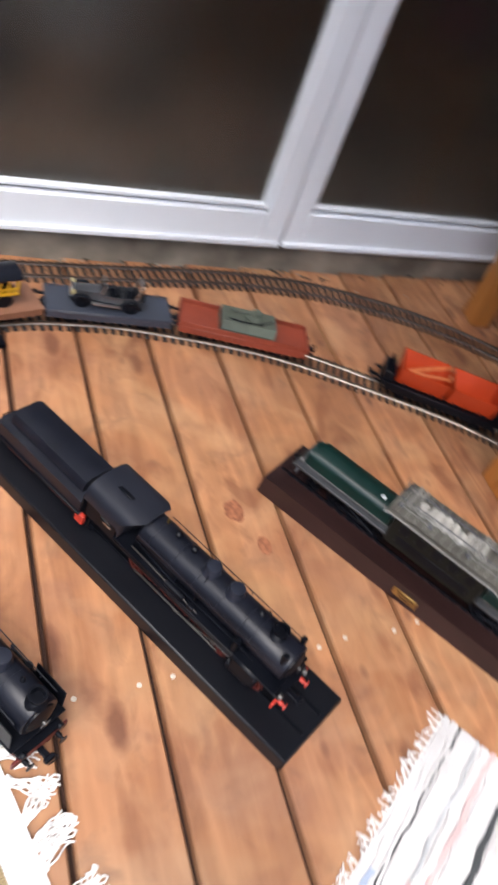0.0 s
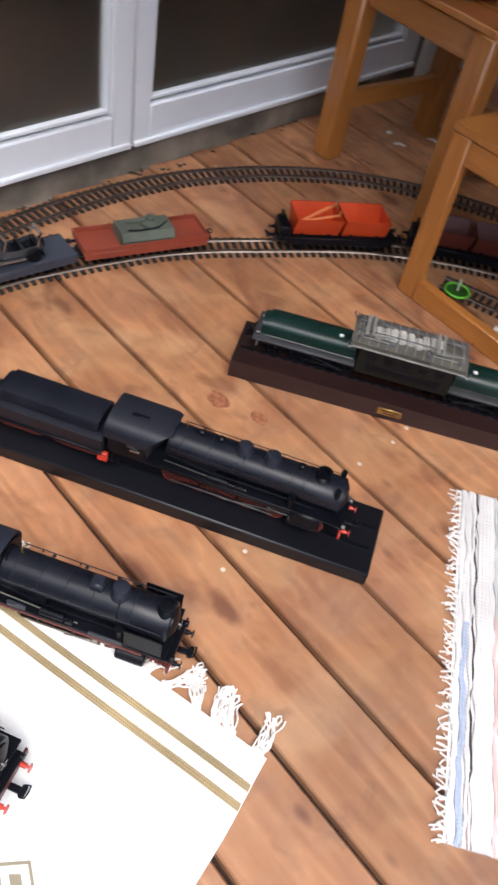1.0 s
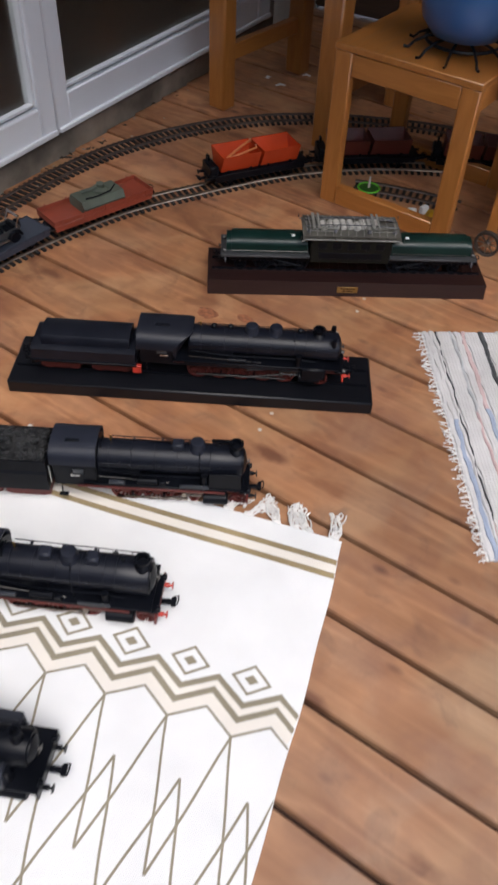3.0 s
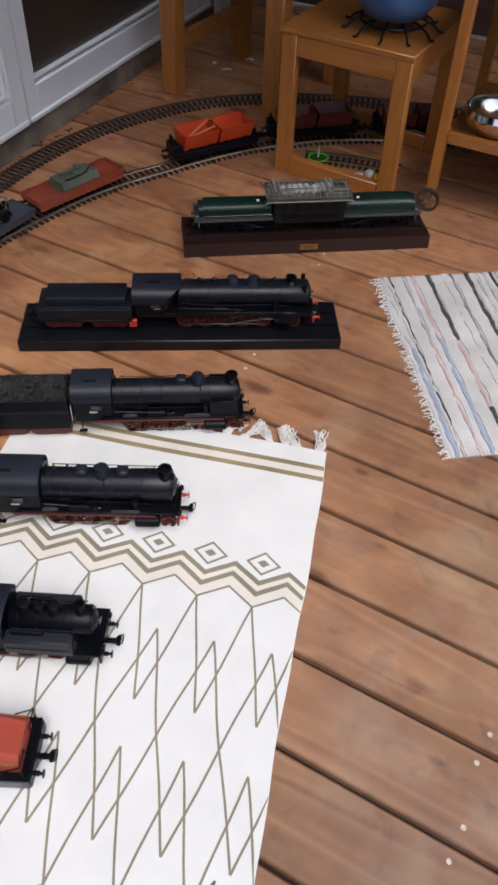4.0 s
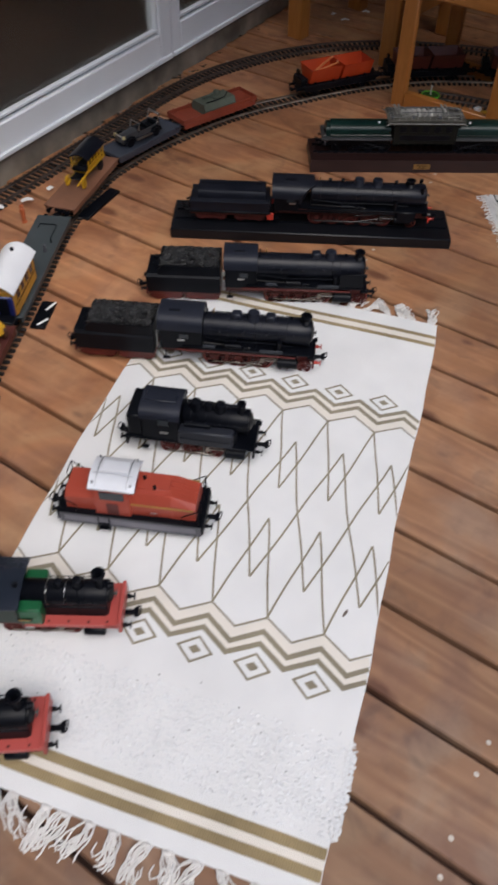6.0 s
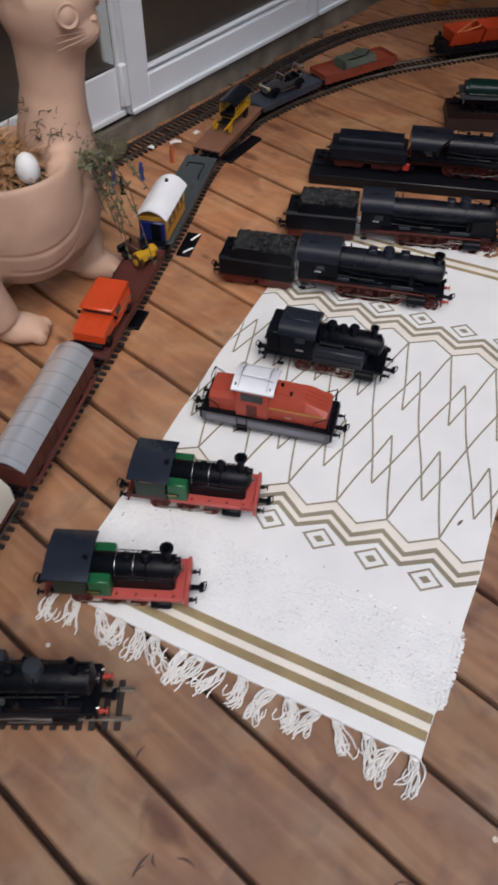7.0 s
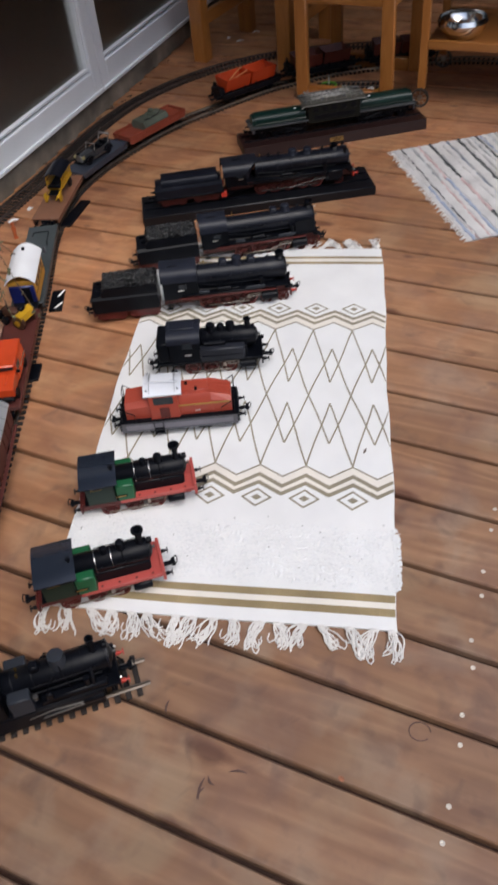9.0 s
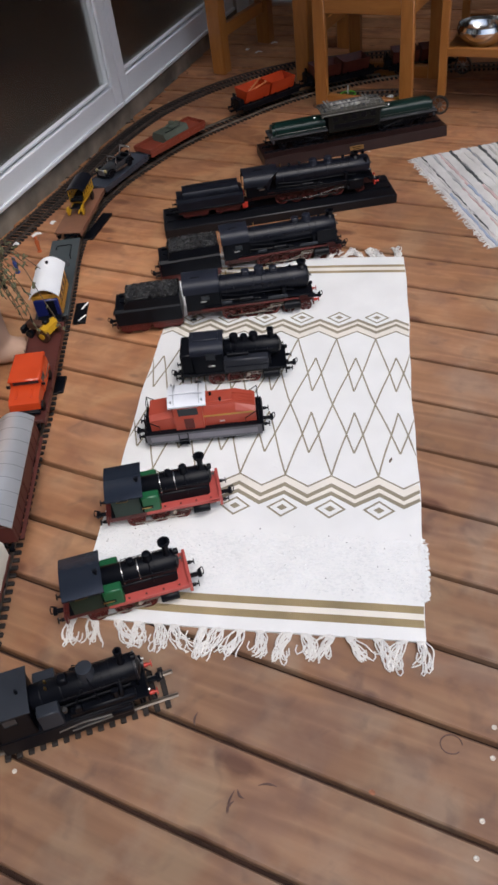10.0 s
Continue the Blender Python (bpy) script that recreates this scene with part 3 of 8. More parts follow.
def sash(name, s0, s1, label, left, right, bottom, z0, z1=2.1, out=0.0, recess=0.029):
    th = thing(name, label, "glazed door", kind="structure")
    th.matrix_world = WALL
    part("stile", wall_box(Mesh(), s0, s0 + left, z0, z1, out - 0.06, out), UPVC, th)
    part("stile", wall_box(Mesh(), s1 - right, s1, z0, z1, out - 0.06, out), UPVC, th)
    part("bottom_rail", wall_box(Mesh(), s0 + left, s1 - right, z0, z0 + bottom, out - 0.06, out - 0.002), UPVC, th)
    part("top_rail", wall_box(Mesh(), s0 + left, s1 - right, z1 - 0.1, z1, out - 0.06, out - 0.002), UPVC, th)
    part("bead", wall_box(Mesh(), s0 + left, s1 - right, z0 + bottom, z0 + bottom + 0.007, out - 0.05, out - min(recess, 0.02) + 0.001), GASKET_AND_SHADOW, th, "dark sealing strip")
    part("drip_rail", wall_box(Mesh(), s0 + 0.004, s1 - 0.004, z0 + 0.001, z0 + 0.016, out - 0.004, out + 0.008, 0.003), UPVC, th)
    if recess > 0.02:
        for a, b in ((s0 + left, s0 + left + 0.011), (s1 - right - 0.011, s1 - right)):
            part("glazing_bead", wall_box(Mesh(), a, b, z0 + bottom + 0.007, z1 - 0.1, out - recess, out - 0.009, 0.002), UPVC, th)
        part("glazing_bead", wall_box(Mesh(), s0 + left + 0.011, s1 - right - 0.011, z0 + bottom + 0.007, z0 + bottom + 0.017, out - recess, out - 0.01, 0.002), UPVC, th)
    p = part("pane", wall_box(Mesh(), s0 + left, s1 - right, z0 + bottom, z1 - 0.1, out - recess - 0.006, out - recess, 0), PANE, th, "clear glass in front of a dark room")
    p.visible_shadow = False
    return th


FZ = 0.08
sash("door_1", -0.9, 0.098, "white framed glazed door leaf with a tall bottom panel", 0.1, 0.014, 0.14, FZ, recess=0.007)
mid_leaf = sash("door_2", 0.102, 1.063, "white framed glazed door leaf, closed, with dark glass", 0.085, 0.06, 0.092, FZ, out=0.02)
sash("door_3", 1.067, 2.3, "white framed glazed door leaf beside the corner", 0.056, 0.09, 0.1, FZ, out=0.02)
part("hinge", wall_box(Mesh(), 0.082, 0.106, FZ + 0.03, FZ + 0.15, 0.0, 0.018, 0.003), UPVC, mid_leaf, "white plastic hinge cover")
sill = wall_box(Mesh(), -1.2, 2.5, -0.02, 0.064, -0.1, 0.002, 0.006)
solid("sill", sill, GREYSTONE, "grey weathered stone threshold under the doors", "threshold", kind="structure", m=WALL)
# dark strip stands for the shadow line between frames and sill
solid("trim", wall_box(Mesh(), -1.2, 2.5, 0.065, FZ - 0.002, -0.1, -0.008, 0), GASKET_AND_SHADOW, "dark strip in the joint under the doors, standing for shadow", "trim", kind="structure", m=WALL)
wall_west = wall_box(Mesh(), -3.2, -0.905, -0.2, 2.7, -0.24, -0.0, 0)
wall_box(wall_west, 2.305, 2.75, -0.2, 2.7, -0.24, 0.0, 0)
wall_box(wall_west, -0.905, 2.305, 2.105, 2.7, -0.24, 0.0, 0)
PLASTER = paint("house_plaster", (0.42, 0.38, 0.33), 0.85, wear=0.1, scale=8, bump=0.3)
solid("wall_west", wall_west, PLASTER, "plastered house wall round the glazed doors", "wall", kind="structure", m=WALL)
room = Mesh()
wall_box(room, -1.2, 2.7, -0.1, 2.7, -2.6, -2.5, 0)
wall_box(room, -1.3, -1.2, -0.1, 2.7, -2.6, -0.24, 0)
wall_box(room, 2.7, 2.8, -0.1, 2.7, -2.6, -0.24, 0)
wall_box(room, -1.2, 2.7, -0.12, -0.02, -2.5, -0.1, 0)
solid("wall_inner", room, INNER, "room behind the glass doors, coloured dark to read as unlit", "room wall", kind="structure", m=WALL)
solid("ceiling", wall_box(Mesh(), -1.3, 2.8, 2.7, 2.8, -2.6, 0.0, 0), INNER, "ceiling of the room behind the doors, coloured dark as unlit", "ceiling", kind="structure", m=WALL)

# timber wall that closes the deck at the far end
fence = thing("wall_north", "dark brown horizontal timber boarding at the end of the deck", "timber wall", kind="structure")
fence.matrix_world = WALL @ Matrix.Translation((2.75, 0, 0)) @ Matrix.Rotation(radians(-90), 4, "Z")
for i in range(14):
    part("board", Mesh().box((2.2, 0.0, 0.09 + 0.165 * i), (4.6, 0.03, 0.16), 0.004), DARKWOOD, fence)

# unseen roof slabs, added to shade the far and house sides of the deck
roof = Mesh().box((0.3, 0.75, 2.38), (2.6, 1.8, 0.05)).box((0.31, -0.92, 2.38), (1.78, 1.54, 0.05)).box((-0.65, -3.245, 2.38), (0.7, 3.11, 0.05))
for i in range(3):
    roof.box((-0.4 + 0.6 * i, 0.0, 2.31), (0.06, 3.2, 0.1), 0.004)
solid("ceiling_porch", roof, DARKWOOD, "unseen added roof that shades the far and house sides", "ceiling", kind="structure", m=WALL @ Matrix.Translation((1.6, -1.0, 0)) @ Matrix.Rotation(radians(-90), 4, "Z"))
# unseen boarding and hedges round the deck, added to hold back light
east = thing("wall_east", "unseen timber boarding added to shade the far end of the deck", "timber wall", kind="structure")
east.matrix_world = Matrix.Translation((1.75, 2.6, 0)) @ Matrix.Rotation(radians(88), 4, "Z")
for i in range(14):
    part("board", Mesh().box((0.2, 0.0, 0.09 + 0.165 * i), (2.6, 0.03, 0.16), 0.004), DARKWOOD, east)
# unseen screen, added only to darken the near-left deck
screen = thing("wall_south", "unseen timber screen added to darken the near end of the deck", "timber wall", kind="structure")
screen.matrix_world = Matrix.Translation((-1.2, -1.75, 0))
for i in range(14):
    part("board", Mesh().box((0.0, 0.0, 0.09 + 0.165 * i), (1.9, 0.03, 0.16), 0.004), DARKWOOD, screen)
# unseen green blocks that cut off the low sky and darken reflections
hedge = Mesh()
for c, size in (((4.6, 0.0, 0.9), (0.8, 11.0, 2.5)), ((0.8, -5.2, 0.9), (9.0, 0.8, 2.5))):
    hedge.box(c, size, 0.15)
solid("hedge", hedge, UNSEEN_HEDGE, "unseen hedge added to darken the low sky around the deck", "hedge", kind="structure")

m = Mesh()
vs, fs, nx, nz = [], [], 18, 12
for j in range(nz + 1):
    for i in range(nx + 1):
        s = 2.3 + 0.14 * i / nx
        z = (0.045 + 0.02 * math.sin(i * 1.7) + 0.012 * math.sin(i * 4.1)) + (2.0 - 0.045) * j / nz
        vs.append((s, -0.035 - 0.012 * math.sin(i * 1.15 + 0.1 * j) - 0.01 * (1 - j / nz) * math.sin(i * 2.3), z))
for j in range(nz):
    for i in range(nx):
        a = j * (nx + 1) + i
        fs.append((a, a + 1, a + nx + 2, a + nx + 1))
curtain = solid("curtain", m.add(vs, fs), CLOTHSHEET, "cream cloth hanging in folds with a ragged hem", "curtain", m=WALL)


# ---- railway track ----
DARKRAIL = paint("tarnished_rail", (0.13, 0.1, 0.085), 0.5, metal=0.8, wear=0.35, scale=120)

def spline(pts, n=24):
    P = [Vector((x, y, 0)) for x, y in pts]
    out = []
    for i in range(len(P) - 1):
        a, b, c, d = P[max(i - 1, 0)], P[i], P[i + 1], P[min(i + 2, len(P) - 1)]
        for k in range(n):
            t = k / n
            out.append(0.5 * (2 * b + (c - a) * t + (2 * a - 5 * b + 4 * c - d) * t * t + (3 * b - a - 3 * c + d) * t ** 3))
    return out + [P[-1]]


class Line:
    """A track's centre line, by its length."""

    def __init__(self, pts):
        self.p = spline(pts)
        self.s = [0.0]
        for a, b in zip(self.p[:-1], self.p[1:]):
            self.s.append(self.s[-1] + (b - a).length)

    def at(self, s):
        s = min(max(s, 0.0), self.s[-1])
        i = min(max(int(np.searchsorted(self.s, s)), 1), len(self.s) - 1)
        f = (s - self.s[i - 1]) / (self.s[i] - self.s[i - 1])
        return self.p[i - 1].lerp(self.p[i], f)

    def place(self, s, z=0.0, half=0.08):
        a, b = self.at(s - half), self.at(s + half)
        d = b - a
        return Matrix.Translation(((a + b) / 2 + self.at(s)) / 2 + Vector((0, 0, z))) @ Matrix.Rotation(math.atan2(d.y, d.x), 4, "Z")


LINE_A = Line([(-0.55, -0.86), (-0.62, -0.72), (-0.688, -0.508), (-0.727, -0.32), (-0.762, -0.14), (-0.803, 0.071), (-0.835, 0.26), (-0.883, 0.48), (-0.937, 0.74), (-1.0, 1.02), (-1.021, 1.285), (-0.985, 1.47), (-0.925, 1.62), (-0.808, 1.835), (-0.66, 2.013), (-0.42, 2.245), (-0.1, 2.41), (0.35, 2.48), (0.8, 2.38)])
A0 = sum((LINE_A.p[i + 1] - LINE_A.p[i]).length for i in range(24))  # length of the first stretch
LINE_B = Line([(-1.42, 0.45), (-1.337, 0.74), (-1.257, 1.02), (-1.19, 1.32), (-1.13, 1.6), (-1.097, 1.78), (-1.055, 1.95), (-0.99, 2.12), (-0.905, 2.26), (-0.81, 2.38), (-0.68, 2.5), (-0.53, 2.59), (-0.33, 2.66), (-0.05, 2.7), (0.4, 2.68), (0.9, 2.55)])
LINE_C = Line([(-0.25, 2.228), (-0.15, 2.236), (-0.05, 2.236), (0.06, 2.226)])
TIE = Mesh().box((0, 0, 0.003), (0.0095, 0.08, 0.006), 0.0012).data("sleeper", SLEEPER)


def track(line, label, s0, s1, step=0.0195, metal=None):
    th = thing("model_track", label, "model railway track")
    for side in (-1, 1):
        pts, n = [], int((s1 - s0) / 0.03)
        for i in range(n + 1):
            m = line.place(s0 + (s1 - s0) * i / n, 0, 0.01)
            pts.append((m @ Vector((0, side * 0.0232, 0.0)), m.to_3x3()))
        vs, fs = [], []
        prof = [(-0.0035, 0.006), (0.0035, 0.006), (0.0012, 0.0085), (0.0016, 0.0125), (-0.0016, 0.0125), (-0.0012, 0.0085)]
        for p, r in pts:
            vs += [p + r @ Vector((0, y, z)) for y, z in prof]
        k = len(prof)
        for i in range(len(pts) - 1):
            fs += [(i * k + j, i * k + (j + 1) % k, (i + 1) * k + (j + 1) % k, (i + 1) * k + j) for j in range(k)]
        part("rail", Mesh().add(vs, fs), metal or RAILMETAL, th, "worn metal rail")
    n = int((s1 - s0) / step)
    for i in range(n):
        part("sleeper", TIE, None, th).matrix_world = line.place(s0 + step * (i + 0.5), 0, 0.01)
    return th


track(LINE_A, "curved model railway track with dark brown sleepers", 0.0, LINE_A.s[-1])
track(LINE_B, "outer model railway track curving along the house wall", 0.0, LINE_B.s[-1], metal=DARKRAIL)
track(LINE_C, "short stretch of model track under the small bench", 0.0, LINE_C.s[-1], metal=DARKRAIL)
RAILTOP = 0.0125
TIE_DARK = Mesh().box((0, 0, 0.003), (0.0095, 0.052, 0.004)).data("sleeper", BASE_BROWN)


RODMETAL = paint("rod_metal", (0.3, 0.26, 0.22), 0.35, metal=0.9, wear=0.3)


# ---- pieces shared by engines and wagons ----
def wheel_data(r, material, w=0.006):
    tyre = Mesh().lathe([(r * 0.82, -w / 2), (r * 1.1, -w / 2), (r * 1.1, -w / 2 + 0.0015), (r, -w / 2 + 0.0025), (r, w / 2), (r * 0.82, w / 2), (r * 0.82, -w / 2)], (0, 0, 0), (0, 1, 0), 20)
    hub = Mesh().cyl((0, -w / 2 - 0.001, 0), (0, w / 2 + 0.001, 0), r * 0.22, n=10)
    spoke = Mesh().box((0, 0, r * 0.52), (r * 0.12, w * 0.6, r * 0.66))
    return tyre.data("wheel", material), hub.data("hub", material), spoke.data("spoke", material)


WHEELS = {}


def wheels(th, xs, r, material, gauge=0.045, z=None, spokes=8):
    key = (round(r, 4), material.name)
    if key not in WHEELS:
        WHEELS[key] = wheel_data(r, material)
    tyre, hub, spoke = WHEELS[key]
    for x in xs:
        for side in (-1, 1):
            ob = part("wheel", tyre, None, th)
            ob.location = (x, side * gauge / 2, r if z is None else z)
            if side < 0:
                ob.rotation_euler = (0, 0, math.pi)
            part("hub", hub, None, ob)
            for i in range(spokes):
                part("spoke", spoke, None, ob).rotation_euler = (0, 2 * math.pi * i / spokes, 0)
        part("axle", Mesh().cyl((x, -gauge / 2, r if z is None else z), (x, gauge / 2, r if z is None else z), 0.002, n=8), STEEL, th)


def buffers(th, x, front=1, z=0.033, y=0.027, material=None, length=0.014):
    for side in (-1, 1):
        m = Mesh().lathe([(0.0038, 0), (0.0038, length * 0.55), (0.0022, length * 0.55), (0.0022, length * 0.9)], (x, side * y, z), (x + front, side * y, z), 12)
        shank = part("buffer", m, material or BLACK, th)
        part("buffer_head", Mesh().lathe([(0.0022, length * 0.86), (0.0066, length * 0.9), (0.0062, length), (0.003, length * 1.03)], (x, side * y, z), (x + front, side * y, z), 12), material or BLACK, shank)


def coupler(th, x, front=1, z=0.027, material=None):
    m = Mesh()
    m.box((x + front * 0.008, 0, z), (0.018, 0.009, 0.005), 0.001)
    m.box((x + front * 0.019, 0, z + 0.001), (0.008, 0.016, 0.008), 0.0015)
    m.tube([(x + front * 0.018, -0.008, z + 0.003), (x + front * 0.026, -0.008, z + 0.007), (x + front * 0.027, 0, z + 0.008), (x + front * 0.026, 0.008, z + 0.007), (x + front * 0.018, 0.008, z + 0.003)], 0.0012, 6)
    part("coupler", m, material or BLACK, th)


def arc_roof(w, z0, rise, n=10, t=0.003, over=0.0):
    top = [(-(w / 2 + over) + (w + 2 * over) * i / n, z0 + rise * (1 - (2 * i / n - 1) ** 2)) for i in range(n + 1)]
    return [(y, z) for y, z in top] + [(y, z - t) for y, z in reversed(top)]


def boiler(th, x0, x1, r, zc, material, smokebox=0.3, bands=4, label=""):
    n = 28
    prof = [(r * 0.9, 0), (r, 0.003)]
    L = x1 - x0
    xs = L * (1 - smokebox)
    prof += [(r, xs), (r * 1.03, xs + 0.0005), (r * 1.03, L - 0.002), (r * 0.98, L)]
    part("boiler", Mesh().lathe(prof, (x0, 0, zc), (x1, 0, zc), n), material, th, label)
    for i in range(bands):
        x = x0 + xs * (i + 0.5) / bands
        part("boiler_band", Mesh().lathe([(r * 1.0, 0), (r * 1.018, 0.0004), (r * 1.018, 0.0021), (r, 0.0025)], (x, 0, zc), (x + 1, 0, zc), n), material, th)
    door = Mesh().lathe([(r * 0.8, 0), (r * 0.78, 0.003), (r * 0.55, 0.006), (0.004, 0.0085)], (x1 - 0.0005, 0, zc), (x1 + 1, 0, zc), 22)
    door = part("smokebox_door", door, BLACK, th)
    part("door_handle", Mesh().cyl((x1 + 0.006, 0, zc), (x1 + 0.013, 0, zc), 0.0025, n=8).box((x1 + 0.0115, 0, zc), (0.0016, 0.014, 0.0022)), DULLSTEEL, door)


def chimney(th, x, z0, r, h, material=None, flare=False):
    pr = [(r * 1.5, -0.004), (r * 1.1, 0.003), (r * 0.92, h * 0.3), (r * (1.15 if flare else 0.98), h * 0.8), (r * (1.9 if flare else 1.2), h * 0.88), (r * (1.9 if flare else 1.2), h), (r * (1.3 if flare else 0.85), h), (r * 0.8, h * 0.4)]
    part("chimney", Mesh().lathe(pr, (x, 0, z0), n=18), material or BLACK, th)


def dome(th, x, z0, r, h, material=None, square=False):
    if square:
        part("sandbox", Mesh().box((x, 0, z0 + h * 0.35), (r * 1.9, r * 1.9, h * 1.3), 0.003), material or BLACK, th)
    else:
        pr = [(r * 1.25, -0.004), (r * 1.05, 0.002), (r, h * 0.3), (r * 0.99, h * 0.78), (r * 0.88, h * 0.93), (r * 0.5, h)]
        part("steam_dome", Mesh().lathe(pr, (x, 0, z0), n=18), material or BLACK, th)


def rods(th, xs, y, z, r, x_cyl, zc=None, metal=None):
    metal = metal or RODMETAL
    zc = z if zc is None else zc
    for side in (-1, 1):
        yy = side * y
        part("coupling_rod", Mesh().box(((xs[0] + xs[-1]) / 2, yy, z - r * 0.35), (abs(xs[-1] - xs[0]) + 0.008, 0.0022, 0.0035), 0.0006), metal, th)
        m = Mesh().tube([(xs[len(xs) // 2], yy + side * 0.0025, z - r * 0.35), (x_cyl - 0.05, yy + side * 0.0025, zc)], 0.0015, 6)
        m.tube([(x_cyl - 0.055, yy + side * 0.002, zc), (x_cyl - 0.015, yy + side * 0.002, zc)], 0.0017, 6)
        m.box((x_cyl - 0.035, yy, zc + 0.006), (0.045, 0.003, 0.002))
        m.box((x_cyl - 0.056, yy + side * 0.002, zc), (0.008, 0.005, 0.012), 0.001)
        m.tube([(xs[len(xs) // 2] + 0.012, yy, z + r * 0.6), (x_cyl - 0.045, yy, zc + 0.014)], 0.0013, 6)
        part("piston_rod", m, metal, th)


def cylinders(th, x, y, z, r, length, material):
    for side in (-1, 1):
        m = Mesh().lathe([(r * 0.85, 0), (r, 0.002), (r, length - 0.002), (r * 0.85, length)], (x - length / 2, side * y, z), (x, side * y, z), 16)
        m.box((x, side * (y - 0.003), z + r * 1.0), (length * 0.9, r * 1.3, r * 1.1), 0.0015)
        part("cylinder", m, material, th)


def cab_window(th, x, y, z, w, h):
    for side in (-1, 1):
        m = Mesh().box((x, side * y, z), (w, 0.0015, h), 0.0005)
        pane = part("cab_window", m, GLOSSPANE, th)
        part("window_frame", Mesh().tube([(x - w / 2, side * (y + 0.001), z - h / 2), (x + w / 2, side * (y + 0.001), z - h / 2), (x + w / 2, side * (y + 0.001), z + h / 2), (x - w / 2, side * (y + 0.001), z + h / 2), (x - w / 2, side * (y + 0.001), z - h / 2)], 0.0009, 5), BRASS if th.get("brass") else BLACK, pane)


DULLSTEEL = paint("dull_steel", (0.12, 0.115, 0.11), 0.45, metal=0.8, wear=0.3)
GLOSSPANE = paint("small_window", (0.03, 0.035, 0.04), 0.1, wear=0.1)


def plates(th, x, y, z, w=0.016, h=0.005):
    for side in (-1, 1):
        part("number_plate", Mesh().box((x, side * y, z), (w, 0.0012, h), 0.0003), STEEL, th, "small pale plate with unreadable marks")


def handrail(th, x0, x1, y, z, material=None):
    for side in (-1, 1):
        m = Mesh().tube([(x0, side * y, z), (x1, side * y, z)], 0.0009, 5)
        for k in range(4):
            x = x0 + (x1 - x0) * (k + 0.5) / 4
            m.tube([(x, side * y, z), (x, side * (y - 0.004), z - 0.001)], 0.0011, 5)
        part("handrail", m, material or BLACK_SATIN, th)


def coal_heap(th, x0, x1, w, z, h, n=900):
    rnd = random.Random(5)
    m = Mesh().box(((x0 + x1) / 2, 0, z - 0.002), (x1 - x0, w, 0.006))
    for _ in range(n):
        x, y = rnd.uniform(x0 + 0.003, x1 - 0.003), rnd.uniform(-w / 2 + 0.003, w / 2 - 0.003)
        zz = z + h * (1 - (2 * y / w) ** 2) * (0.55 + 0.45 * math.sin(3.1 * (x - x0) / (x1 - x0)))
        s = rnd.uniform(0.0032, 0.0075)
        m.box((0, 0, 0), (s, s * rnd.uniform(0.7, 1.1), s * rnd.uniform(0.6, 1)), s * 0.2, m=Matrix.Translation((x, y, zz)) @ Euler((rnd.uniform(0, 3), rnd.uniform(0, 3), rnd.uniform(0, 3))).to_matrix().to_4x4())
    tagged(part("coal", m, COAL, th, "heaped black coal"), kind="stuff")


# ---- steam engines ----
def cab(th, x0, x1, w, z0, z1, material, roof, rise=0.014, over=0.004, roof_x=(0, 0)):
    m = Mesh()
    for side in (-1, 1):
        y = side * w / 2
        m.prism([(x0, z0), (x1, z0), (x1, z1), (x0, z1)], min(y, y - side * 0.003), max(y, y - side * 0.003))
    m.along([(-w / 2, z0), (w / 2, z0), (w / 2, z1)] + [(w / 2 - w * i / 8, z1 + rise * (1 - (1 - 2 * i / 8) ** 2)) for i in range(1, 8)] + [(-w / 2, z1)], x1 - 0.003, x1)
    m.along([(-w / 2, z0), (w / 2, z0), (w / 2, z0 + (z1 - z0) * 0.45), (-w / 2, z0 + (z1 - z0) * 0.45)], x0, x0 + 0.003)
    part("cab_body", m, material, th)
    if roof:
        part("cab_roof", Mesh().along(arc_roof(w, z1, rise, over=over), x0 + roof_x[0], x1 + roof_x[1]), roof, th)


def drum_roof(th, x0, x1, rake, w, z0, z1, material, front=None):
    """A sheet roof bent well down over the cab sides; its front edge runs back by rake towards the eaves."""
    n, sheets = 20, []
    for t in (0.0, 0.0022):
        rows = []
        for i in range(n + 1):
            a = math.pi * i / n
            y, z = (w / 2 - t) * math.copysign(abs(math.cos(a)) ** 0.75, math.cos(a)), z0 + (z1 - z0 - t) * math.sin(a) ** 0.7
            e = max(0.0, (abs(2 * i / n - 1) - 0.3) / 0.7)
            rows.append(((x0, y, z), (x1 - rake * e, y, z)))
        sheets.append(rows)
    vs = [p for rows in sheets for row in rows for p in row]
    o, fs = 2 * (n + 1), []
    for i in range(n):
        a, b = 2 * i, 2 * i + 2
        fs += [(a, a + 1, b + 1, b), (o + a, o + b, o + b + 1, o + a + 1), (a, b, o + b, o + a), (a + 1, o + a + 1, o + b + 1, b + 1)]
    fs += [(0, o, o + 1, 1), (2 * n, 2 * n + 1, o + 2 * n + 1, o + 2 * n)]
    part("cab_roof", Mesh().add(vs, fs), material, th)
    if front:
        edge = [row[1] for row in sheets[1]]
        low = [(edge[0][0] + 0.004, y * 0.96, 0.066) for _, y, _ in edge]
        part("cab_front", Mesh().add([(x - 0.003, y * 0.98, z - 0.001) for x, y, z in edge] + low, [(i, i + 1, n + 2 + i, n + 1 + i) for i in range(n)]), front, th)


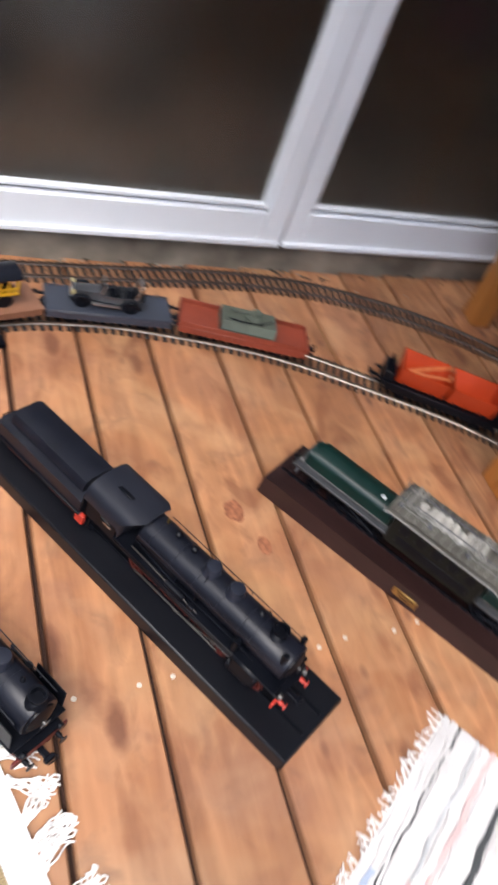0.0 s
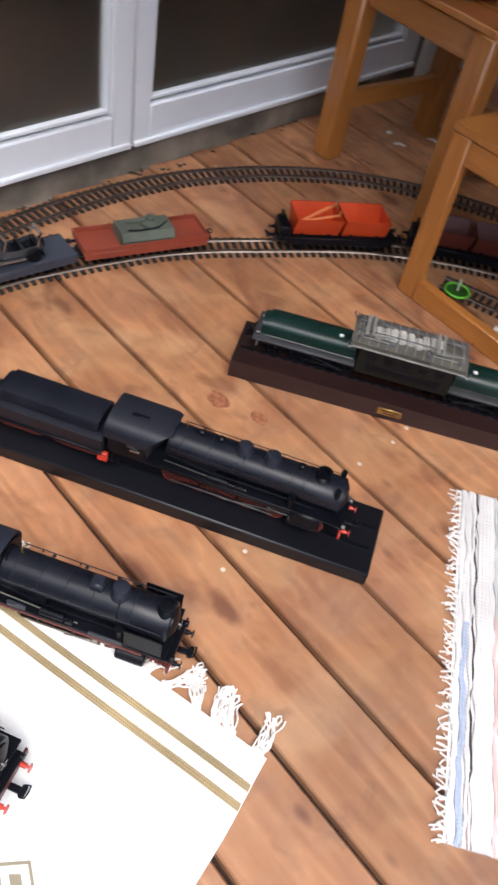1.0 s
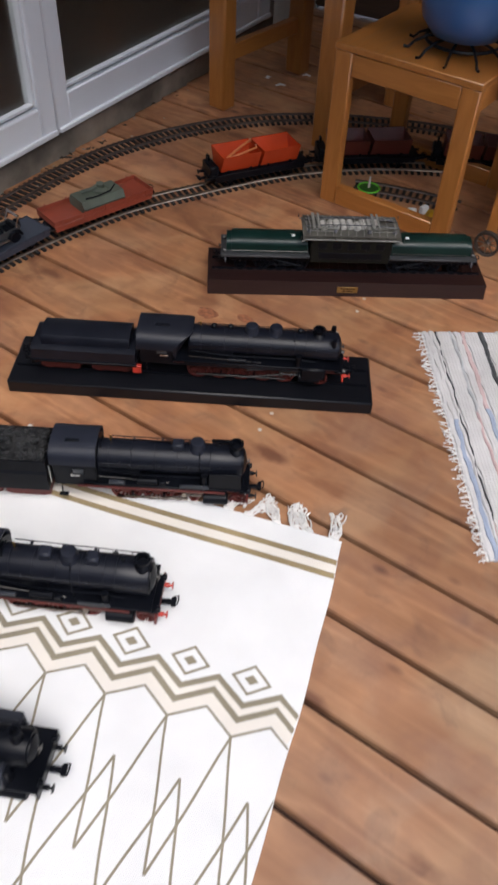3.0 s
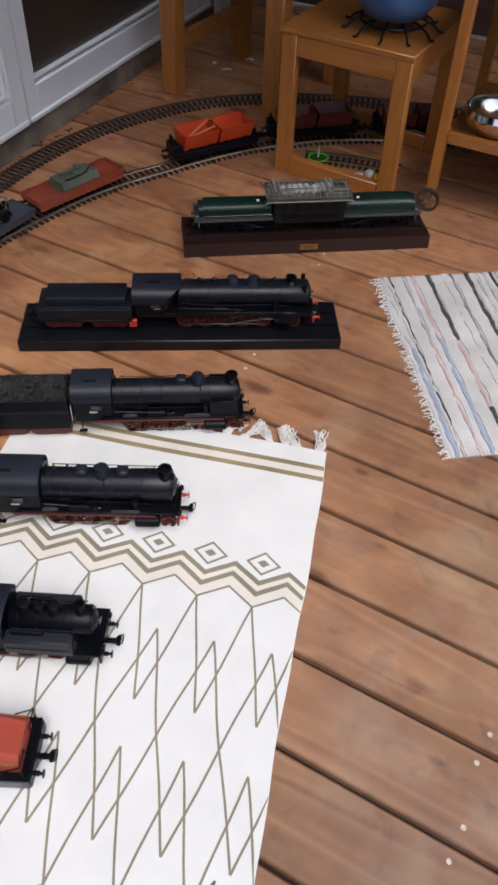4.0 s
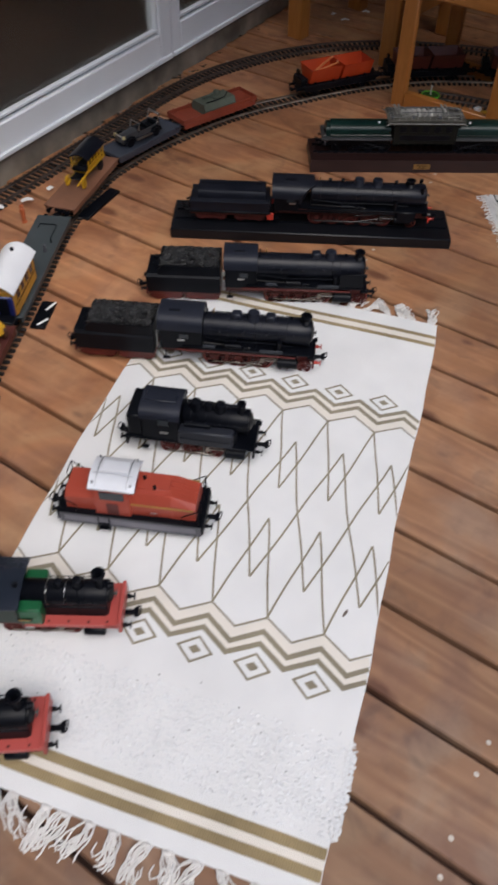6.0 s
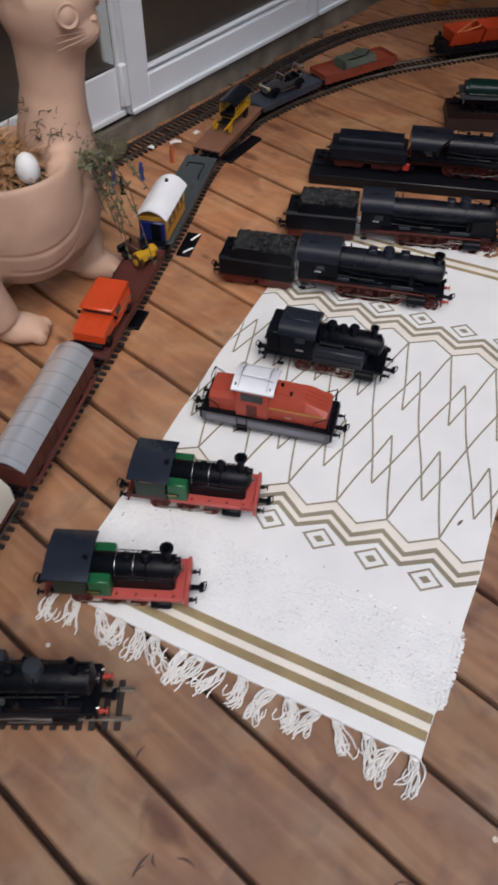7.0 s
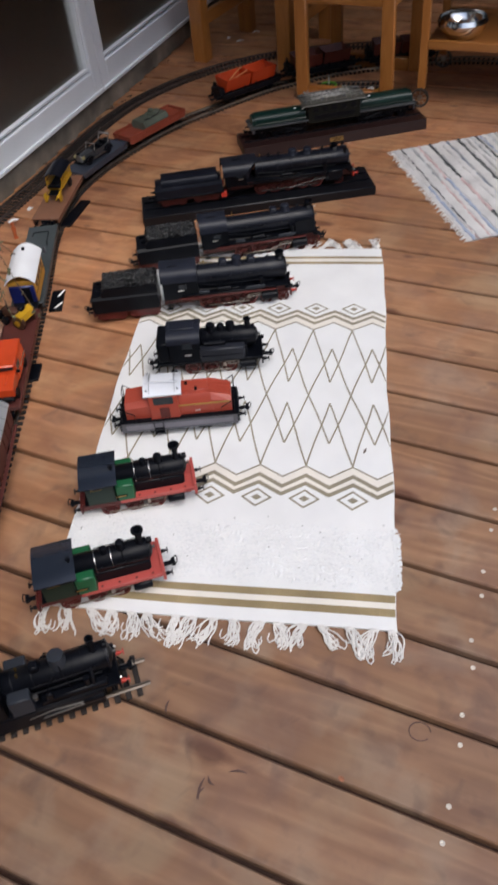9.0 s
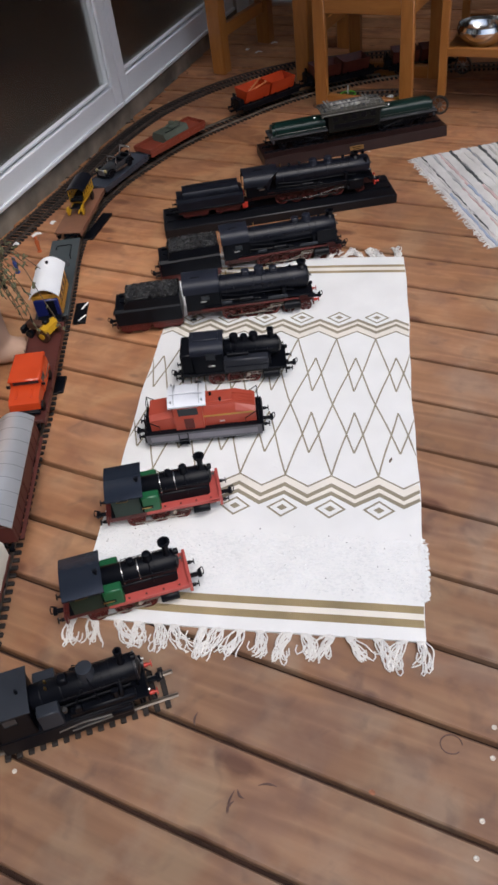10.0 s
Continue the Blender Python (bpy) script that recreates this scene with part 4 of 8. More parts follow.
def tender_engine(name, label, L, cfg):
    """Express or freight engine with a coal tender; x runs from the tender's buffers to the front ones."""
    th = thing(name, label, "model locomotive", "model engines in a row")
    f = lambda k: k * L
    W = 0.09
    wr = RED_SHADED if cfg.get("covered") else RED
    # tender
    t0, t1 = f(0.035), f(0.345)
    part("tender_frame", Mesh().box(((t0 + t1) / 2, 0, 0.03), (t1 - t0, 0.07, 0.012), 0.001), wr, th, "red frame darkened for the shadow beneath")
    if cfg.get("covered"):
        body = Mesh().along([(-W / 2, 0.04), (W / 2, 0.04), (W / 2, 0.072), (0.034, 0.078), (-0.034, 0.078), (-W / 2, 0.072)], t0, t1)
        part("tender_body", body, BLACK_SATIN, th, "matt black tender")
        part("tender_top", Mesh().along([(-0.033, 0.077), (0.033, 0.077), (0.033, 0.092), (0.028, 0.1), (0.014, 0.104), (-0.014, 0.104), (-0.028, 0.1), (-0.033, 0.092)], t0 + 0.02, t1 - 0.012), BLACK_SATIN, th, "humped closed coal cover")
        part("tender_sill", Mesh().box(((t0 + t1) / 2, 0, 0.041), (t1 - t0 + 0.004, W + 0.006, 0.006), 0.001), BLACK, th)
    else:
        body = Mesh().along([(-W / 2, 0.038), (W / 2, 0.038), (W / 2, 0.078), (W / 2 - 0.006, 0.085), (-W / 2 + 0.006, 0.085), (-W / 2, 0.078)], t0, t1)
        part("tender_body", body, BLACK, th)
        b0, hb = t0 + (t1 - t0) * 0.15, W * 0.455
        bunker = Mesh()
        for side in (-1, 1):
            bunker.prism([(b0, 0.084), (t1, 0.084), (t1, 0.108), (b0 + 0.012, 0.108), (b0, 0.095)], side * hb - 0.0015, side * hb + 0.0015)
        bunker.box((t1 - 0.0015, 0, 0.095), (0.003, 2 * hb, 0.024)).box((b0 + 0.0015, 0, 0.09), (0.003, 2 * hb, 0.012))
        part("coal_bunker", bunker, BLACK, th)
        coal_heap(th, b0 + 0.004, t1 - 0.002, 2 * hb - 0.002, 0.107, 0.016)
        part("filler_lid", Mesh().lathe([(0.011, 0), (0.012, 0.002), (0.011, 0.005), (0.004, 0.006)], (t0 + (t1 - t0) * 0.13, 0, 0.085), n=16), BLACK, th)
        part("tool_box", Mesh().box((t0 + (t1 - t0) * 0.13, 0.026, 0.088), (0.026, 0.012, 0.007), 0.001), BLACK, th)
    n_t = 4
    wheels(th, [t0 + (t1 - t0) * (i + 0.5) / n_t for i in range(n_t)], 0.0155, wr)
    for side in (-1, 1):
        for i in range(2):
            xx = t0 + (t1 - t0) * (0.25 + 0.5 * i)
            part("bogie", Mesh().prism([(xx - 0.042, 0.016), (xx - 0.03, 0.01), (xx + 0.03, 0.01), (xx + 0.042, 0.016), (xx + 0.035, 0.027), (xx - 0.035, 0.027)], side * 0.031 - 0.002, side * 0.031 + 0.002), wr, th)
    part("rear_beam", Mesh().box((t0 - 0.002, 0, 0.034), (0.004, W * 0.95, 0.014), 0.001), RED if not cfg.get("covered") else BLACK, th)
    buffers(th, t0 - 0.004, -1)
    coupler(th, t0 - 0.004, -1)
    ladder = Mesh()
    for y in (-0.032, -0.022):
        ladder.tube([(t0 - 0.003, y, 0.04), (t0 - 0.003, y, 0.08)], 0.0011, 5)
    for k in range(3):
        ladder.tube([(t0 - 0.003, -0.032, 0.048 + 0.011 * k), (t0 - 0.003, -0.022, 0.048 + 0.011 * k)], 0.001, 5)
    part("ladder", ladder, BLACK, th)
    # engine frame, running board
    e0, e1 = f(0.365), f(0.965)
    part("engine_frame", Mesh().box(((e0 + e1) / 2, 0, 0.036), (e1 - e0, 0.034, 0.022), 0.001), wr, th, "red frame darkened for the shadow beneath")
    part("running_board", Mesh().box(((e0 + e1) / 2 + f(0.04), 0, 0.062), (e1 - e0 - f(0.1), W * 0.98, 0.003), 0.0008), BLACK, th)
    for side in (-1, 1):
        part("edge_strip", Mesh().box(((e0 + e1) / 2, side * W * 0.47, 0.053), (e1 - e0 - f(0.14), 0.002, 0.005), 0.0005), BLACK if cfg.get("covered") else RED, th)
    zc, r = 0.094, cfg.get("r", 0.0285)
    c0, c1 = f(cfg["cab"][0]), f(cfg["cab"][1])
    CW2 = W if cfg.get("covered") else 0.08
    if cfg.get("covered"):
        cab(th, c0, f(0.458), CW2 - 0.004, 0.052, 0.104, BLACK, None, 0.022)
        drum_roof(th, f(0.352), f(0.515), f(0.056), CW2 + 0.004, 0.092, 0.134, FREIGHTROOF, BLACK_SATIN)
    else:
        cab(th, c0, c1, CW2, 0.052, 0.108, BLACK, None, 0.024)
        drum_roof(th, c0 - 0.004, c1, 0.0, CW2 + 0.005, 0.103, 0.1375, ROOF_SHEEN)
    cab_window(th, (c0 + c1) / 2 + (-0.004 if cfg.get("covered") else 0.006), CW2 / 2, 0.088, 0.02, 0.014)
    plates(th, (c0 + c1) / 2, CW2 / 2 + 0.001, 0.078)
    part("roof_vent", Mesh().box((f(0.425), -0.012, 0.136), (f(0.045), 0.008, 0.003), 0.001), BLACK, th)
    boiler(th, c1 - 0.002, f(0.945), r, zc, BLACK_SATIN, 0.22, 5)
    part("firebox", Mesh().along([(-0.03, 0.058), (0.03, 0.058), (r * 0.97, zc), (-r * 0.97, zc)], c1 - 0.002, c1 + f(0.13)), BLACK, th)
    for x in cfg["domes"]:
        dome(th, f(x), zc + r, 0.013, 0.0165, ROOF_SHEEN)
    for x in cfg.get("boxes", ()):
        dome(th, f(x), zc + r - 0.003, 0.011, 0.0145, ROOF_SHEEN, square=True)
    chimney(th, f(cfg.get("chimney", 0.925)), zc + r, 0.0105, 0.016)
    part("whistle", Mesh().cyl((c1 + 0.02, 0.008, zc + r - 0.001), (c1 + 0.02, 0.008, zc + r + 0.01), 0.0016, n=8), BRASS, th)
    part("bell", Mesh().lathe([(0.004, 0), (0.003, 0.004), (0.0005, 0.006)], (f(0.87), 0.004, zc + r + 0.001), n=10), BLACK, th)
    handrail(th, c1 + 0.01, f(0.93), r + 0.0045, zc + 0.012)
    for side in (-1, 1):
        pump = Mesh().cyl((f(0.83), side * 0.036, 0.064), (f(0.83), side * 0.036, 0.09), 0.006, n=12)
        part("air_pump" if side > 0 else "feed_pump", pump, BLACK, th)
        tank = Mesh().lathe([(0.004, 0), (0.006, 0.002), (0.006, 0.036), (0.004, 0.038)], (f(0.62), side * 0.038, 0.07), (f(0.62) + 1, side * 0.038, 0.07), 12)
        part("air_tank", tank, BLACK, th)
        pipe = Mesh().tube([(c1 + 0.004, side * (r + 0.002), 0.085), (f(0.62), side * (r + 0.0055), 0.08), (f(0.8), side * (r + 0.0055), 0.082), (f(0.88), side * (r + 0.003), 0.075)], 0.0015, 6)
        part("pipe", pipe, BLACK, th)
        part("step", Mesh().box((c0 + 0.012, side * 0.04, 0.026), (0.016, 0.008, 0.002)).box((c0 + 0.012, side * 0.043, 0.038), (0.002, 0.002, 0.026)), BLACK, th)
        part("cab_handrail", Mesh().tube([(c0 - 0.006, side * (CW2 / 2 + 0.001), 0.056), (c0 - 0.006, side * (CW2 / 2 + 0.001), 0.1)], 0.0012, 5), STEEL if not cfg.get("covered") else BLACK, th)
        part("sand_pipe", Mesh().tube([(f(cfg["domes"][0]) + 0.004, side * 0.012, zc + r + 0.002), (f(cfg["domes"][0]) + 0.006, side * (r + 0.003), zc + 0.004), (f(cfg["domes"][0]) + 0.01, side * (r + 0.005), 0.066)], 0.0011, 5), BLACK, th)
        part("reach_rod", Mesh().tube([(c1, side * (r + 0.006), 0.072), (f(0.72), side * (r + 0.008), 0.0665)], 0.0012, 5), DULLSTEEL, th)
        part("lubricator", Mesh().box((f(0.7), side * 0.039, 0.068), (0.012, 0.008, 0.009), 0.0015), BLACK, th)
        part("brake_gear", Mesh().box((f(0.66), side * 0.026, 0.012), (f(0.22), 0.003, 0.003)).box((f(0.6), side * 0.026, 0.018), (0.004, 0.004, 0.014)).box((f(0.7), side * 0.026, 0.018), (0.004, 0.004, 0.014)), BLACK, th)
        if not cfg.get("covered"):
            part("side_panel", Mesh().box((f(0.8), side * 0.0445, 0.0675), (f(0.09), 0.003, 0.009), 0.001), SLATE_LIT, th)
            part("valve_cover", Mesh().box((f(0.56), side * 0.0425, 0.068), (f(0.05), 0.006, 0.008), 0.0015), SLATE_LIT, th)
            for k in range(3):
                part("pipe_union", Mesh().cyl((f(0.6 + 0.09 * k), side * (r + 0.001), 0.104), (f(0.6 + 0.09 * k), side * (r + 0.004), 0.102), 0.0026, n=8), ROOF_SHEEN, th)
        part("lower_skirt", Mesh().box((f(0.66), side * 0.037, 0.0595), (f(0.34), 0.014, 0.004), 0.001), BLACK, th)
    if cfg.get("covered"):
        for side in (-1, 1):
            part("cylinder_block", Mesh().box((f(0.875), side * 0.037, 0.047), (0.05, 0.02, 0.034), 0.004), BLACK, th)
            part("feed_heater", Mesh().cyl((f(0.93), side * 0.022, 0.11), (f(0.93), side * 0.022, 0.13), 0.005, n=12), BLACK, th)
        for x in (0.575, 0.625, 0.83):
            part("valve", Mesh().lathe([(0.005, 0), (0.004, 0.006), (0.006, 0.008), (0.003, 0.011)], (f(x), 0.004, zc + r - 0.001), n=10), BLACK, th)
    turret_pipes = Mesh().tube([(c1 + 0.006, -0.012, zc + r), (c1 + 0.006, -0.012, zc + r + 0.006), (c1 + 0.006, 0.012, zc + r + 0.006), (c1 + 0.006, 0.012, zc + r)], 0.0013, 5)
    part("steam_manifold", turret_pipes, BLACK, th)
    if cfg.get("deflectors"):
        for side in (-1, 1):
            part("smoke_deflector", Mesh().box((f(0.895), side * 0.042, 0.084), (f(0.1), 0.002, 0.036), 0.0008), BLACK, th)
    dr = cfg.get("driver", 0.0255)
    xs = [f(x) for x in cfg["drivers"]]
    wheels(th, xs, dr, wr, spokes=12)
    wheels(th, [f(x) for x in cfg["pilot"]], 0.015, wr)
    cylinders(th, f(0.865), 0.036, 0.032, 0.0115, 0.044, BLACK)
    rods(th, xs, 0.031, dr, dr, f(0.865), 0.032, DULLSTEEL if cfg.get("covered") else None)
    part("buffer_beam", Mesh().box((e1, 0, 0.036), (0.004, W, 0.014), 0.001), cfg.get("beam", RED), th, "red buffer beam" if cfg.get("beam") else "")
    part("front_platform", Mesh().box((f(0.955), 0, 0.0475), (f(0.03), W * 0.8, 0.003), 0.001), BLACK, th)
    buffers(th, e1 + 0.002, 1, material=cfg.get("buffer", BLACK))
    coupler(th, e1 + 0.002, 1)
    for side in (-1, 1):
        part("headlamp", Mesh().lathe([(0.0045, 0), (0.005, 0.001), (0.005, 0.006), (0.0042, 0.007)], (f(0.963), side * 0.03, 0.05), (f(0.963) + 1, side * 0.03, 0.05), 12), DULLSTEEL if cfg.get("covered") else BLACK, th)
    return th


def place_by(th, a, b, z=0.0, x0=0.0):
    """Lay a thing's x axis from a towards b."""
    d = math.atan2(b[1] - a[1], b[0] - a[0])
    th.matrix_world = Matrix.Translation((a[0], a[1], z)) @ Matrix.Rotation(d, 4, "Z") @ Matrix.Translation((-x0, 0, 0))


far_engine = tender_engine("tender_locomotive", "black model steam locomotive with heaped coal tender, on bare deck", 0.565,
                           dict(cab=(0.365, 0.5), domes=(0.805,), boxes=(0.745,), drivers=(0.58, 0.68, 0.77), pilot=(0.87, 0.935), driver=0.027, deflectors=True))
place_by(far_engine, (-0.672, 0.862), (-0.12, 1.028), x0=0.006)
near_engine = tender_engine("tender_locomotive", "black model steam locomotive with coal tender across the white rug", 0.565,
                            dict(cab=(0.37, 0.535), domes=(0.725,), boxes=(0.66, 0.79), drivers=(0.58, 0.67, 0.76), pilot=(0.85, 0.93), driver=0.027, buffer=BRIGHTRED))
place_by(near_engine, (-0.733, 0.615), (-0.183, 0.742), z=0.004, x0=0.004)

# engine on its black display plinth
plinth = thing("display_plinth", "flat matt black display plinth carrying a model steam locomotive", "display base")
BL, BW, BH = 0.748, 0.15, 0.03
part("plinth_board", Mesh().box((BL / 2, BW / 2, BH / 2), (BL, BW, BH), 0.003), PLINTHBLACK, plinth)
for side in (-1, 1):
    part("rail", Mesh().box((BL / 2, BW / 2 + side * 0.0232, BH + 0.0025), (BL - 0.02, 0.003, 0.005)), BLACK, plinth)
place_by(plinth, (-0.707, 1.105), (0.012, 1.312))
freight = tender_engine("tender_locomotive", "matt black model locomotive with closed tender and red buffers", 0.675,
                        dict(cab=(0.36, 0.505), domes=(0.687, 0.758), chimney=0.885, boxes=(), drivers=(0.53, 0.595, 0.66, 0.725, 0.79), pilot=(0.9,), driver=0.022, covered=True, beam=BRIGHTRED, buffer=BRIGHTRED, r=0.0305))
for x in (0.36 * 0.675 - 0.008, ):
    for side in (-1, 1):
        part("cab_step", Mesh().box((x, side * 0.042, 0.03), (0.018, 0.008, 0.022), 0.001), BRIGHTRED, freight, "bright red cab steps")
freight.matrix_world = plinth.matrix_world @ Matrix.Translation((0.03, BW / 2 - 0.004, BH + 0.005)) @ Matrix.Diagonal((1, 1, 0.87, 1))


# ---- electric locomotive on its brown plinth ----
croc_base = thing("display_plinth", "dark brown wooden display plinth with a small brass plate", "display base")
CL, CW, CH = 0.672, 0.15, 0.036
part("plinth_board", Mesh().along([(0.0, 0.0), (CW, 0.0), (CW - 0.006, CH), (0.006, CH)], 0, CL), BASE_BROWN, croc_base)
plate = Mesh().box((0, 0, 0), (0.05, 0.0015, 0.015), 0.0005)
part("name_plate", plate, BRASS, croc_base, "small brass plate with unreadable engraving").matrix_basis = Matrix.Translation((CL * 0.5, 0.0015, CH * 0.5)) @ Matrix.Rotation(radians(-9), 4, "X")
for k, w in enumerate((0.034, 0.026)):
    part("engraving", Mesh().box((0, -0.001, 0.003 - 0.006 * k), (w, 0.0006, 0.002)), BLACK, croc_base).matrix_basis = Matrix.Translation((CL * 0.5, 0.0015, CH * 0.5)) @ Matrix.Rotation(radians(-9), 4, "X")
for side in (-1, 1):
    part("rail", Mesh().box((CL / 2, CW / 2 + side * 0.0232, CH + 0.003), (CL - 0.02, 0.003, 0.006)), BLACK, croc_base)
for i in range(28):
    part("sleeper", TIE_DARK, None, croc_base).location = (0.02 + (CL - 0.04) * i / 27, CW / 2, CH - 0.002)
place_by(croc_base, (-0.452, 1.58), (0.18, 1.81))


DARKFRAME = paint("dark_frame_grey", (0.045, 0.047, 0.05), 0.5, wear=0.25, scale=60)


GUTTER = paint("gutter_grey", (0.24, 0.235, 0.21), 0.5, wear=0.3, scale=120)
ROOFSAND = paint("roof_sand_grey", (0.1, 0.094, 0.078), 0.55, wear=0.35, scale=120)


def crocodile():
    th = thing("electric_locomotive", "dark green model electric locomotive with long low bonnets", "model locomotive", "model engines in a row")
    L = 0.62
    c = L / 2
    W = 0.092
    part("cab_body", Mesh().box((c, 0, 0.074), (0.19, W, 0.075), 0.003), BASE_GREEN, th)
    part("cab_roof", Mesh().along(arc_roof(W, 0.111, 0.008, over=0.004), c - 0.115, c + 0.115), ROOFSAND, th, "beige-grey cambered roof")
    for i in range(5):
        for side in (-1, 1):
            part("window", Mesh().box((c - 0.068 + 0.034 * i, side * (W / 2 + 0.0005), 0.09), (0.02, 0.0015, 0.02), 0.0005), BLACK, th)
    for side in (-1, 1):
        part("vent_grille", Mesh().box((c, side * (W / 2 + 0.0005), 0.06), (0.15, 0.0015, 0.018), 0.0004), BLACK, th)
    for end in (-1, 1):
        x0, x1 = c + end * 0.1, c + end * (L / 2 - 0.03)
        h = [(-0.031, 0.055), (0.031, 0.055)] + [(0.031 * math.cos(math.pi * k / 14), 0.074 + 0.024 * math.sin(math.pi * k / 14)) for k in range(15)]
        part("bonnet", Mesh().along(h, min(x0, x1), max(x0, x1)), DARKGREEN, th, "glossy dark green bonnet")
        part("bonnet_nose", Mesh().along([(-0.027, 0.055), (0.027, 0.055)] + [(0.027 * math.cos(math.pi * k / 14), 0.072 + 0.02 * math.sin(math.pi * k / 14)) for k in range(15)], min(x1, x1 + end * 0.012), max(x1, x1 + end * 0.012)), DARKGREEN, th)
        part("bogie_deck", Mesh().box(((x0 + x1) / 2 + end * 0.01, 0, 0.052), (abs(x1 - x0) + 0.03, W, 0.006), 0.001), DARKFRAME, th, "grey running board")
        part("bogie_frame", Mesh().box(((x0 + x1) / 2, 0, 0.034), (abs(x1 - x0) + 0.01, 0.05, 0.022), 0.002), BLACK, th)
        xs = [c + end * (0.115 + 0.045 * i) for i in range(3)]
        wheels(th, xs, 0.021, BLACK, spokes=10)
        wheels(th, [c + end * 0.258], 0.014, BLACK)
        for side in (-1, 1):
            part("coupling_rod", Mesh().box((xs[1], side * 0.03, 0.016), (0.1, 0.002, 0.004), 0.0006), BLACK, th)
            part("jackshaft_rod", Mesh().tube([(xs[0], side * 0.032, 0.016), (xs[1] + end * 0.02, side * 0.032, 0.034)], 0.002, 6), BLACK, th)
            part("bonnet_rail", Mesh().tube([(x0, side * 0.04, 0.066), (x1, side * 0.04, 0.066)], 0.001, 5), DULLSTEEL, th)
            part("headlamp", Mesh().lathe([(0.005, 0), (0.006, 0.002), (0.006, 0.008), (0.005, 0.009)], (x1 + end * 0.012, side * 0.028, 0.058), (x1 + end, side * 0.028, 0.058), 12), DULLSTEEL, th)
        part("bonnet_lamp", Mesh().box((c + end * 0.135, -0.012, 0.096), (0.008, 0.006, 0.006), 0.001), PAPER, th, "small white roof lamp")
        part("buffer_beam", Mesh().box((c + end * (L / 2 - 0.016), 0, 0.04), (0.004, W, 0.016), 0.001), FRAMEGREY, th)
        buffers(th, c + end * (L / 2 - 0.014), end)
        coupler(th, c + end * (L / 2 - 0.014), end)
        px = c + end * 0.07
        base = Mesh().tube([(px - 0.035, -0.028, 0.123), (px + 0.035, -0.028, 0.123), (px + 0.035, 0.028, 0.123), (px - 0.035, 0.028, 0.123), (px - 0.035, -0.028, 0.123)], 0.0013, 5)
        panto = part("pantograph", base, GUTTER, th, "folded grey pantograph")
        for side in (-1, 1):
            part("arm", Mesh().tube([(px - 0.035, side * 0.024, 0.124), (px + 0.036, side * 0.018, 0.130), (px - 0.02, side * 0.026, 0.135)], 0.0011, 5), GUTTER, panto)
        for off, w in ((-0.02, 0.007), (-0.008, 0.005)):
            part("contact_strip", Mesh().box((px + off, 0, 0.136), (w, 0.066, 0.002), 0.0006), GUTTER, panto)
        for side in (-1, 1):
            for xx in (px - 0.03, px + 0.03):
                part("insulator", Mesh().lathe([(0.004, 0), (0.0055, 0.002), (0.0035, 0.004), (0.005, 0.006), (0.003, 0.008)], (xx, side * 0.028, 0.119), n=10), FRAMEGREY, th)
    rnd = random.Random(6)
    for i in range(9):
        x, r = c - 0.066 + 0.0155 * i + rnd.uniform(-0.003, 0.003), rnd.uniform(0.0068, 0.01)
        y0, ln = rnd.uniform(-0.024, -0.012), rnd.uniform(0.024, 0.04)
        m = Mesh().lathe([(r * 0.6, 0), (r, 0.003), (r * 0.86, ln * 0.3), (r, ln * 0.5), (r * 0.86, ln * 0.7), (r, ln - 0.003), (r * 0.6, ln)], (x, y0, 0.1235), (x + rnd.uniform(-0.1, 0.1), 1, 0.1235), 12)
        part("roof_resistor", m, paint_pale, th, "pale lumpy roof equipment")
    for k in range(12):
        x = c - 0.1 + 0.018 * k
        part("cross_rod", Mesh().tube([(x, -0.045, 0.121), (x + 0.002, -0.018, 0.1325), (x, 0.018, 0.1325), (x, 0.045, 0.121)], 0.0009, 5), GUTTER, th)
    for side in (-1, 1):
        part("bus_bar", Mesh().tube([(c - 0.11, side * 0.014, 0.128), (c - 0.05, side * 0.017, 0.1345), (c + 0.05, side * 0.017, 0.1345), (c + 0.11, side * 0.014, 0.128)], 0.0012, 6), FRAMEGREY, th)
        for k in range(7):
            part("rail_post", Mesh().cyl((c - 0.12 + 0.04 * k, side * 0.05, 0.112), (c - 0.12 + 0.04 * k, side * 0.05, 0.1205), 0.0012, n=6), DULLSTEEL, th)
    for side in (-1, 1):
        part("roof_walkway", Mesh().box((c, side * 0.043, 0.1185), (0.224, 0.009, 0.002)), ROOFSAND, th)
        part("gutter", Mesh().tube([(c - 0.118, side * 0.0505, 0.106), (c - 0.108, side * 0.0505, 0.1115), (c + 0.108, side * 0.0505, 0.1115), (c + 0.118, side * 0.0505, 0.106)], 0.0016, 6), GUTTER, th, "pale gutter strip")
    return th


BASE_GREEN = paint("dull_olive", (0.008, 0.0082, 0.006), 0.6, spec=0.18, wear=0.3, scale=50)
paint_pale = paint("roof_gear_grey", (0.5, 0.48, 0.43), 0.5, wear=0.3, scale=120)
croc = crocodile()
croc.matrix_world = croc_base.matrix_world @ Matrix.Translation((0.026, CW / 2, CH + 0.006)) @ Matrix.Diagonal((1, 1, 0.87, 1))


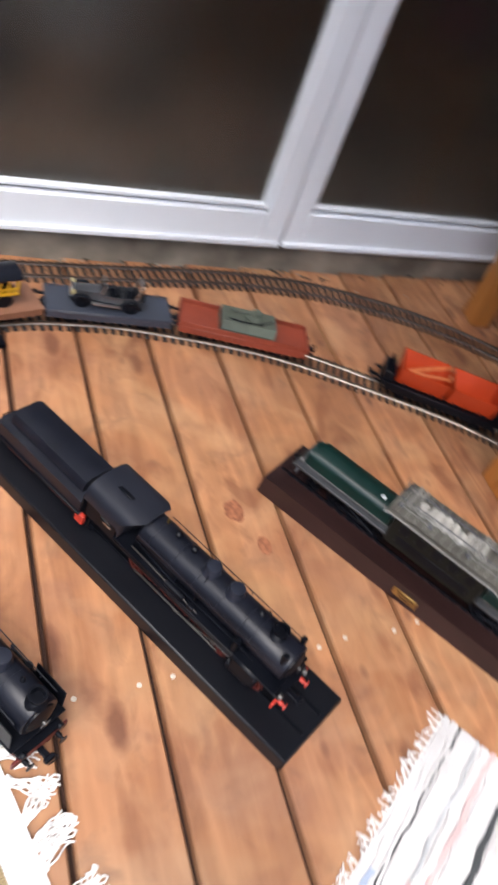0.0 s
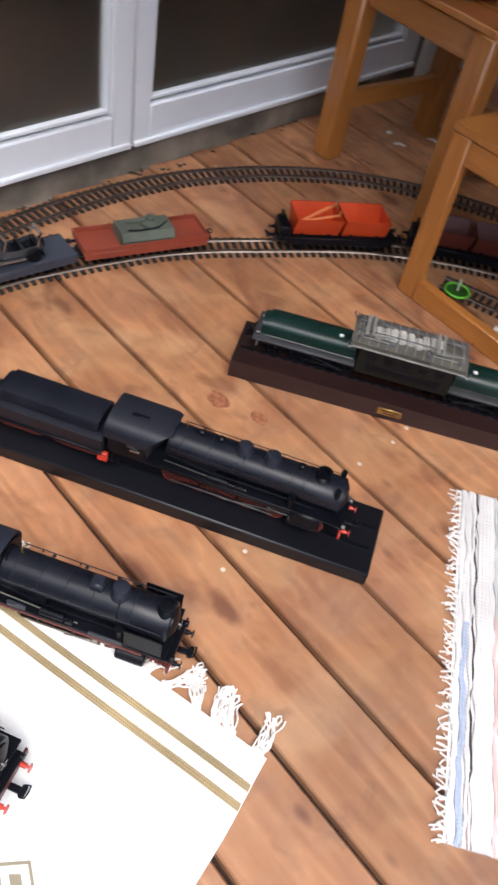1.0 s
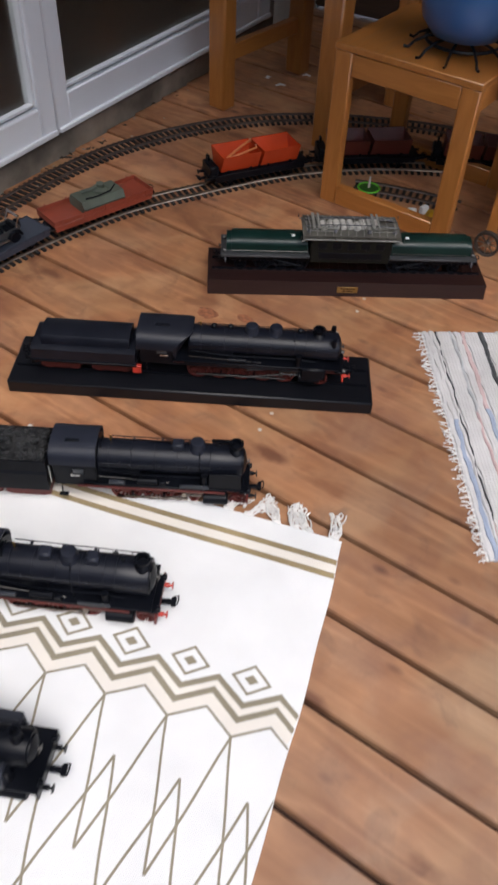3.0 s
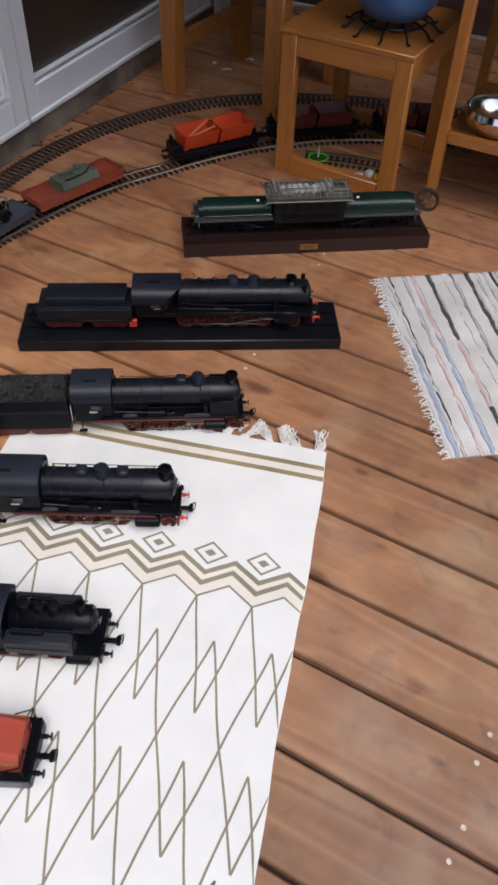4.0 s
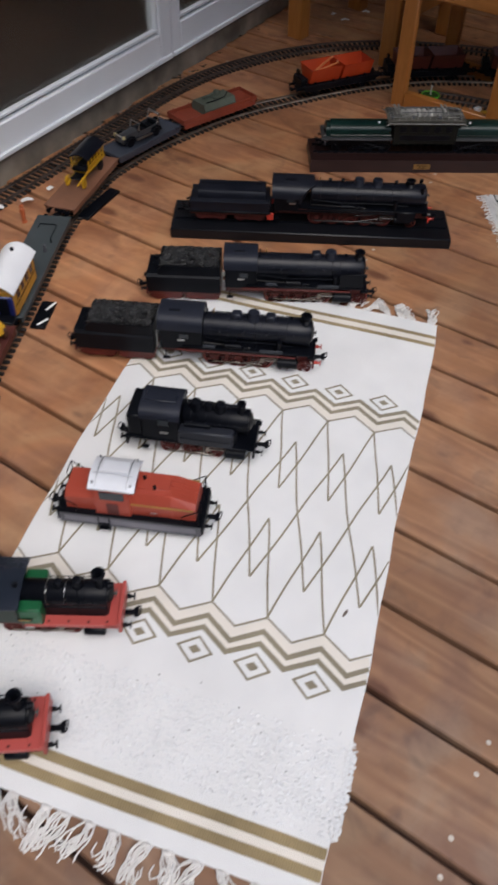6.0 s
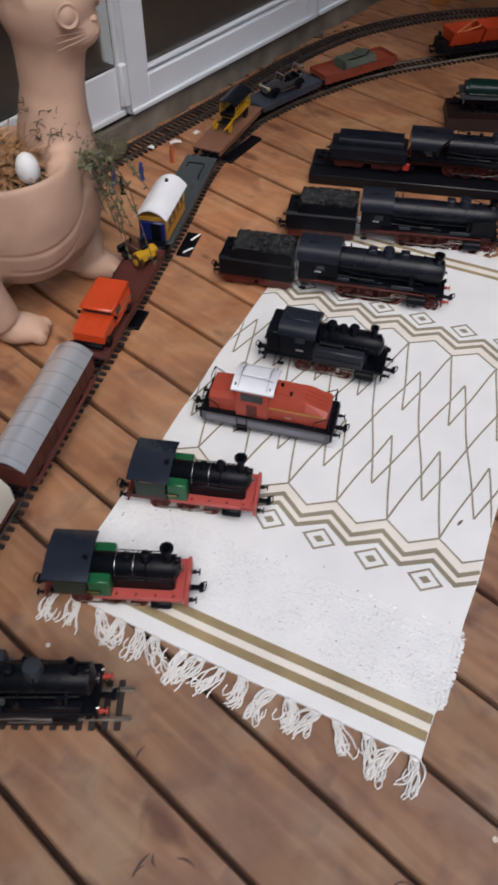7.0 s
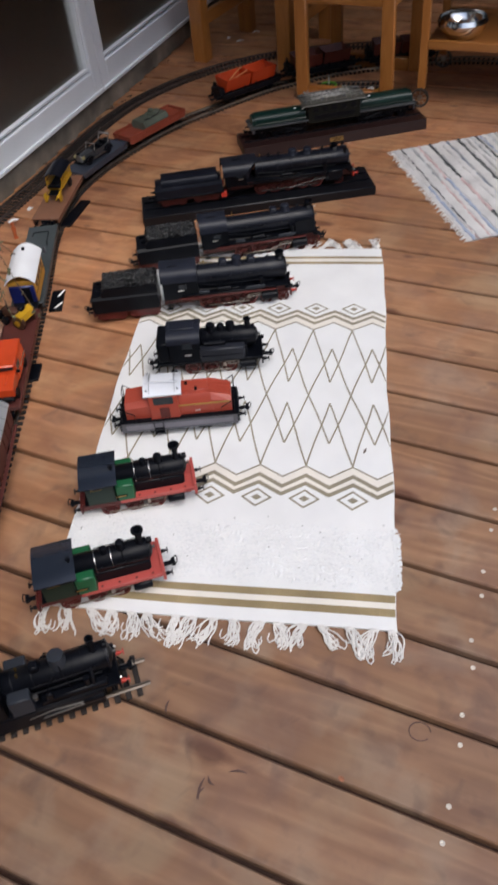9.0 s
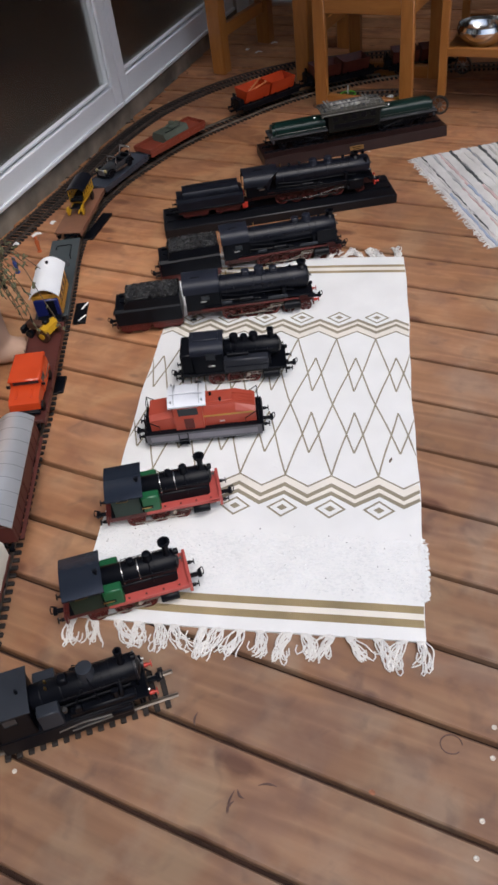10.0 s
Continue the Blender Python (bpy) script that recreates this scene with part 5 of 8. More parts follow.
# ---- small engines ----
def tank_engine():
    th = thing("tank_locomotive", "small black model tank locomotive standing on the white rug", "model locomotive", "model engines in a row")
    L, W = 0.3, 0.088
    part("engine_frame", Mesh().box((0.15, 0, 0.036), (0.25, 0.04, 0.02), 0.001), BLACK, th)
    part("running_board", Mesh().box((0.15, 0, 0.051), (0.256, W, 0.004), 0.001), BLACK, th)
    part("coal_bunker", Mesh().box((0.042, 0, 0.08), (0.03, W * 0.9, 0.056), 0.003), BLACK, th)
    cab(th, 0.056, 0.13, 0.082, 0.052, 0.108, BLACK, None, 0.02)
    drum_roof(th, 0.052, 0.132, 0.0, 0.083, 0.104, 0.129, ROOF_SHEEN)
    part("roof_vent", Mesh().box((0.09, 0, 0.1295), (0.062, 0.03, 0.004), 0.0015), ROOF_SHEEN, th)
    cab_window(th, 0.1, 0.041, 0.099, 0.022, 0.018)
    plates(th, 0.1, 0.042, 0.072)
    for side in (-1, 1):
        part("side_tank", Mesh().box((0.182, side * 0.0345, 0.069), (0.108, 0.024, 0.036), 0.003), TANK_LIT, th)
        part("air_tank", Mesh().cyl((0.14, side * 0.03, 0.092), (0.19, side * 0.03, 0.092), 0.005, n=12), BLACK, th)
        part("step", Mesh().box((0.06, side * 0.04, 0.026), (0.014, 0.008, 0.002)).box((0.06, side * 0.043, 0.038), (0.002, 0.002, 0.026)), BLACK, th)
    boiler(th, 0.133, 0.262, 0.0235, 0.089, BLACK, 0.3, 3)
    dome(th, 0.158, 0.111, 0.0108, 0.018)
    dome(th, 0.182, 0.111, 0.009, 0.014)
    dome(th, 0.205, 0.111, 0.0108, 0.018)
    chimney(th, 0.246, 0.111, 0.0075, 0.024)
    handrail(th, 0.138, 0.25, 0.028, 0.097)
    xs = [0.105, 0.15, 0.195]
    wheels(th, xs, 0.0185, RED, spokes=10)
    for side in (-1, 1):
        part("sand_pipe", Mesh().tube([(0.16, side * 0.01, 0.122), (0.161, side * 0.026, 0.1), (0.162, side * 0.028, 0.086)], 0.0011, 5), BLACK, th)
        part("pump", Mesh().cyl((0.236, side * 0.031, 0.055), (0.236, side * 0.031, 0.084), 0.0065, n=12), BLACK, th)
        part("skirt", Mesh().box((0.15, side * 0.036, 0.046), (0.2, 0.006, 0.006), 0.001), BLACK, th)
        part("tank_rib", Mesh().box((0.182, side * 0.047, 0.068), (0.1, 0.0012, 0.002)), BLACK_SATIN, th)
    cylinders(th, 0.24, 0.036, 0.031, 0.011, 0.04, BLACK)
    rods(th, xs, 0.03, 0.0185, 0.0185, 0.24, 0.03)
    for end, x in ((-1, 0.024), (1, 0.276)):
        part("buffer_beam", Mesh().box((x, 0, 0.04), (0.004, W, 0.02), 0.001), BLACK, th)
        buffers(th, x + end * 0.002, end)
        coupler(th, x + end * 0.002, end)
        for side in (-1, 1):
            part("headlamp", Mesh().lathe([(0.004, 0), (0.005, 0.001), (0.005, 0.006), (0.004, 0.007)], (x, side * 0.03, 0.056), (x + end, side * 0.03, 0.056), 12), BLACK, th)
    return th


tank = tank_engine()
place_by(tank, (-0.513, 0.393), (-0.213, 0.448), z=0.004)


YELLOWDULL = paint("dull_yellow", (0.42, 0.24, 0.05), 0.5)
DIESELRED = paint("diesel_red", (0.35, 0.056, 0.032), 0.36, wear=0.12, scale=40)
FRAMEPALE = paint("pale_skirt", (0.16, 0.155, 0.18), 0.5, wear=0.2)


def diesel():
    th = thing("diesel_locomotive", "orange-red model diesel shunter with white cab roof", "model locomotive", "model engines in a row")
    W = 0.09
    part("frame", Mesh().along([(-W / 2, 0.022), (W / 2, 0.022), (W / 2, 0.05), (-W / 2, 0.05)], 0.026, 0.286), FRAMEGREY, th, "grey frame skirt")
    part("running_board", Mesh().box((0.156, 0, 0.0515), (0.266, W + 0.004, 0.003), 0.001), BLACK, th)
    hood = lambda w, h: [(-w / 2, 0.053), (w / 2, 0.053), (w / 2, 0.053 + h * 0.72), (w * 0.36, 0.053 + h), (-w * 0.36, 0.053 + h), (-w / 2, 0.053 + h * 0.72)]
    def taper(x0, x1, h0, h1, w):
        a, b = hood(w, h0), hood(w * 0.97, h1)
        n = len(a)
        return Mesh().add([(x0, y, z) for y, z in a] + [(x1, y, z) for y, z in b], [tuple(range(n)), tuple(range(n, 2 * n))] + [(i, (i + 1) % n, n + (i + 1) % n, n + i) for i in range(n)])
    part("long_hood", taper(0.158, 0.232, 0.05, 0.05, 0.07), DIESELRED, th)
    part("hood_nose", taper(0.232, 0.276, 0.05, 0.036, 0.07), DIESELRED, th)
    part("hood_top", Mesh().box((0.196, 0, 0.1035), (0.06, 0.03, 0.003), 0.001), DIESELRED, th)
    for k in (-1, 0, 1):
        part("hood_rib", Mesh().add([(0.226, k * 0.011 - 0.002, 0.1035), (0.226, k * 0.011 + 0.002, 0.1035), (0.272, k * 0.011 + 0.002, 0.0915), (0.272, k * 0.011 - 0.002, 0.0915), (0.226, k * 0.011 - 0.002, 0.1055), (0.226, k * 0.011 + 0.002, 0.1055), (0.272, k * 0.011 + 0.002, 0.0925), (0.272, k * 0.011 - 0.002, 0.0925)], [(4, 5, 6, 7), (0, 4, 7, 3), (1, 2, 6, 5), (2, 3, 7, 6)]), DIESELRED, th)
    part("short_hood", taper(0.04, 0.096, 0.04, 0.046, 0.07), DIESELRED, th)
    for side in (-1, 1):
        part("waist_stripe", Mesh().box((0.216, side * 0.0353, 0.081), (0.112, 0.0008, 0.004)), YELLOWDULL, th, "dull yellow stripe")
        part("skirt_line", Mesh().box((0.156, side * 0.0455, 0.036), (0.24, 0.0008, 0.014)), FRAMEPALE, th, "pale grey skirt panel")
    part("cab_body", Mesh().along([(-W / 2 + 0.004, 0.053), (W / 2 - 0.004, 0.053), (W / 2 - 0.004, 0.088), (W / 2 - 0.009, 0.117), (-W / 2 + 0.009, 0.117), (-W / 2 + 0.004, 0.088)], 0.096, 0.16), DIESELRED, th)
    for side in (-1, 1):
        part("cab_window", Mesh().box((0.128, side * (W / 2 - 0.0055), 0.102), (0.044, 0.0015, 0.02), 0.0005), GLOSSPANE, th)
        part("door_line", Mesh().box((0.128, side * (W / 2 - 0.0035), 0.07), (0.022, 0.001, 0.03), 0.0003), RED, th)
        part("steps", Mesh().box((0.11, side * 0.046, 0.03), (0.02, 0.008, 0.002)).box((0.11, side * 0.046, 0.018), (0.02, 0.008, 0.002)).box((0.1, side * 0.049, 0.032), (0.002, 0.002, 0.036)).box((0.12, side * 0.049, 0.032), (0.002, 0.002, 0.036)), BLACK, th)
        for end, x in ((-1, 0.03), (1, 0.282)):
            m = Mesh().tube([(x, side * 0.042, 0.053), (x, side * 0.042, 0.09), (x, side * 0.016, 0.09), (x, side * 0.016, 0.053)], 0.0011, 5)
            m.tube([(x, side * 0.042, 0.072), (x, side * 0.016, 0.072)], 0.001, 5)
            m.tube([(x, side * 0.042, 0.09), (x - end * 0.03, side * 0.042, 0.07), (x - end * 0.03, side * 0.042, 0.053)], 0.0011, 5)
            part("guard_rail", m, BLACK, th)
        part("spring_gear", Mesh().box((0.1, side * 0.034, 0.016), (0.03, 0.006, 0.012), 0.001).box((0.21, side * 0.034, 0.016), (0.03, 0.006, 0.012), 0.001), BLACK, th)
        part("hood_door", Mesh().box((0.2, side * 0.0353, 0.068), (0.07, 0.001, 0.02), 0.0003), DIESELRED, th)
    part("cab_roof", Mesh().along(arc_roof(0.076, 0.118, 0.012, over=0.0, t=0.004), 0.086, 0.17), WHITE_ROOF, th, "white cambered cab roof")
    part("roof_hatch", Mesh().box((0.128, 0.006, 0.131), (0.05, 0.026, 0.003), 0.001), WHITE_ROOF, th)
    for x in (0.1, 0.156):
        part("roof_seam", Mesh().tube([(x, -0.036 + 0.072 * k / 10, 0.1228 + 0.012 * (1 - (1 - 0.2 * k) ** 2)) for k in range(11)], 0.0009, 5), SEAM, th)
    part("roof_pipe", Mesh().tube([(0.092, -0.012, 0.1335), (0.13, -0.012, 0.136), (0.164, -0.014, 0.1335)], 0.0014, 6), WHITE_ROOF, th)
    for x in (0.094, 0.162):
        for y in (-0.03, 0.03):
            part("lifting_eye", Mesh().cyl((x, y, 0.124), (x, y, 0.1295), 0.0017, n=8), SEAM, th)
    for side in (-1, 1):
        part("hood_rib", Mesh().tube([(0.172, side * 0.02, 0.1035), (0.22, side * 0.02, 0.1035)], 0.0012, 5), DIESELRED, th)
    for x in (0.178, 0.2):
        part("exhaust", Mesh().cyl((x, 0.008 if x < 0.19 else -0.012, 0.102), (x, 0.008 if x < 0.19 else -0.012, 0.111), 0.0032, n=10), BLACK, th)
    plates(th, 0.2, 0.0355, 0.063, 0.012, 0.004)
    wheels(th, [0.1, 0.155, 0.21], 0.0165, BLACK)
    for end, x in ((-1, 0.024), (1, 0.288)):
        part("buffer_beam", Mesh().box((x, 0, 0.038), (0.005, W, 0.022), 0.001), BLACK, th)
        buffers(th, x + end * 0.002, end)
        coupler(th, x + end * 0.002, end)
    return th


shunter = diesel()
place_by(shunter, (-0.553, 0.185), (-0.247, 0.246), z=0.004)


# glossy roof whose base is lightened and blued for the reflected sky
ROOFGLOSS_SKY = paint("glossy_roof_sky_tint", (0.016, 0.021, 0.032), 0.13, wear=0.2, scale=16, bump=0.35, spec=0.6)


# darker copy of the green, for the shade under the cab roof
GREEN_SHADED = paint("cab_green_shaded", (0.005, 0.02, 0.012), 0.4, wear=0.2, scale=40)


def works_engine():
    th = thing("works_locomotive", "green and black model engine with red frame and black cab roof", "model locomotive", "pair of green works engines")
    th["brass"] = 1
    W = 0.08
    part("frame", Mesh().box((0.142, 0, 0.034), (0.222, 0.05, 0.02), 0.001), RED, th)
    part("running_board", Mesh().box((0.15, 0, 0.049), (0.222, W - 0.008, 0.003), 0.001), BLACK, th)
    for side in (-1, 1):
        part("valance", Mesh().box((0.186, side * (W / 2 - 0.009), 0.0475), (0.15, 0.018, 0.009), 0.001), CORAL, th, "coral red side valance")
    part("front_step", Mesh().box((0.252, 0, 0.05), (0.024, W, 0.006), 0.001), CORAL, th)
    cab(th, 0.048, 0.104, W - 0.006, 0.05, 0.109, GREEN_SHADED, ROOFGLOSS_SKY, 0.009, roof_x=(-0.009, 0.01), over=0.012)
    part("roof_whistle", Mesh().lathe([(0.003, 0), (0.003, 0.006), (0.005, 0.007), (0.004, 0.01)], (0.105, -0.012, 0.118), n=10), BLACK, th)
    cab_window(th, 0.07, W / 2 - 0.003, 0.1, 0.022, 0.018)
    for side in (-1, 1):
        part("side_tank", Mesh().box((0.125, side * 0.0295, 0.071), (0.036, 0.021, 0.042), 0.0025), GREEN, th)
        part("name_plate", Mesh().box((0.115, side * 0.0412, 0.066), (0.026, 0.001, 0.007), 0.0003), BLACK, th, "black plate with unreadable marks")
        part("plate_mark", Mesh().box((0.115, side * 0.0419, 0.066), (0.02, 0.0006, 0.003)), BRASS, th)
    part("boiler_saddle", Mesh().box((0.17, 0, 0.062), (0.15, 0.043, 0.026), 0.002), BLACK, th)
    boiler(th, 0.1, 0.246, 0.0215, 0.086, BLACK, 0.26, 0)
    for x in (0.148, 0.178, 0.21):
        part("boiler_band", Mesh().lathe([(0.0214, 0), (0.0221, 0.0004), (0.0221, 0.0014), (0.0214, 0.0018)], (x, 0, 0.086), (x + 1, 0, 0.086), 28), STEEL, th, "polished steel band")
    dome(th, 0.168, 0.106, 0.0072, 0.012)
    dome(th, 0.199, 0.106, 0.0085, 0.018)
    chimney(th, 0.235, 0.106, 0.006, 0.037, flare=True)
    handrail(th, 0.148, 0.235, 0.0255, 0.092, BLACK)
    for side in (-1, 1):
        part("sandbox_pipe", Mesh().tube([(0.199, side * 0.008, 0.112), (0.2, side * 0.0225, 0.094), (0.201, side * 0.027, 0.07)], 0.0011, 5), BLACK, th)
        for x in (0.15, 0.182, 0.214, 0.244):
            part("bolt", Mesh().cyl((x, side * 0.034, 0.0515), (x, side * 0.034, 0.054), 0.0021, n=8), RED, th)
    wheels(th, [0.085, 0.135, 0.18], 0.0175, RED, spokes=10)
    cylinders(th, 0.222, 0.034, 0.03, 0.01, 0.034, BLACK)
    rods(th, [0.085, 0.135, 0.18], 0.028, 0.0175, 0.0175, 0.222, 0.028)
    part("front_shield", Mesh().box((0.264, 0, 0.046), (0.006, W, 0.03), 0.001), CORAL, th, "coral red front shield")
    part("rear_beam", Mesh().box((0.03, 0, 0.038), (0.004, W - 0.008, 0.02), 0.001), RED, th)
    part("headlamp", Mesh().lathe([(0.0045, 0), (0.006, 0.001), (0.006, 0.008), (0.005, 0.009)], (0.247, 0, 0.108), (1, 0, 0.108), 14), BLACK, th)
    buffers(th, 0.266, 1)
    buffers(th, 0.028, -1)
    coupler(th, 0.266, 1)
    coupler(th, 0.028, -1)
    return th


green = works_engine()
place_by(green, (-0.578, -0.073), (-0.293, 0.02), z=0.004)
copy_thing(green, Matrix.Translation((-0.591, -0.31, 0.004)) @ Matrix.Rotation(radians(23), 4, "Z"))


def black_tank():
    th = thing("tank_locomotive", "black model tank engine on a short piece of track", "model locomotive", "model engines in a row")
    W = 0.08
    part("engine_frame", Mesh().box((0.14, 0, 0.036), (0.22, 0.05, 0.02), 0.001), BLACK, th)
    part("running_board", Mesh().box((0.14, 0, 0.048), (0.246, W, 0.004), 0.001), BLACK, th)
    cab(th, 0.022, 0.082, W, 0.05, 0.116, BLACK, SLATE_LIT, 0.004, roof_x=(-0.008, 0.004), over=0.003)
    part("roof_hatch", Mesh().box((0.036, -0.014, 0.1215), (0.01, 0.008, 0.004), 0.001), BLACK, th)
    part("roof_whistle", Mesh().cyl((0.07, -0.006, 0.121), (0.07, -0.006, 0.13), 0.0024, n=8), BLACK, th)
    cab_window(th, 0.05, W / 2, 0.1, 0.022, 0.018)
    for side in (-1, 1):
        part("side_tank", Mesh().box((0.107, side * 0.031, 0.07), (0.036, 0.022, 0.042), 0.002), SLATE_LIT, th)
    boiler(th, 0.083, 0.256, 0.0225, 0.084, BLACK, 0.24, 4)
    dome(th, 0.14, 0.102, 0.009, 0.015, square=True)
    part("steam_dome", Mesh().lathe([(0.0165, -0.006), (0.0138, 0.002), (0.0138, 0.017), (0.0132, 0.0185), (0.0001, 0.0195)], (0.178, 0, 0.105), n=22), SLATE_LIT, th, "flat-topped dome")
    chimney(th, 0.236, 0.105, 0.006, 0.034)
    handrail(th, 0.13, 0.232, 0.0245, 0.09, BLACK)
    part("air_pump", Mesh().cyl((0.214, -0.03, 0.054), (0.214, -0.03, 0.08), 0.0055, n=12), BLACK, th)
    for side in (-1, 1):
        part("frame_side", Mesh().box((0.125, side * 0.0385, 0.027), (0.215, 0.005, 0.036), 0.001), BLACK, th)
        part("splasher", Mesh().box((0.19, side * 0.03, 0.056), (0.11, 0.016, 0.014), 0.003), BLACK, th)
        part("valve_gear", Mesh().tube([(0.11, side * 0.041, 0.03), (0.15, side * 0.041, 0.036), (0.2, side * 0.041, 0.03)], 0.0016, 6).tube([(0.13, side * 0.042, 0.022), (0.2, side * 0.042, 0.026)], 0.0014, 6), STEEL, th, "bright steel valve gear")
        part("steam_pipe", Mesh().tube([(0.224, side * 0.018, 0.092), (0.224, side * 0.031, 0.078), (0.222, side * 0.034, 0.05)], 0.0035, 8), BLACK, th)
    wheels(th, [0.08, 0.125, 0.17], 0.0175, BLACK, spokes=10)
    wheels(th, [0.035], 0.0125, RED)
    cylinders(th, 0.215, 0.034, 0.03, 0.0105, 0.036, BLACK)
    rods(th, [0.08, 0.125, 0.17], 0.03, 0.0175, 0.0175, 0.215, 0.028)
    for end, x in ((-1, 0.016), (1, 0.262)):
        part("buffer_beam", Mesh().box((x, 0, 0.038), (0.004, W, 0.018), 0.001), BLACK, th)
        buffers(th, x + end * 0.002, end, material=BRIGHTRED if end > 0 else BLACK)
        coupler(th, x + end * 0.002, end)
    for side in (-1, 1):
        part("pipe", Mesh().tube([(0.085, side * 0.024, 0.078), (0.13, side * 0.026, 0.074), (0.2, side * 0.026, 0.076), (0.24, side * 0.022, 0.07)], 0.0014, 5), BLACK, th)
        part("tool_box", Mesh().box((0.16, side * 0.032, 0.055), (0.03, 0.012, 0.01), 0.0015), BLACK, th)
        part("safety_valve", Mesh().cyl((0.112, side * 0.006, 0.102), (0.112, side * 0.006, 0.112), 0.0022, n=8), BRASS, th)
        part("tank_cap", Mesh().cyl((0.131, side * 0.032, 0.07), (0.131, side * 0.032, 0.076), 0.0045, n=10), DULLSTEEL, th)
        part("front_step", Mesh().box((0.25, side * 0.034, 0.03), (0.008, 0.01, 0.002)).box((0.25, side * 0.038, 0.04), (0.002, 0.002, 0.02)), BLACK, th)
    for side in (-1, 1):
        part("front_pipe", Mesh().tube([(0.25, side * 0.016, 0.052), (0.253, side * 0.018, 0.07), (0.246, side * 0.02, 0.088), (0.23, side * 0.0225, 0.094)], 0.002, 6), BLACK, th)
        part("sand_pipe", Mesh().tube([(0.178, side * 0.012, 0.112), (0.182, side * 0.025, 0.092), (0.188, side * 0.03, 0.064)], 0.0013, 5), BLACK, th)
        part("injector", Mesh().box((0.152, side * 0.035, 0.07), (0.012, 0.008, 0.016), 0.002).tube([(0.152, side * 0.036, 0.078), (0.156, side * 0.03, 0.094), (0.166, side * 0.022, 0.1)], 0.0012, 5), BLACK, th)
        part("front_stud", Mesh().cyl((0.264, side * 0.03, 0.05), (0.268, side * 0.03, 0.05), 0.0022, n=8), STEEL, th)
        part("guard_iron", Mesh().tube([(0.264, side * 0.022, 0.03), (0.272, side * 0.022, 0.014), (0.272, side * 0.022, 0.006)], 0.0018, 5), BLACK, th)
    part("smokebox_rim", Mesh().lathe([(0.0225, 0), (0.0245, 0.001), (0.0245, 0.003), (0.0225, 0.004)], (0.2535, 0, 0.084), (1, 0, 0.084), 24), BLACK_SATIN, th)
    part("lamp", Mesh().lathe([(0.0045, 0), (0.0055, 0.001), (0.0055, 0.007), (0.0045, 0.008)], (0.252, 0, 0.11), (1, 0, 0.11), 12), BLACK, th)
    return th


G0_A, G0_B = (-0.604, -0.546), (-0.334, -0.4145)
small_black = black_tank()
place_by(small_black, G0_A, G0_B, z=RAILTOP, x0=0.005)
g0_dir = Vector((G0_B[0] - G0_A[0], G0_B[1] - G0_A[1])).normalized()
LINE_D = Line([(G0_A[0] + g0_dir.x * k, G0_A[1] + g0_dir.y * k) for k in (-0.04, 0.1, 0.2, 0.305)])
track(LINE_D, "short straight piece of model track under a black engine", 0.0, LINE_D.s[-1])


DRYLEAF = paint("dry_leaf", (0.16, 0.13, 0.11), 0.8)

# ---- white rug ----
RUG_SHEAR = 0.044
RU0, RU1, RV0, RV1 = -0.56, 0.0948, -0.297, 0.97
RUG_TOP = 0.0045


def rug_point(u, v, z):
    wob = 0.0025 * math.sin(9 * v + 1.3) + 0.0012 * math.sin(31 * v)
    lift = 0.0016 * (1 + math.sin(7 * u + 5 * v) * math.sin(11 * v - 3 * u))
    return (u - RUG_SHEAR * (v - RV0) + wob, v + 0.002 * math.sin(8 * u + 0.7), z + lift)


def rug_sheet(u0, u1, v0, v1, z0, z1, nu, nv):
    m = Mesh()
    vs = []
    for z in (z0, z1):
        for j in range(nv + 1):
            for i in range(nu + 1):
                vs.append(rug_point(u0 + (u1 - u0) * i / nu, v0 + (v1 - v0) * j / nv, z))
    k, o = nu + 1, (nu + 1) * (nv + 1)
    fs = []
    for j in range(nv):
        for i in range(nu):
            a = j * k + i
            fs.append((o + a, o + a + 1, o + a + k + 1, o + a + k))
            fs.append((a, a + k, a + k + 1, a + 1))
    for i in range(nu):
        fs += [(i, i + 1, o + i + 1, o + i), (nv * k + i, o + nv * k + i, o + nv * k + i + 1, nv * k + i + 1)]
    for j in range(nv):
        a, b = j * k, j * k + nu
        fs += [(a, o + a, o + a + k, a + k), (b, b + k, o + b + k, o + b)]
    return m.add(vs, fs)


rug = thing("rug", "white cotton rug with olive-brown zigzag pattern and knotted fringes", "rug")
part("rug_cloth", rug_sheet(RU0, RU1, RV0, RV1, 0.0003, RUG_TOP, 40, 80), RUGWHITE, rug)


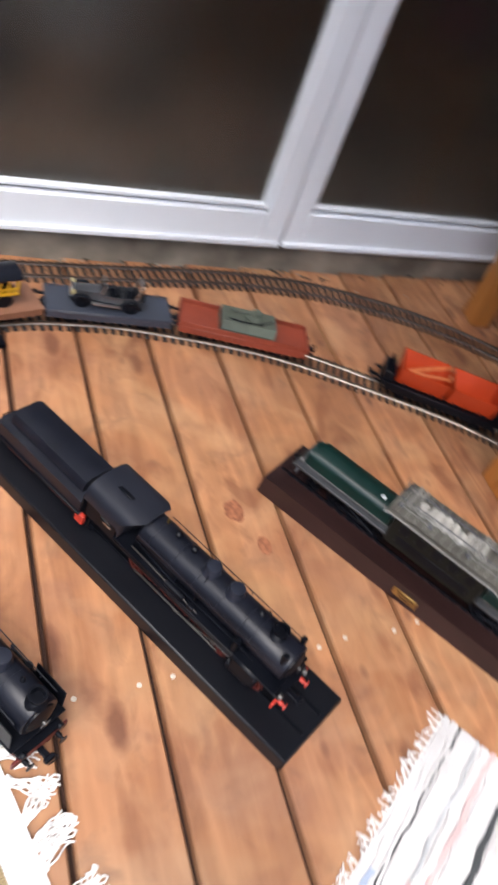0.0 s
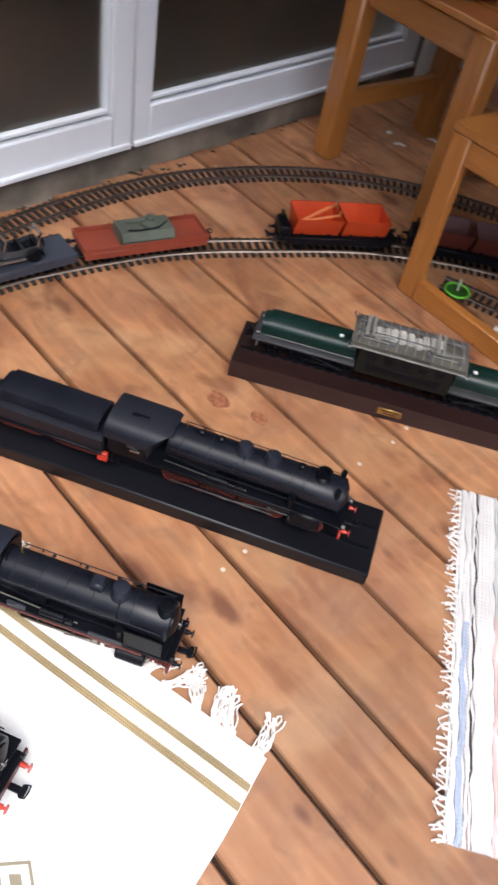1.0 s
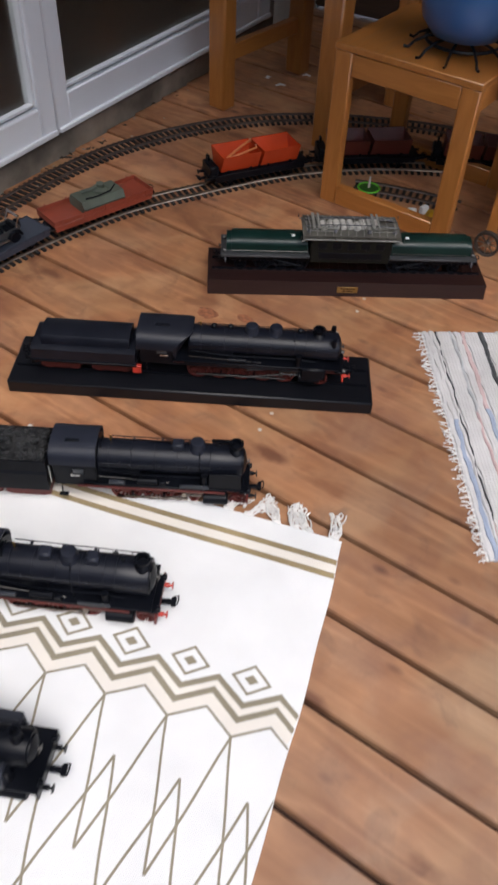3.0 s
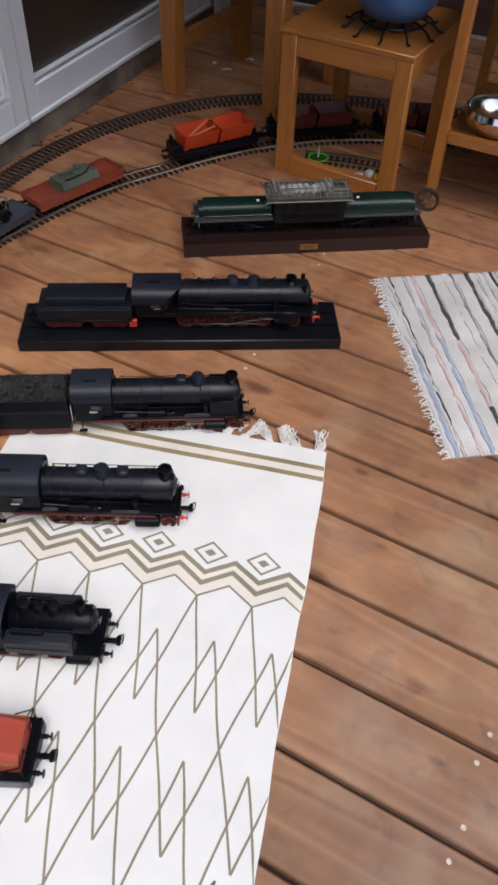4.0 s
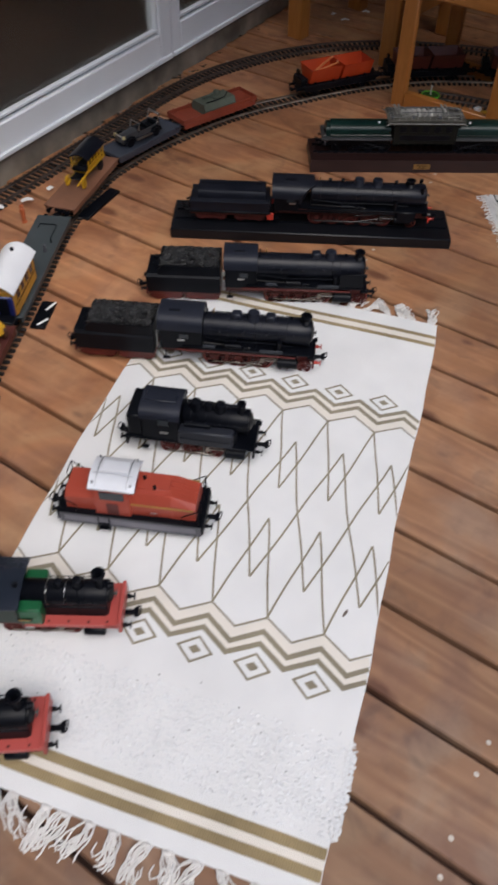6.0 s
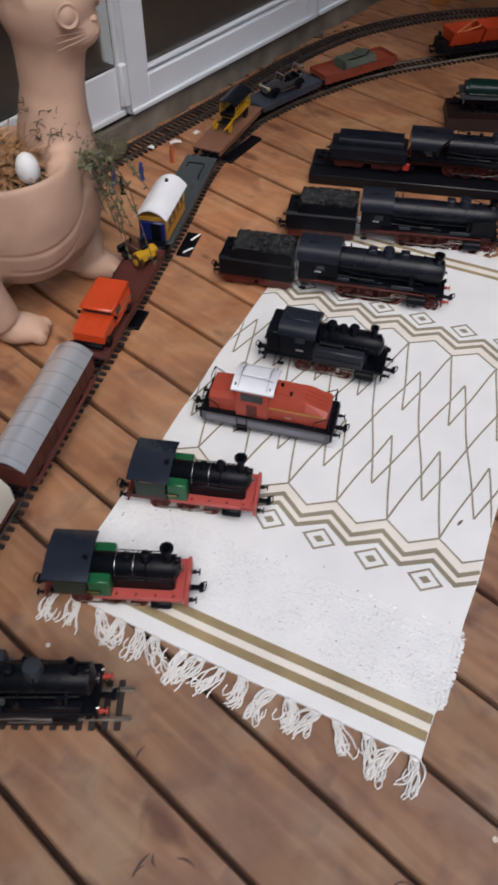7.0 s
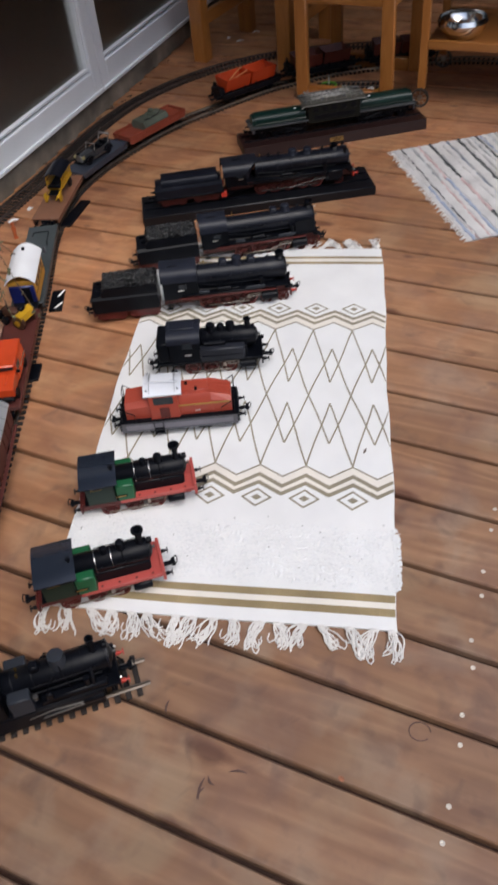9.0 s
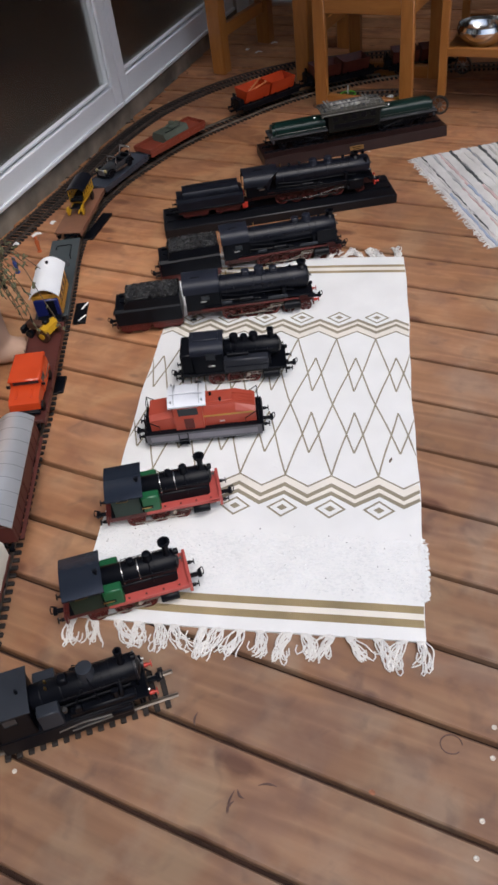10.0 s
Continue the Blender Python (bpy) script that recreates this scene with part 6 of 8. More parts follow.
def ribbon(m, pts, w, closed=False, up=0.0006):
    """A printed line of that width along points of the rug."""
    pts = [Vector((u, v)) for u, v in pts]
    n = len(pts)
    sides = []
    for i, p in enumerate(pts):
        a = pts[(i - 1) % n] if (closed or i > 0) else p
        b = pts[(i + 1) % n] if (closed or i < n - 1) else p
        d1, d2 = (p - a), (b - p)
        d1 = d1.normalized() if d1.length > 1e-6 else d2.normalized()
        d2 = d2.normalized() if d2.length > 1e-6 else d1
        t = (d1 + d2).normalized()
        nrm = Vector((-t.y, t.x))
        k = w / 2 / max(abs(nrm.dot(Vector((-d1.y, d1.x)))), 0.28)
        sides.append((p + nrm * k, p - nrm * k))
    vs, fs, ring = [], [], []
    for i in range(n if closed else n - 1):
        a, b = sides[i], sides[(i + 1) % n]
        steps = max(1, int((pts[(i + 1) % n] - pts[i]).length / 0.03))
        ring += [(a[0].lerp(b[0], s / steps), a[1].lerp(b[1], s / steps)) for s in range(steps)]
    if not closed:
        ring.append(sides[-1])
    k = len(ring)
    for l, q in ring:
        for c, z in ((l, RUG_TOP - 0.0005), (l, RUG_TOP + up), (q, RUG_TOP + up), (q, RUG_TOP - 0.0005)):
            vs.append(rug_point(min(max(c.x, RU0 + 0.0005), RU1 - 0.0005), c.y, z))
    for i in range(k if closed else k - 1):
        j = (i + 1) % k
        fs += [(4 * i + e, 4 * i + e + 1, 4 * j + e + 1, 4 * j + e) for e in range(3)]
    m.add(vs, fs)


P = 0.099
cols = range(-7, 3)


def apex(i, v):
    # pattern columns follow the cloth; undo the shear that rug_point adds at the near diamonds
    return (i * P + RUG_SHEAR * (0.0 - RV0) - 0.002, v)


def inside(u):
    return RU0 < u < RU1


for mirror in (False, True):
    V = (lambda v: 0.669 - v) if mirror else (lambda v: v - 0.001)
    pre = "far" if mirror else "near"
    for name, pk, vl, w in (("cream_band", 0.055, 0.0225, 0.02), ("cream_band", 0.0795, 0.047, 0.018), ("zigzag_band", 0.043, 0.0115, 0.0092), ("zigzag_band", 0.066, 0.033, 0.0092), ("zigzag_line", 0.093, 0.061, 0.0036)):
        m = Mesh()
        pts = []
        for i in cols:
            pts += [apex(i, V(pk)), apex(i + 0.5, V(vl))]
        cut = []
        for a, b in zip(pts[:-1], pts[1:]):
            if a[0] >= RU1 or b[0] <= RU0:
                continue
            f0 = max(0, (RU0 - a[0]) / (b[0] - a[0]))
            f1 = min(1, (RU1 - a[0]) / (b[0] - a[0]))
            if not cut:
                cut.append((a[0] + (b[0] - a[0]) * f0, a[1] + (b[1] - a[1]) * f0))
            cut.append((a[0] + (b[0] - a[0]) * f1, a[1] + (b[1] - a[1]) * f1))
        plain = name == "cream_band"
        ribbon(m, cut, w, up=0.0003 if plain else 0.0006)
        part(name, m, RUGCREAM if plain else RUGOLIVE, rug, "cream ground between the zigzags" if plain else "")
    for i in cols:
        u, v = apex(i, V(0.0))
        if not inside(u - 0.012):
            continue
        m = Mesh()
        ribbon(m, [(u + 0.0295, v), (u, v + 0.0235), (u - 0.0295, v), (u, v - 0.0235)], 0.004, True)
        part("woven_diamond", m, RUGOLIVE, rug)
        m = Mesh()
        ribbon(m, [(u - 0.0105, v), (u, v), (u + 0.0105, v)], 0.0002)
        vs = [rug_point(min(u + a, RU1 - 0.0005), v + b, RUG_TOP + 0.0006) for a, b in ((0.0115, 0), (0, 0.0085), (-0.0115, 0), (0, -0.0085))]
        part("diamond_core", Mesh().add(vs, [(0, 1, 2, 3)]), RUGOLIVE, rug)

# long crossing lines of the middle field, and the small rhombs on their crossings
VA, VB, VM = 0.0935, 0.575, 0.322
for va, vb in ((VA, 0.294), (VM, 0.16), (VM, 0.498), (VB, 0.37)):
    for i in range(-7, 3):
        for d in (-0.5, 0.5):
            (u0, v0), (u1, v1) = apex(i, va), apex(i + d, vb)
            f = sorted(((RU0 - u0) / (u1 - u0), (RU1 - u0) / (u1 - u0)))
            lo, hi = max(0.0, f[0]), min(1.0, f[1])
            if hi - lo > 0.03:
                m = Mesh()
                ribbon(m, [(u0 + (u1 - u0) * lo, v0 + (v1 - v0) * lo), (u0 + (u1 - u0) * hi, v0 + (v1 - v0) * hi)], 0.0036)
                part("woven_line", m, RUGOLIVE, rug)
for v0, v1 in ((-0.27, -0.254), (-0.241, -0.225), (0.889, 0.9), (0.917, 0.928)):
    m = Mesh()
    ribbon(m, [(RU0 + 0.001, (v0 + v1) / 2), (RU1 - 0.001, (v0 + v1) / 2)], v1 - v0)
    part("woven_stripe", m, RUGGOLD, rug, "golden olive woven stripe")
for v0, v1 in ((-0.2545, -0.2405), (0.8995, 0.9175)):
    m = Mesh()
    ribbon(m, [(RU0 + 0.001, (v0 + v1) / 2), (RU1 - 0.001, (v0 + v1) / 2)], v1 - v0, up=0.0003)
    part("cream_band", m, RUGCREAM, rug, "cream ground between the woven stripes")
# raised loops in the plain field beside the near stripes
rnd = random.Random(11)
m = Mesh()
for _ in range(3600):
    u, v = rnd.uniform(RU0 + 0.004, RU1 + 0.002), rnd.uniform(-0.207, -0.078) + 0.01 * math.sin(23 * rnd.random())
    if rnd.random() < 0.12:
        u = RU1 + rnd.uniform(-0.004, 0.008)
    p = rug_point(u, v, RUG_TOP)
    s = rnd.uniform(0.0012, 0.0034)
    m.box((0, 0, 0), (s * 2.4, s, s * 0.6), s * 0.2, m=Matrix.Translation(p) @ Matrix.Rotation(rnd.uniform(-0.5, 0.5), 4, "Z"))
tagged(part("shaggy_field", m, RUGFLUFF, rug, "raised shaggy cotton loops"), kind="stuff")


def tassel(u, v, out, rnd, length):
    """A loose bunch of curling cotton cords at the rug's end."""
    m = Mesh()
    x0, y0, z0 = rug_point(u, v, 0.004)
    lean = rnd.uniform(-0.6, 0.6)
    curl = rnd.choice((-1, 1)) * rnd.uniform(0.3, 1.3)
    for k in range(rnd.randint(10, 13)):
        a = lean + rnd.uniform(-0.22, 0.22)
        turn = curl + rnd.uniform(-0.7, 0.7)
        ln = length * rnd.uniform(0.7, 1.12)
        x, y = x0 + rnd.uniform(-0.009, 0.009), y0
        pts = []
        for i in range(9):
            t = i / 8
            pts.append((x, y, max(0.0022, z0 * (1 - t) + 0.006 * math.sin(math.pi * min(1, 1.3 * t)) * rnd.uniform(0.4, 1))))
            b = a + turn * t * t + 0.35 * math.sin(7 * t + k)
            x += math.sin(b) * ln / 8
            y += out * math.cos(b) * ln / 8
        if rnd.random() < 0.45:
            e, d = pts[-1], rnd.choice((-1, 1))
            pts += [(e[0] + 0.004 * d, e[1] + out * 0.003, 0.003), (e[0] + 0.008 * d, e[1] - out * 0.003, 0.0045), (e[0] + 0.006 * d, e[1] - out * 0.014, 0.005)]
        m.tube(pts, 0.0014, 5)
    m.ball((x0, y0 + out * 0.003, z0 + 0.0005), (0.0085, 0.0045, 0.0036), 8, 5)
    part("tassel", m, FRINGE, rug)


rnd = random.Random(3)
for i in range(17):
    tassel(RU0 + 0.012 + (RU1 - RU0 - 0.024) * i / 16 + rnd.uniform(-0.011, 0.011), RV0, -1, rnd, rnd.uniform(0.05, 0.072))
for i in range(17):
    tassel(RU0 + 0.012 + (RU1 - RU0 - 0.024) * i / 16 + rnd.uniform(-0.011, 0.011), RV1, 1, rnd, rnd.uniform(0.05, 0.066))
spot = Mesh().ball((0, 0, 0), (0.0028, 0.009, 0.0015), 8, 4)
m = Mesh()
for _ in range(60):
    u, v = RU0 + (RU1 - RU0) * rnd.random() ** 1.8, rnd.uniform(-0.2, -0.05)
    px, py, pz = rug_point(u, v, RUG_TOP + 0.0003)
    s = rnd.uniform(0.0005, 0.0015)
    m.box((px, py, pz), (s * 1.8, s, s * 0.5))
solid("dirt_crumb", m, SOIL, "tiny dark crumbs scattered on the white rug", "crumbs", kind="stuff")
solid("fallen_leaf", spot, DRYLEAF, "small dark dry leaf lying on the white rug", "leaf", m=Matrix.Translation((0.02, 0.143, 0.0085)) @ Matrix.Rotation(-0.3, 4, "Z"))

# ---- rag rug ----
rag = thing("rag_rug", "pale striped rag rug with a frayed end, lying on the deck", "rug")
RAG = Matrix.Translation((0.05, 1.618, 0)) @ Matrix.Rotation(radians(-69.3), 4, "Z")  # x along the frayed end, y over the length
rag.matrix_world = RAG
rnd = random.Random(8)
y, k = 0.012, 0
order = [0, 3, 0, 2, 0, 4, 0, 3, 0, 2, 0, 0, 3, 1, 0, 2, 0, 5, 0, 1, 0, 2, 0, 3, 0, 1, 0, 2, 0, 4, 0, 1]


def rag_stripe(y, w, k, x0, x1, colour):
    """One woven rag, from x0 to x1 across the rug."""
    n = max(2, int(34 * (x1 - x0) / 0.64))
    vs, fs = [], []
    for i in range(n + 1):
        x = x0 + (x1 - x0) * i / n
        wob = 0.002 * math.sin(40 * x + k * 2.1) + 0.0015 * math.sin(93 * x + k)
        hgt = 0.006 + 0.0018 * math.sin(150 * x + 3 * k) + rnd.uniform(-0.0006, 0.0006)
        vs += [(x, y + wob, 0.0006), (x, y + wob + 0.001, hgt * 0.8), (x, y + wob + w * 0.5, hgt), (x, y + wob + w - 0.001, hgt * 0.8), (x, y + wob + w, 0.0006)]
    for i in range(n):
        for j in range(4):
            a = i * 5 + j
            fs.append((a, a + 1, a + 6, a + 5))
    part("rag_stripe", Mesh().add(vs, fs), RAGS[colour], rag)


while y < 1.25:
    colour = order[k % len(order)]
    w = rnd.choice((0.006, 0.009, 0.013, 0.018, 0.026)) * (1.2 if colour == 0 else 0.42 if colour > 2 else 0.66)
    if colour == 0:
        rag_stripe(y, w, k, 0.0, 0.64, 0)
    else:
        cuts = sorted([0.0, rnd.uniform(0.1, 0.3), rnd.uniform(0.36, 0.58), 0.64])
        odd = rnd.randrange(3)
        for s in range(3):
            rag_stripe(y, w, k, cuts[s], cuts[s + 1], colour if s != odd else rnd.choice((0, 0, 1, 3, 4)))
    y += w
    k += 1
m = Mesh().box((0.32, 0.63, 0.0012), (0.636, 1.24, 0.002))
part("rag_backing", m, RAGS[0], rag)
for i in range(46):
    m = Mesh()
    x0 = 0.006 + 0.63 * i / 45
    for _ in range(3):
        a, ln = rnd.uniform(-0.9, 0.9), rnd.uniform(0.009, 0.026)
        m.tube([(x0, 0.014, 0.004), (x0 + math.sin(a) * ln * 0.5 + rnd.uniform(-0.003, 0.003), 0.012 - ln * 0.5, 0.005), (x0 + math.sin(a) * ln, 0.012 - ln * math.cos(a), 0.0025)], 0.0013, 4)
    part("fringe_cord", m, FRINGE, rag)


# ---- wagons on the inner track ----
def wagon_under(th, L):
    part("underframe", Mesh().box((0, 0, 0.03), (L, 0.03, 0.01), 0.001).box((0, 0.028, 0.031), (L, 0.004, 0.01), 0.0008).box((0, -0.028, 0.031), (L, 0.004, 0.01), 0.0008), BLACK, th)
    wheels(th, [-L * 0.3, L * 0.3], 0.0155, BLACK)
    for side in (-1, 1):
        for x in (-L * 0.3, L * 0.3):
            part("axle_box", Mesh().box((x, side * 0.03, 0.0165), (0.012, 0.006, 0.012), 0.001).prism([(x - 0.022, 0.026), (x, 0.02), (x + 0.022, 0.026), (x, 0.023)], side * 0.03 - 0.002, side * 0.03 + 0.002), BLACK, th)
    for end in (-1, 1):
        buffers(th, end * (L / 2), end, z=0.031, length=0.012)
        coupler(th, end * (L / 2), end, z=0.025)


def on_track(th, s, L):
    th.matrix_world = LINE_A.place(A0 + s - 0.035, RAILTOP, L * 0.3)


def flat_wagon(label, L, s, material, lip=0.008):
    th = thing("flat_wagon", label, "model wagon", "wagons on the model track")
    wagon_under(th, L)
    W = 0.09
    part("deck_board", Mesh().box((0, 0, 0.038), (L, W, 0.005), 0.001), material, th)
    for side in (-1, 1):
        part("solebar", Mesh().box((0, side * (W / 2 - 0.004), 0.029), (L - 0.006, 0.004, 0.0125), 0.0008), material, th)
    if lip:
        for side in (-1, 1):
            part("side_board", Mesh().box((0, side * (W / 2 - 0.001), 0.041 + lip / 2), (L, 0.002, lip), 0.0006), material, th)
            for i in range(5):
                part("stake", Mesh().box((-L * 0.42 + L * 0.21 * i, side * (W / 2 + 0.001), 0.04 + lip / 2), (0.004, 0.002, lip + 0.006)), material, th)
        for end in (-1, 1):
            part("end_board", Mesh().box((end * (L / 2 - 0.001), 0, 0.041 + lip / 2), (0.002, W - 0.004, lip), 0.0006), material, th)
    on_track(th, s, L)
    return th


def loaded(wagon, x, z=0.0405, turn=0.0):
    return wagon.matrix_world @ Matrix.Translation((x, 0, z)) @ Matrix.Rotation(turn, 4, "Z")


# covered wagon with the cream tarpaulin top
th = thing("covered_wagon", "model covered wagon with a cream tarpaulin top and brown underframe", "model wagon", "wagons on the model track")
wagon_under(th, 0.27)
part("wagon_floor", Mesh().box((0, 0, 0.04), (0.268, 0.084, 0.008), 0.001), MAROON, th)
m = Mesh()
sec = [(-0.041, 0.044), (-0.041, 0.085), (-0.033, 0.104), (-0.012, 0.111), (0.012, 0.111), (0.033, 0.104), (0.041, 0.085), (0.041, 0.044)]
rnd = random.Random(4)
vs, fs, nx = [], [], 14
for i in range(nx + 1):
    x = -0.13 + 0.26 * i / nx
    k = 0.985 + 0.012 * math.cos(i * math.pi) + rnd.uniform(-0.006, 0.006)
    e = 0.86 if i in (0, nx) else 1.0
    vs += [(x, yy * k * (1 if zz < 0.09 else e), 0.044 + (zz - 0.044) * k * (0.94 if i in (0, nx) else 1)) for yy, zz in sec]
kk = len(sec)
for i in range(nx):
    fs += [(i * kk + j, i * kk + j + 1, (i + 1) * kk + j + 1, (i + 1) * kk + j) for j in range(kk - 1)]
fs += [tuple(range(kk)), tuple(range(nx * kk, nx * kk + kk))]
part("tarpaulin", m.add(vs, fs), CREAM, th, "creased cream tarpaulin cover")
on_track(th, 0.43, 0.27)

# van with the silver barrel roof
th = thing("goods_van", "brown model goods van with a ribbed silver barrel roof", "model wagon", "wagons on the model track")
wagon_under(th, 0.325)
part("van_body", Mesh().box((0, 0, 0.0615), (0.322, 0.08, 0.047), 0.001), MAROON, th)
for side in (-1, 1):
    for i in range(11):
        part("body_rib", Mesh().box((-0.15 + 0.03 * i, side * 0.0405, 0.0615), (0.003, 0.002, 0.045)), MAROON, th)
    part("sliding_door", Mesh().box((0, side * 0.0415, 0.061), (0.06, 0.002, 0.042), 0.0006), MAROON, th)
    part("lower_step", Mesh().box((0, side * 0.045, 0.034), (0.3, 0.008, 0.002)), MAROON, th)
part("barrel_roof", Mesh().along(arc_roof(0.083, 0.085, 0.021, 14, 0.002), -0.165, 0.165), SILVER, th, "silver curved roof with seams")
for i in range(9):
    part("roof_seam", Mesh().along(arc_roof(0.0834, 0.0851, 0.021, 14, 0.0006), -0.15 + 0.0375 * i - 0.0006, -0.15 + 0.0375 * i + 0.0006), SEAM, th)
on_track(th, 0.757, 0.325)
th.matrix_world = th.matrix_world @ Matrix.Translation((0, -0.007, 0)) @ Matrix.Rotation(radians(1.5), 4, "Z")

# flat wagon with the red car and the tractor
w1 = flat_wagon("brown model flat wagon carrying a red toy truck and a tractor", 0.40, 1.155, MAROON, 0.004)


def toy_truck():
    th = thing("toy_truck", "bright orange-red toy truck standing on a flat wagon", "toy car")
    part("chassis", Mesh().box((0, 0, 0.012), (0.15, 0.05, 0.008), 0.001), BLACK, th)
    part("cab_body", Mesh().along([(-0.03, 0.016), (0.03, 0.016), (0.03, 0.045), (0.026, 0.056), (-0.026, 0.056), (-0.03, 0.045)], -0.018, 0.062), ORANGE, th)
    part("roof", Mesh().box((0.02, 0, 0.058), (0.096, 0.06, 0.006), 0.003), ORANGE, th, "flat orange roof with rounded edges")
    part("bonnet", Mesh().prism([(-0.072, 0.016), (-0.018, 0.016), (-0.018, 0.042), (-0.03, 0.042), (-0.062, 0.038), (-0.07, 0.032)], -0.028, 0.028), ORANGE, th)
    part("windscreen", Mesh().box((-0.0185, 0, 0.048), (0.002, 0.048, 0.011), 0.0004), GLOSSPANE, th)
    for k in (-1, 1):
        part("bonnet_ridge", Mesh().box((-0.043, k * 0.014, 0.0405), (0.036, 0.004, 0.003), 0.001), ORANGE, th)
    for side in (-1, 1):
        part("side_window", Mesh().box((0.0, side * 0.0296, 0.042), (0.024, 0.0014, 0.013), 0.0003), GLOSSPANE, th)
        part("mirror", Mesh().box((-0.022, side * 0.033, 0.042), (0.003, 0.007, 0.008), 0.001), BLACK, th)
        part("door_trim", Mesh().box((0.035, side * 0.0305, 0.03), (0.05, 0.001, 0.003)), STEEL, th)
        for x in (-0.055, 0.045):
            part("wheel", Mesh().cyl((x, side * 0.022, 0.011), (x, side * 0.031, 0.011), 0.011, n=14), BLACK, th)
    part("bumper", Mesh().box((-0.08, 0, 0.014), (0.004, 0.056, 0.007), 0.001), BLACK, th)
    return th


truck = toy_truck()
truck.matrix_world = loaded(w1, -0.092) @ Matrix.Diagonal((1.16, 1.28, 1.1, 1))


WHEELBROWN = paint("brown_tyre", (0.07, 0.025, 0.012), 0.6, wear=0.3)


def toy_tractor():
    th = thing("toy_tractor", "small yellow toy tractor with dark wheels on a flat wagon", "toy tractor")
    part("bonnet", Mesh().box((0.012, 0, 0.022), (0.034, 0.016, 0.014), 0.002), WHEELBROWN, th)
    part("mudguard", Mesh().prism([(-0.026, 0.016), (-0.004, 0.016), (-0.006, 0.027), (-0.015, 0.032), (-0.024, 0.027)], -0.02, 0.02), YELLOW, th)
    part("seat", Mesh().box((-0.014, 0, 0.035), (0.01, 0.014, 0.008), 0.002), BLACK, th)
    part("exhaust", Mesh().cyl((0.016, 0.003, 0.028), (0.016, 0.003, 0.042), 0.0014, n=8), BLACK, th)
    for side in (-1, 1):
        part("rear_wheel", Mesh().lathe([(0.006, 0), (0.0135, 0.001), (0.0145, 0.004), (0.0135, 0.007), (0.006, 0.008)], (-0.014, side * 0.013, 0.0145), (-0.014, side, 0.0145), 16), WHEELBROWN, th)
        part("wheel_hub", Mesh().cyl((-0.014, side * 0.02, 0.0145), (-0.014, side * 0.0222, 0.0145), 0.006, n=12), YELLOW, th)
        part("front_wheel", Mesh().cyl((0.022, side * 0.01, 0.008), (0.022, side * 0.016, 0.008), 0.008, n=14), BLACK, th)
    part("front_loader", Mesh().box((0.036, 0, 0.014), (0.008, 0.034, 0.014), 0.002), BLACK, th)
    return th


tractor = toy_tractor()
tractor.matrix_world = loaded(w1, 0.155, turn=radians(62)) @ Matrix.Translation((0, 0.006, 0)) @ Matrix.Scale(1.42, 4)

# grey flat wagon with the yellow coach body
w2 = flat_wagon("grey-green model flat wagon carrying a yellow coach body", 0.43, 1.605, GREYGREEN, 0.0)


def coach():
    th = thing("toy_coach", "yellow toy railway coach with white roof and a blue end", "toy coach")
    part("coach_body", Mesh().box((0, 0, 0.036), (0.15, 0.07, 0.064), 0.002), OCHRE, th)
    part("coach_roof", Mesh().along(arc_roof(0.074, 0.068, 0.024, 12, 0.003, 0.003), -0.086, 0.086), COACHROOF, th, "white curved roof")
    part("roof_vent", Mesh().cyl((0.05, 0, 0.09), (0.05, 0, 0.098), 0.004, n=10), BLACK, th)
    part("coach_end", Mesh().box((-0.079, 0, 0.03), (0.008, 0.066, 0.056), 0.003), BLUE, th, "dark blue end panel")
    part("balcony", Mesh().box((-0.096, 0, 0.006), (0.03, 0.066, 0.008), 0.002), BLACK, th)
    part("end_door", Mesh().box((-0.0835, -0.01, 0.03), (0.002, 0.024, 0.048), 0.0006), BLACK, th)
    for side in (-1, 1):
        for i in range(4):
            part("window", Mesh().box((-0.048 + 0.032 * i, side * 0.0352, 0.05), (0.018, 0.0012, 0.026), 0.0004), GLOSSPANE, th)
        part("waist_line", Mesh().box((0, side * 0.0353, 0.03), (0.148, 0.001, 0.002)), BLACK, th)
    return th


cch = coach()
cch.matrix_world = loaded(w2, -0.14) @ Matrix.Diagonal((1.0, 1.02, 1.02, 1))
m = Mesh().tube([(-0.03, -0.026, 0.0), (-0.03, -0.026, 0.012), (0.03, -0.026, 0.012), (0.034, -0.02, 0.012), (0.034, 0.02, 0.012), (0.034, 0.026, 0.0)], 0.0014, 6)
solid("bent_rail", m, BLACK, "bent black wire rail on the grey wagon", "wire rail", m=loaded(w2, 0.12))
for i, (x, y, mat, h) in enumerate(((0.03, 0.01, RED, 0.014), (0.05, -0.022, FRAMEGREY, 0.02), (0.045, 0.02, BLACK, 0.012))):
    m = Mesh().cyl((0, 0, 0), (0, 0, h * 0.6), 0.005, n=10).ball((0, 0, h * 0.75), 0.0048, 10, 6)
    solid("small_cask", m, mat, "tiny dark cask standing on the grey wagon", "toy cask", "casks on the grey wagon", m=loaded(w2, x) @ Matrix.Translation((0, y, 0)))

# brown flat wagon with the yellow cart
w3 = flat_wagon("plain brown model flat wagon with a toy cart on it", 0.30, 2.012, LOADBROWN, 0.0)


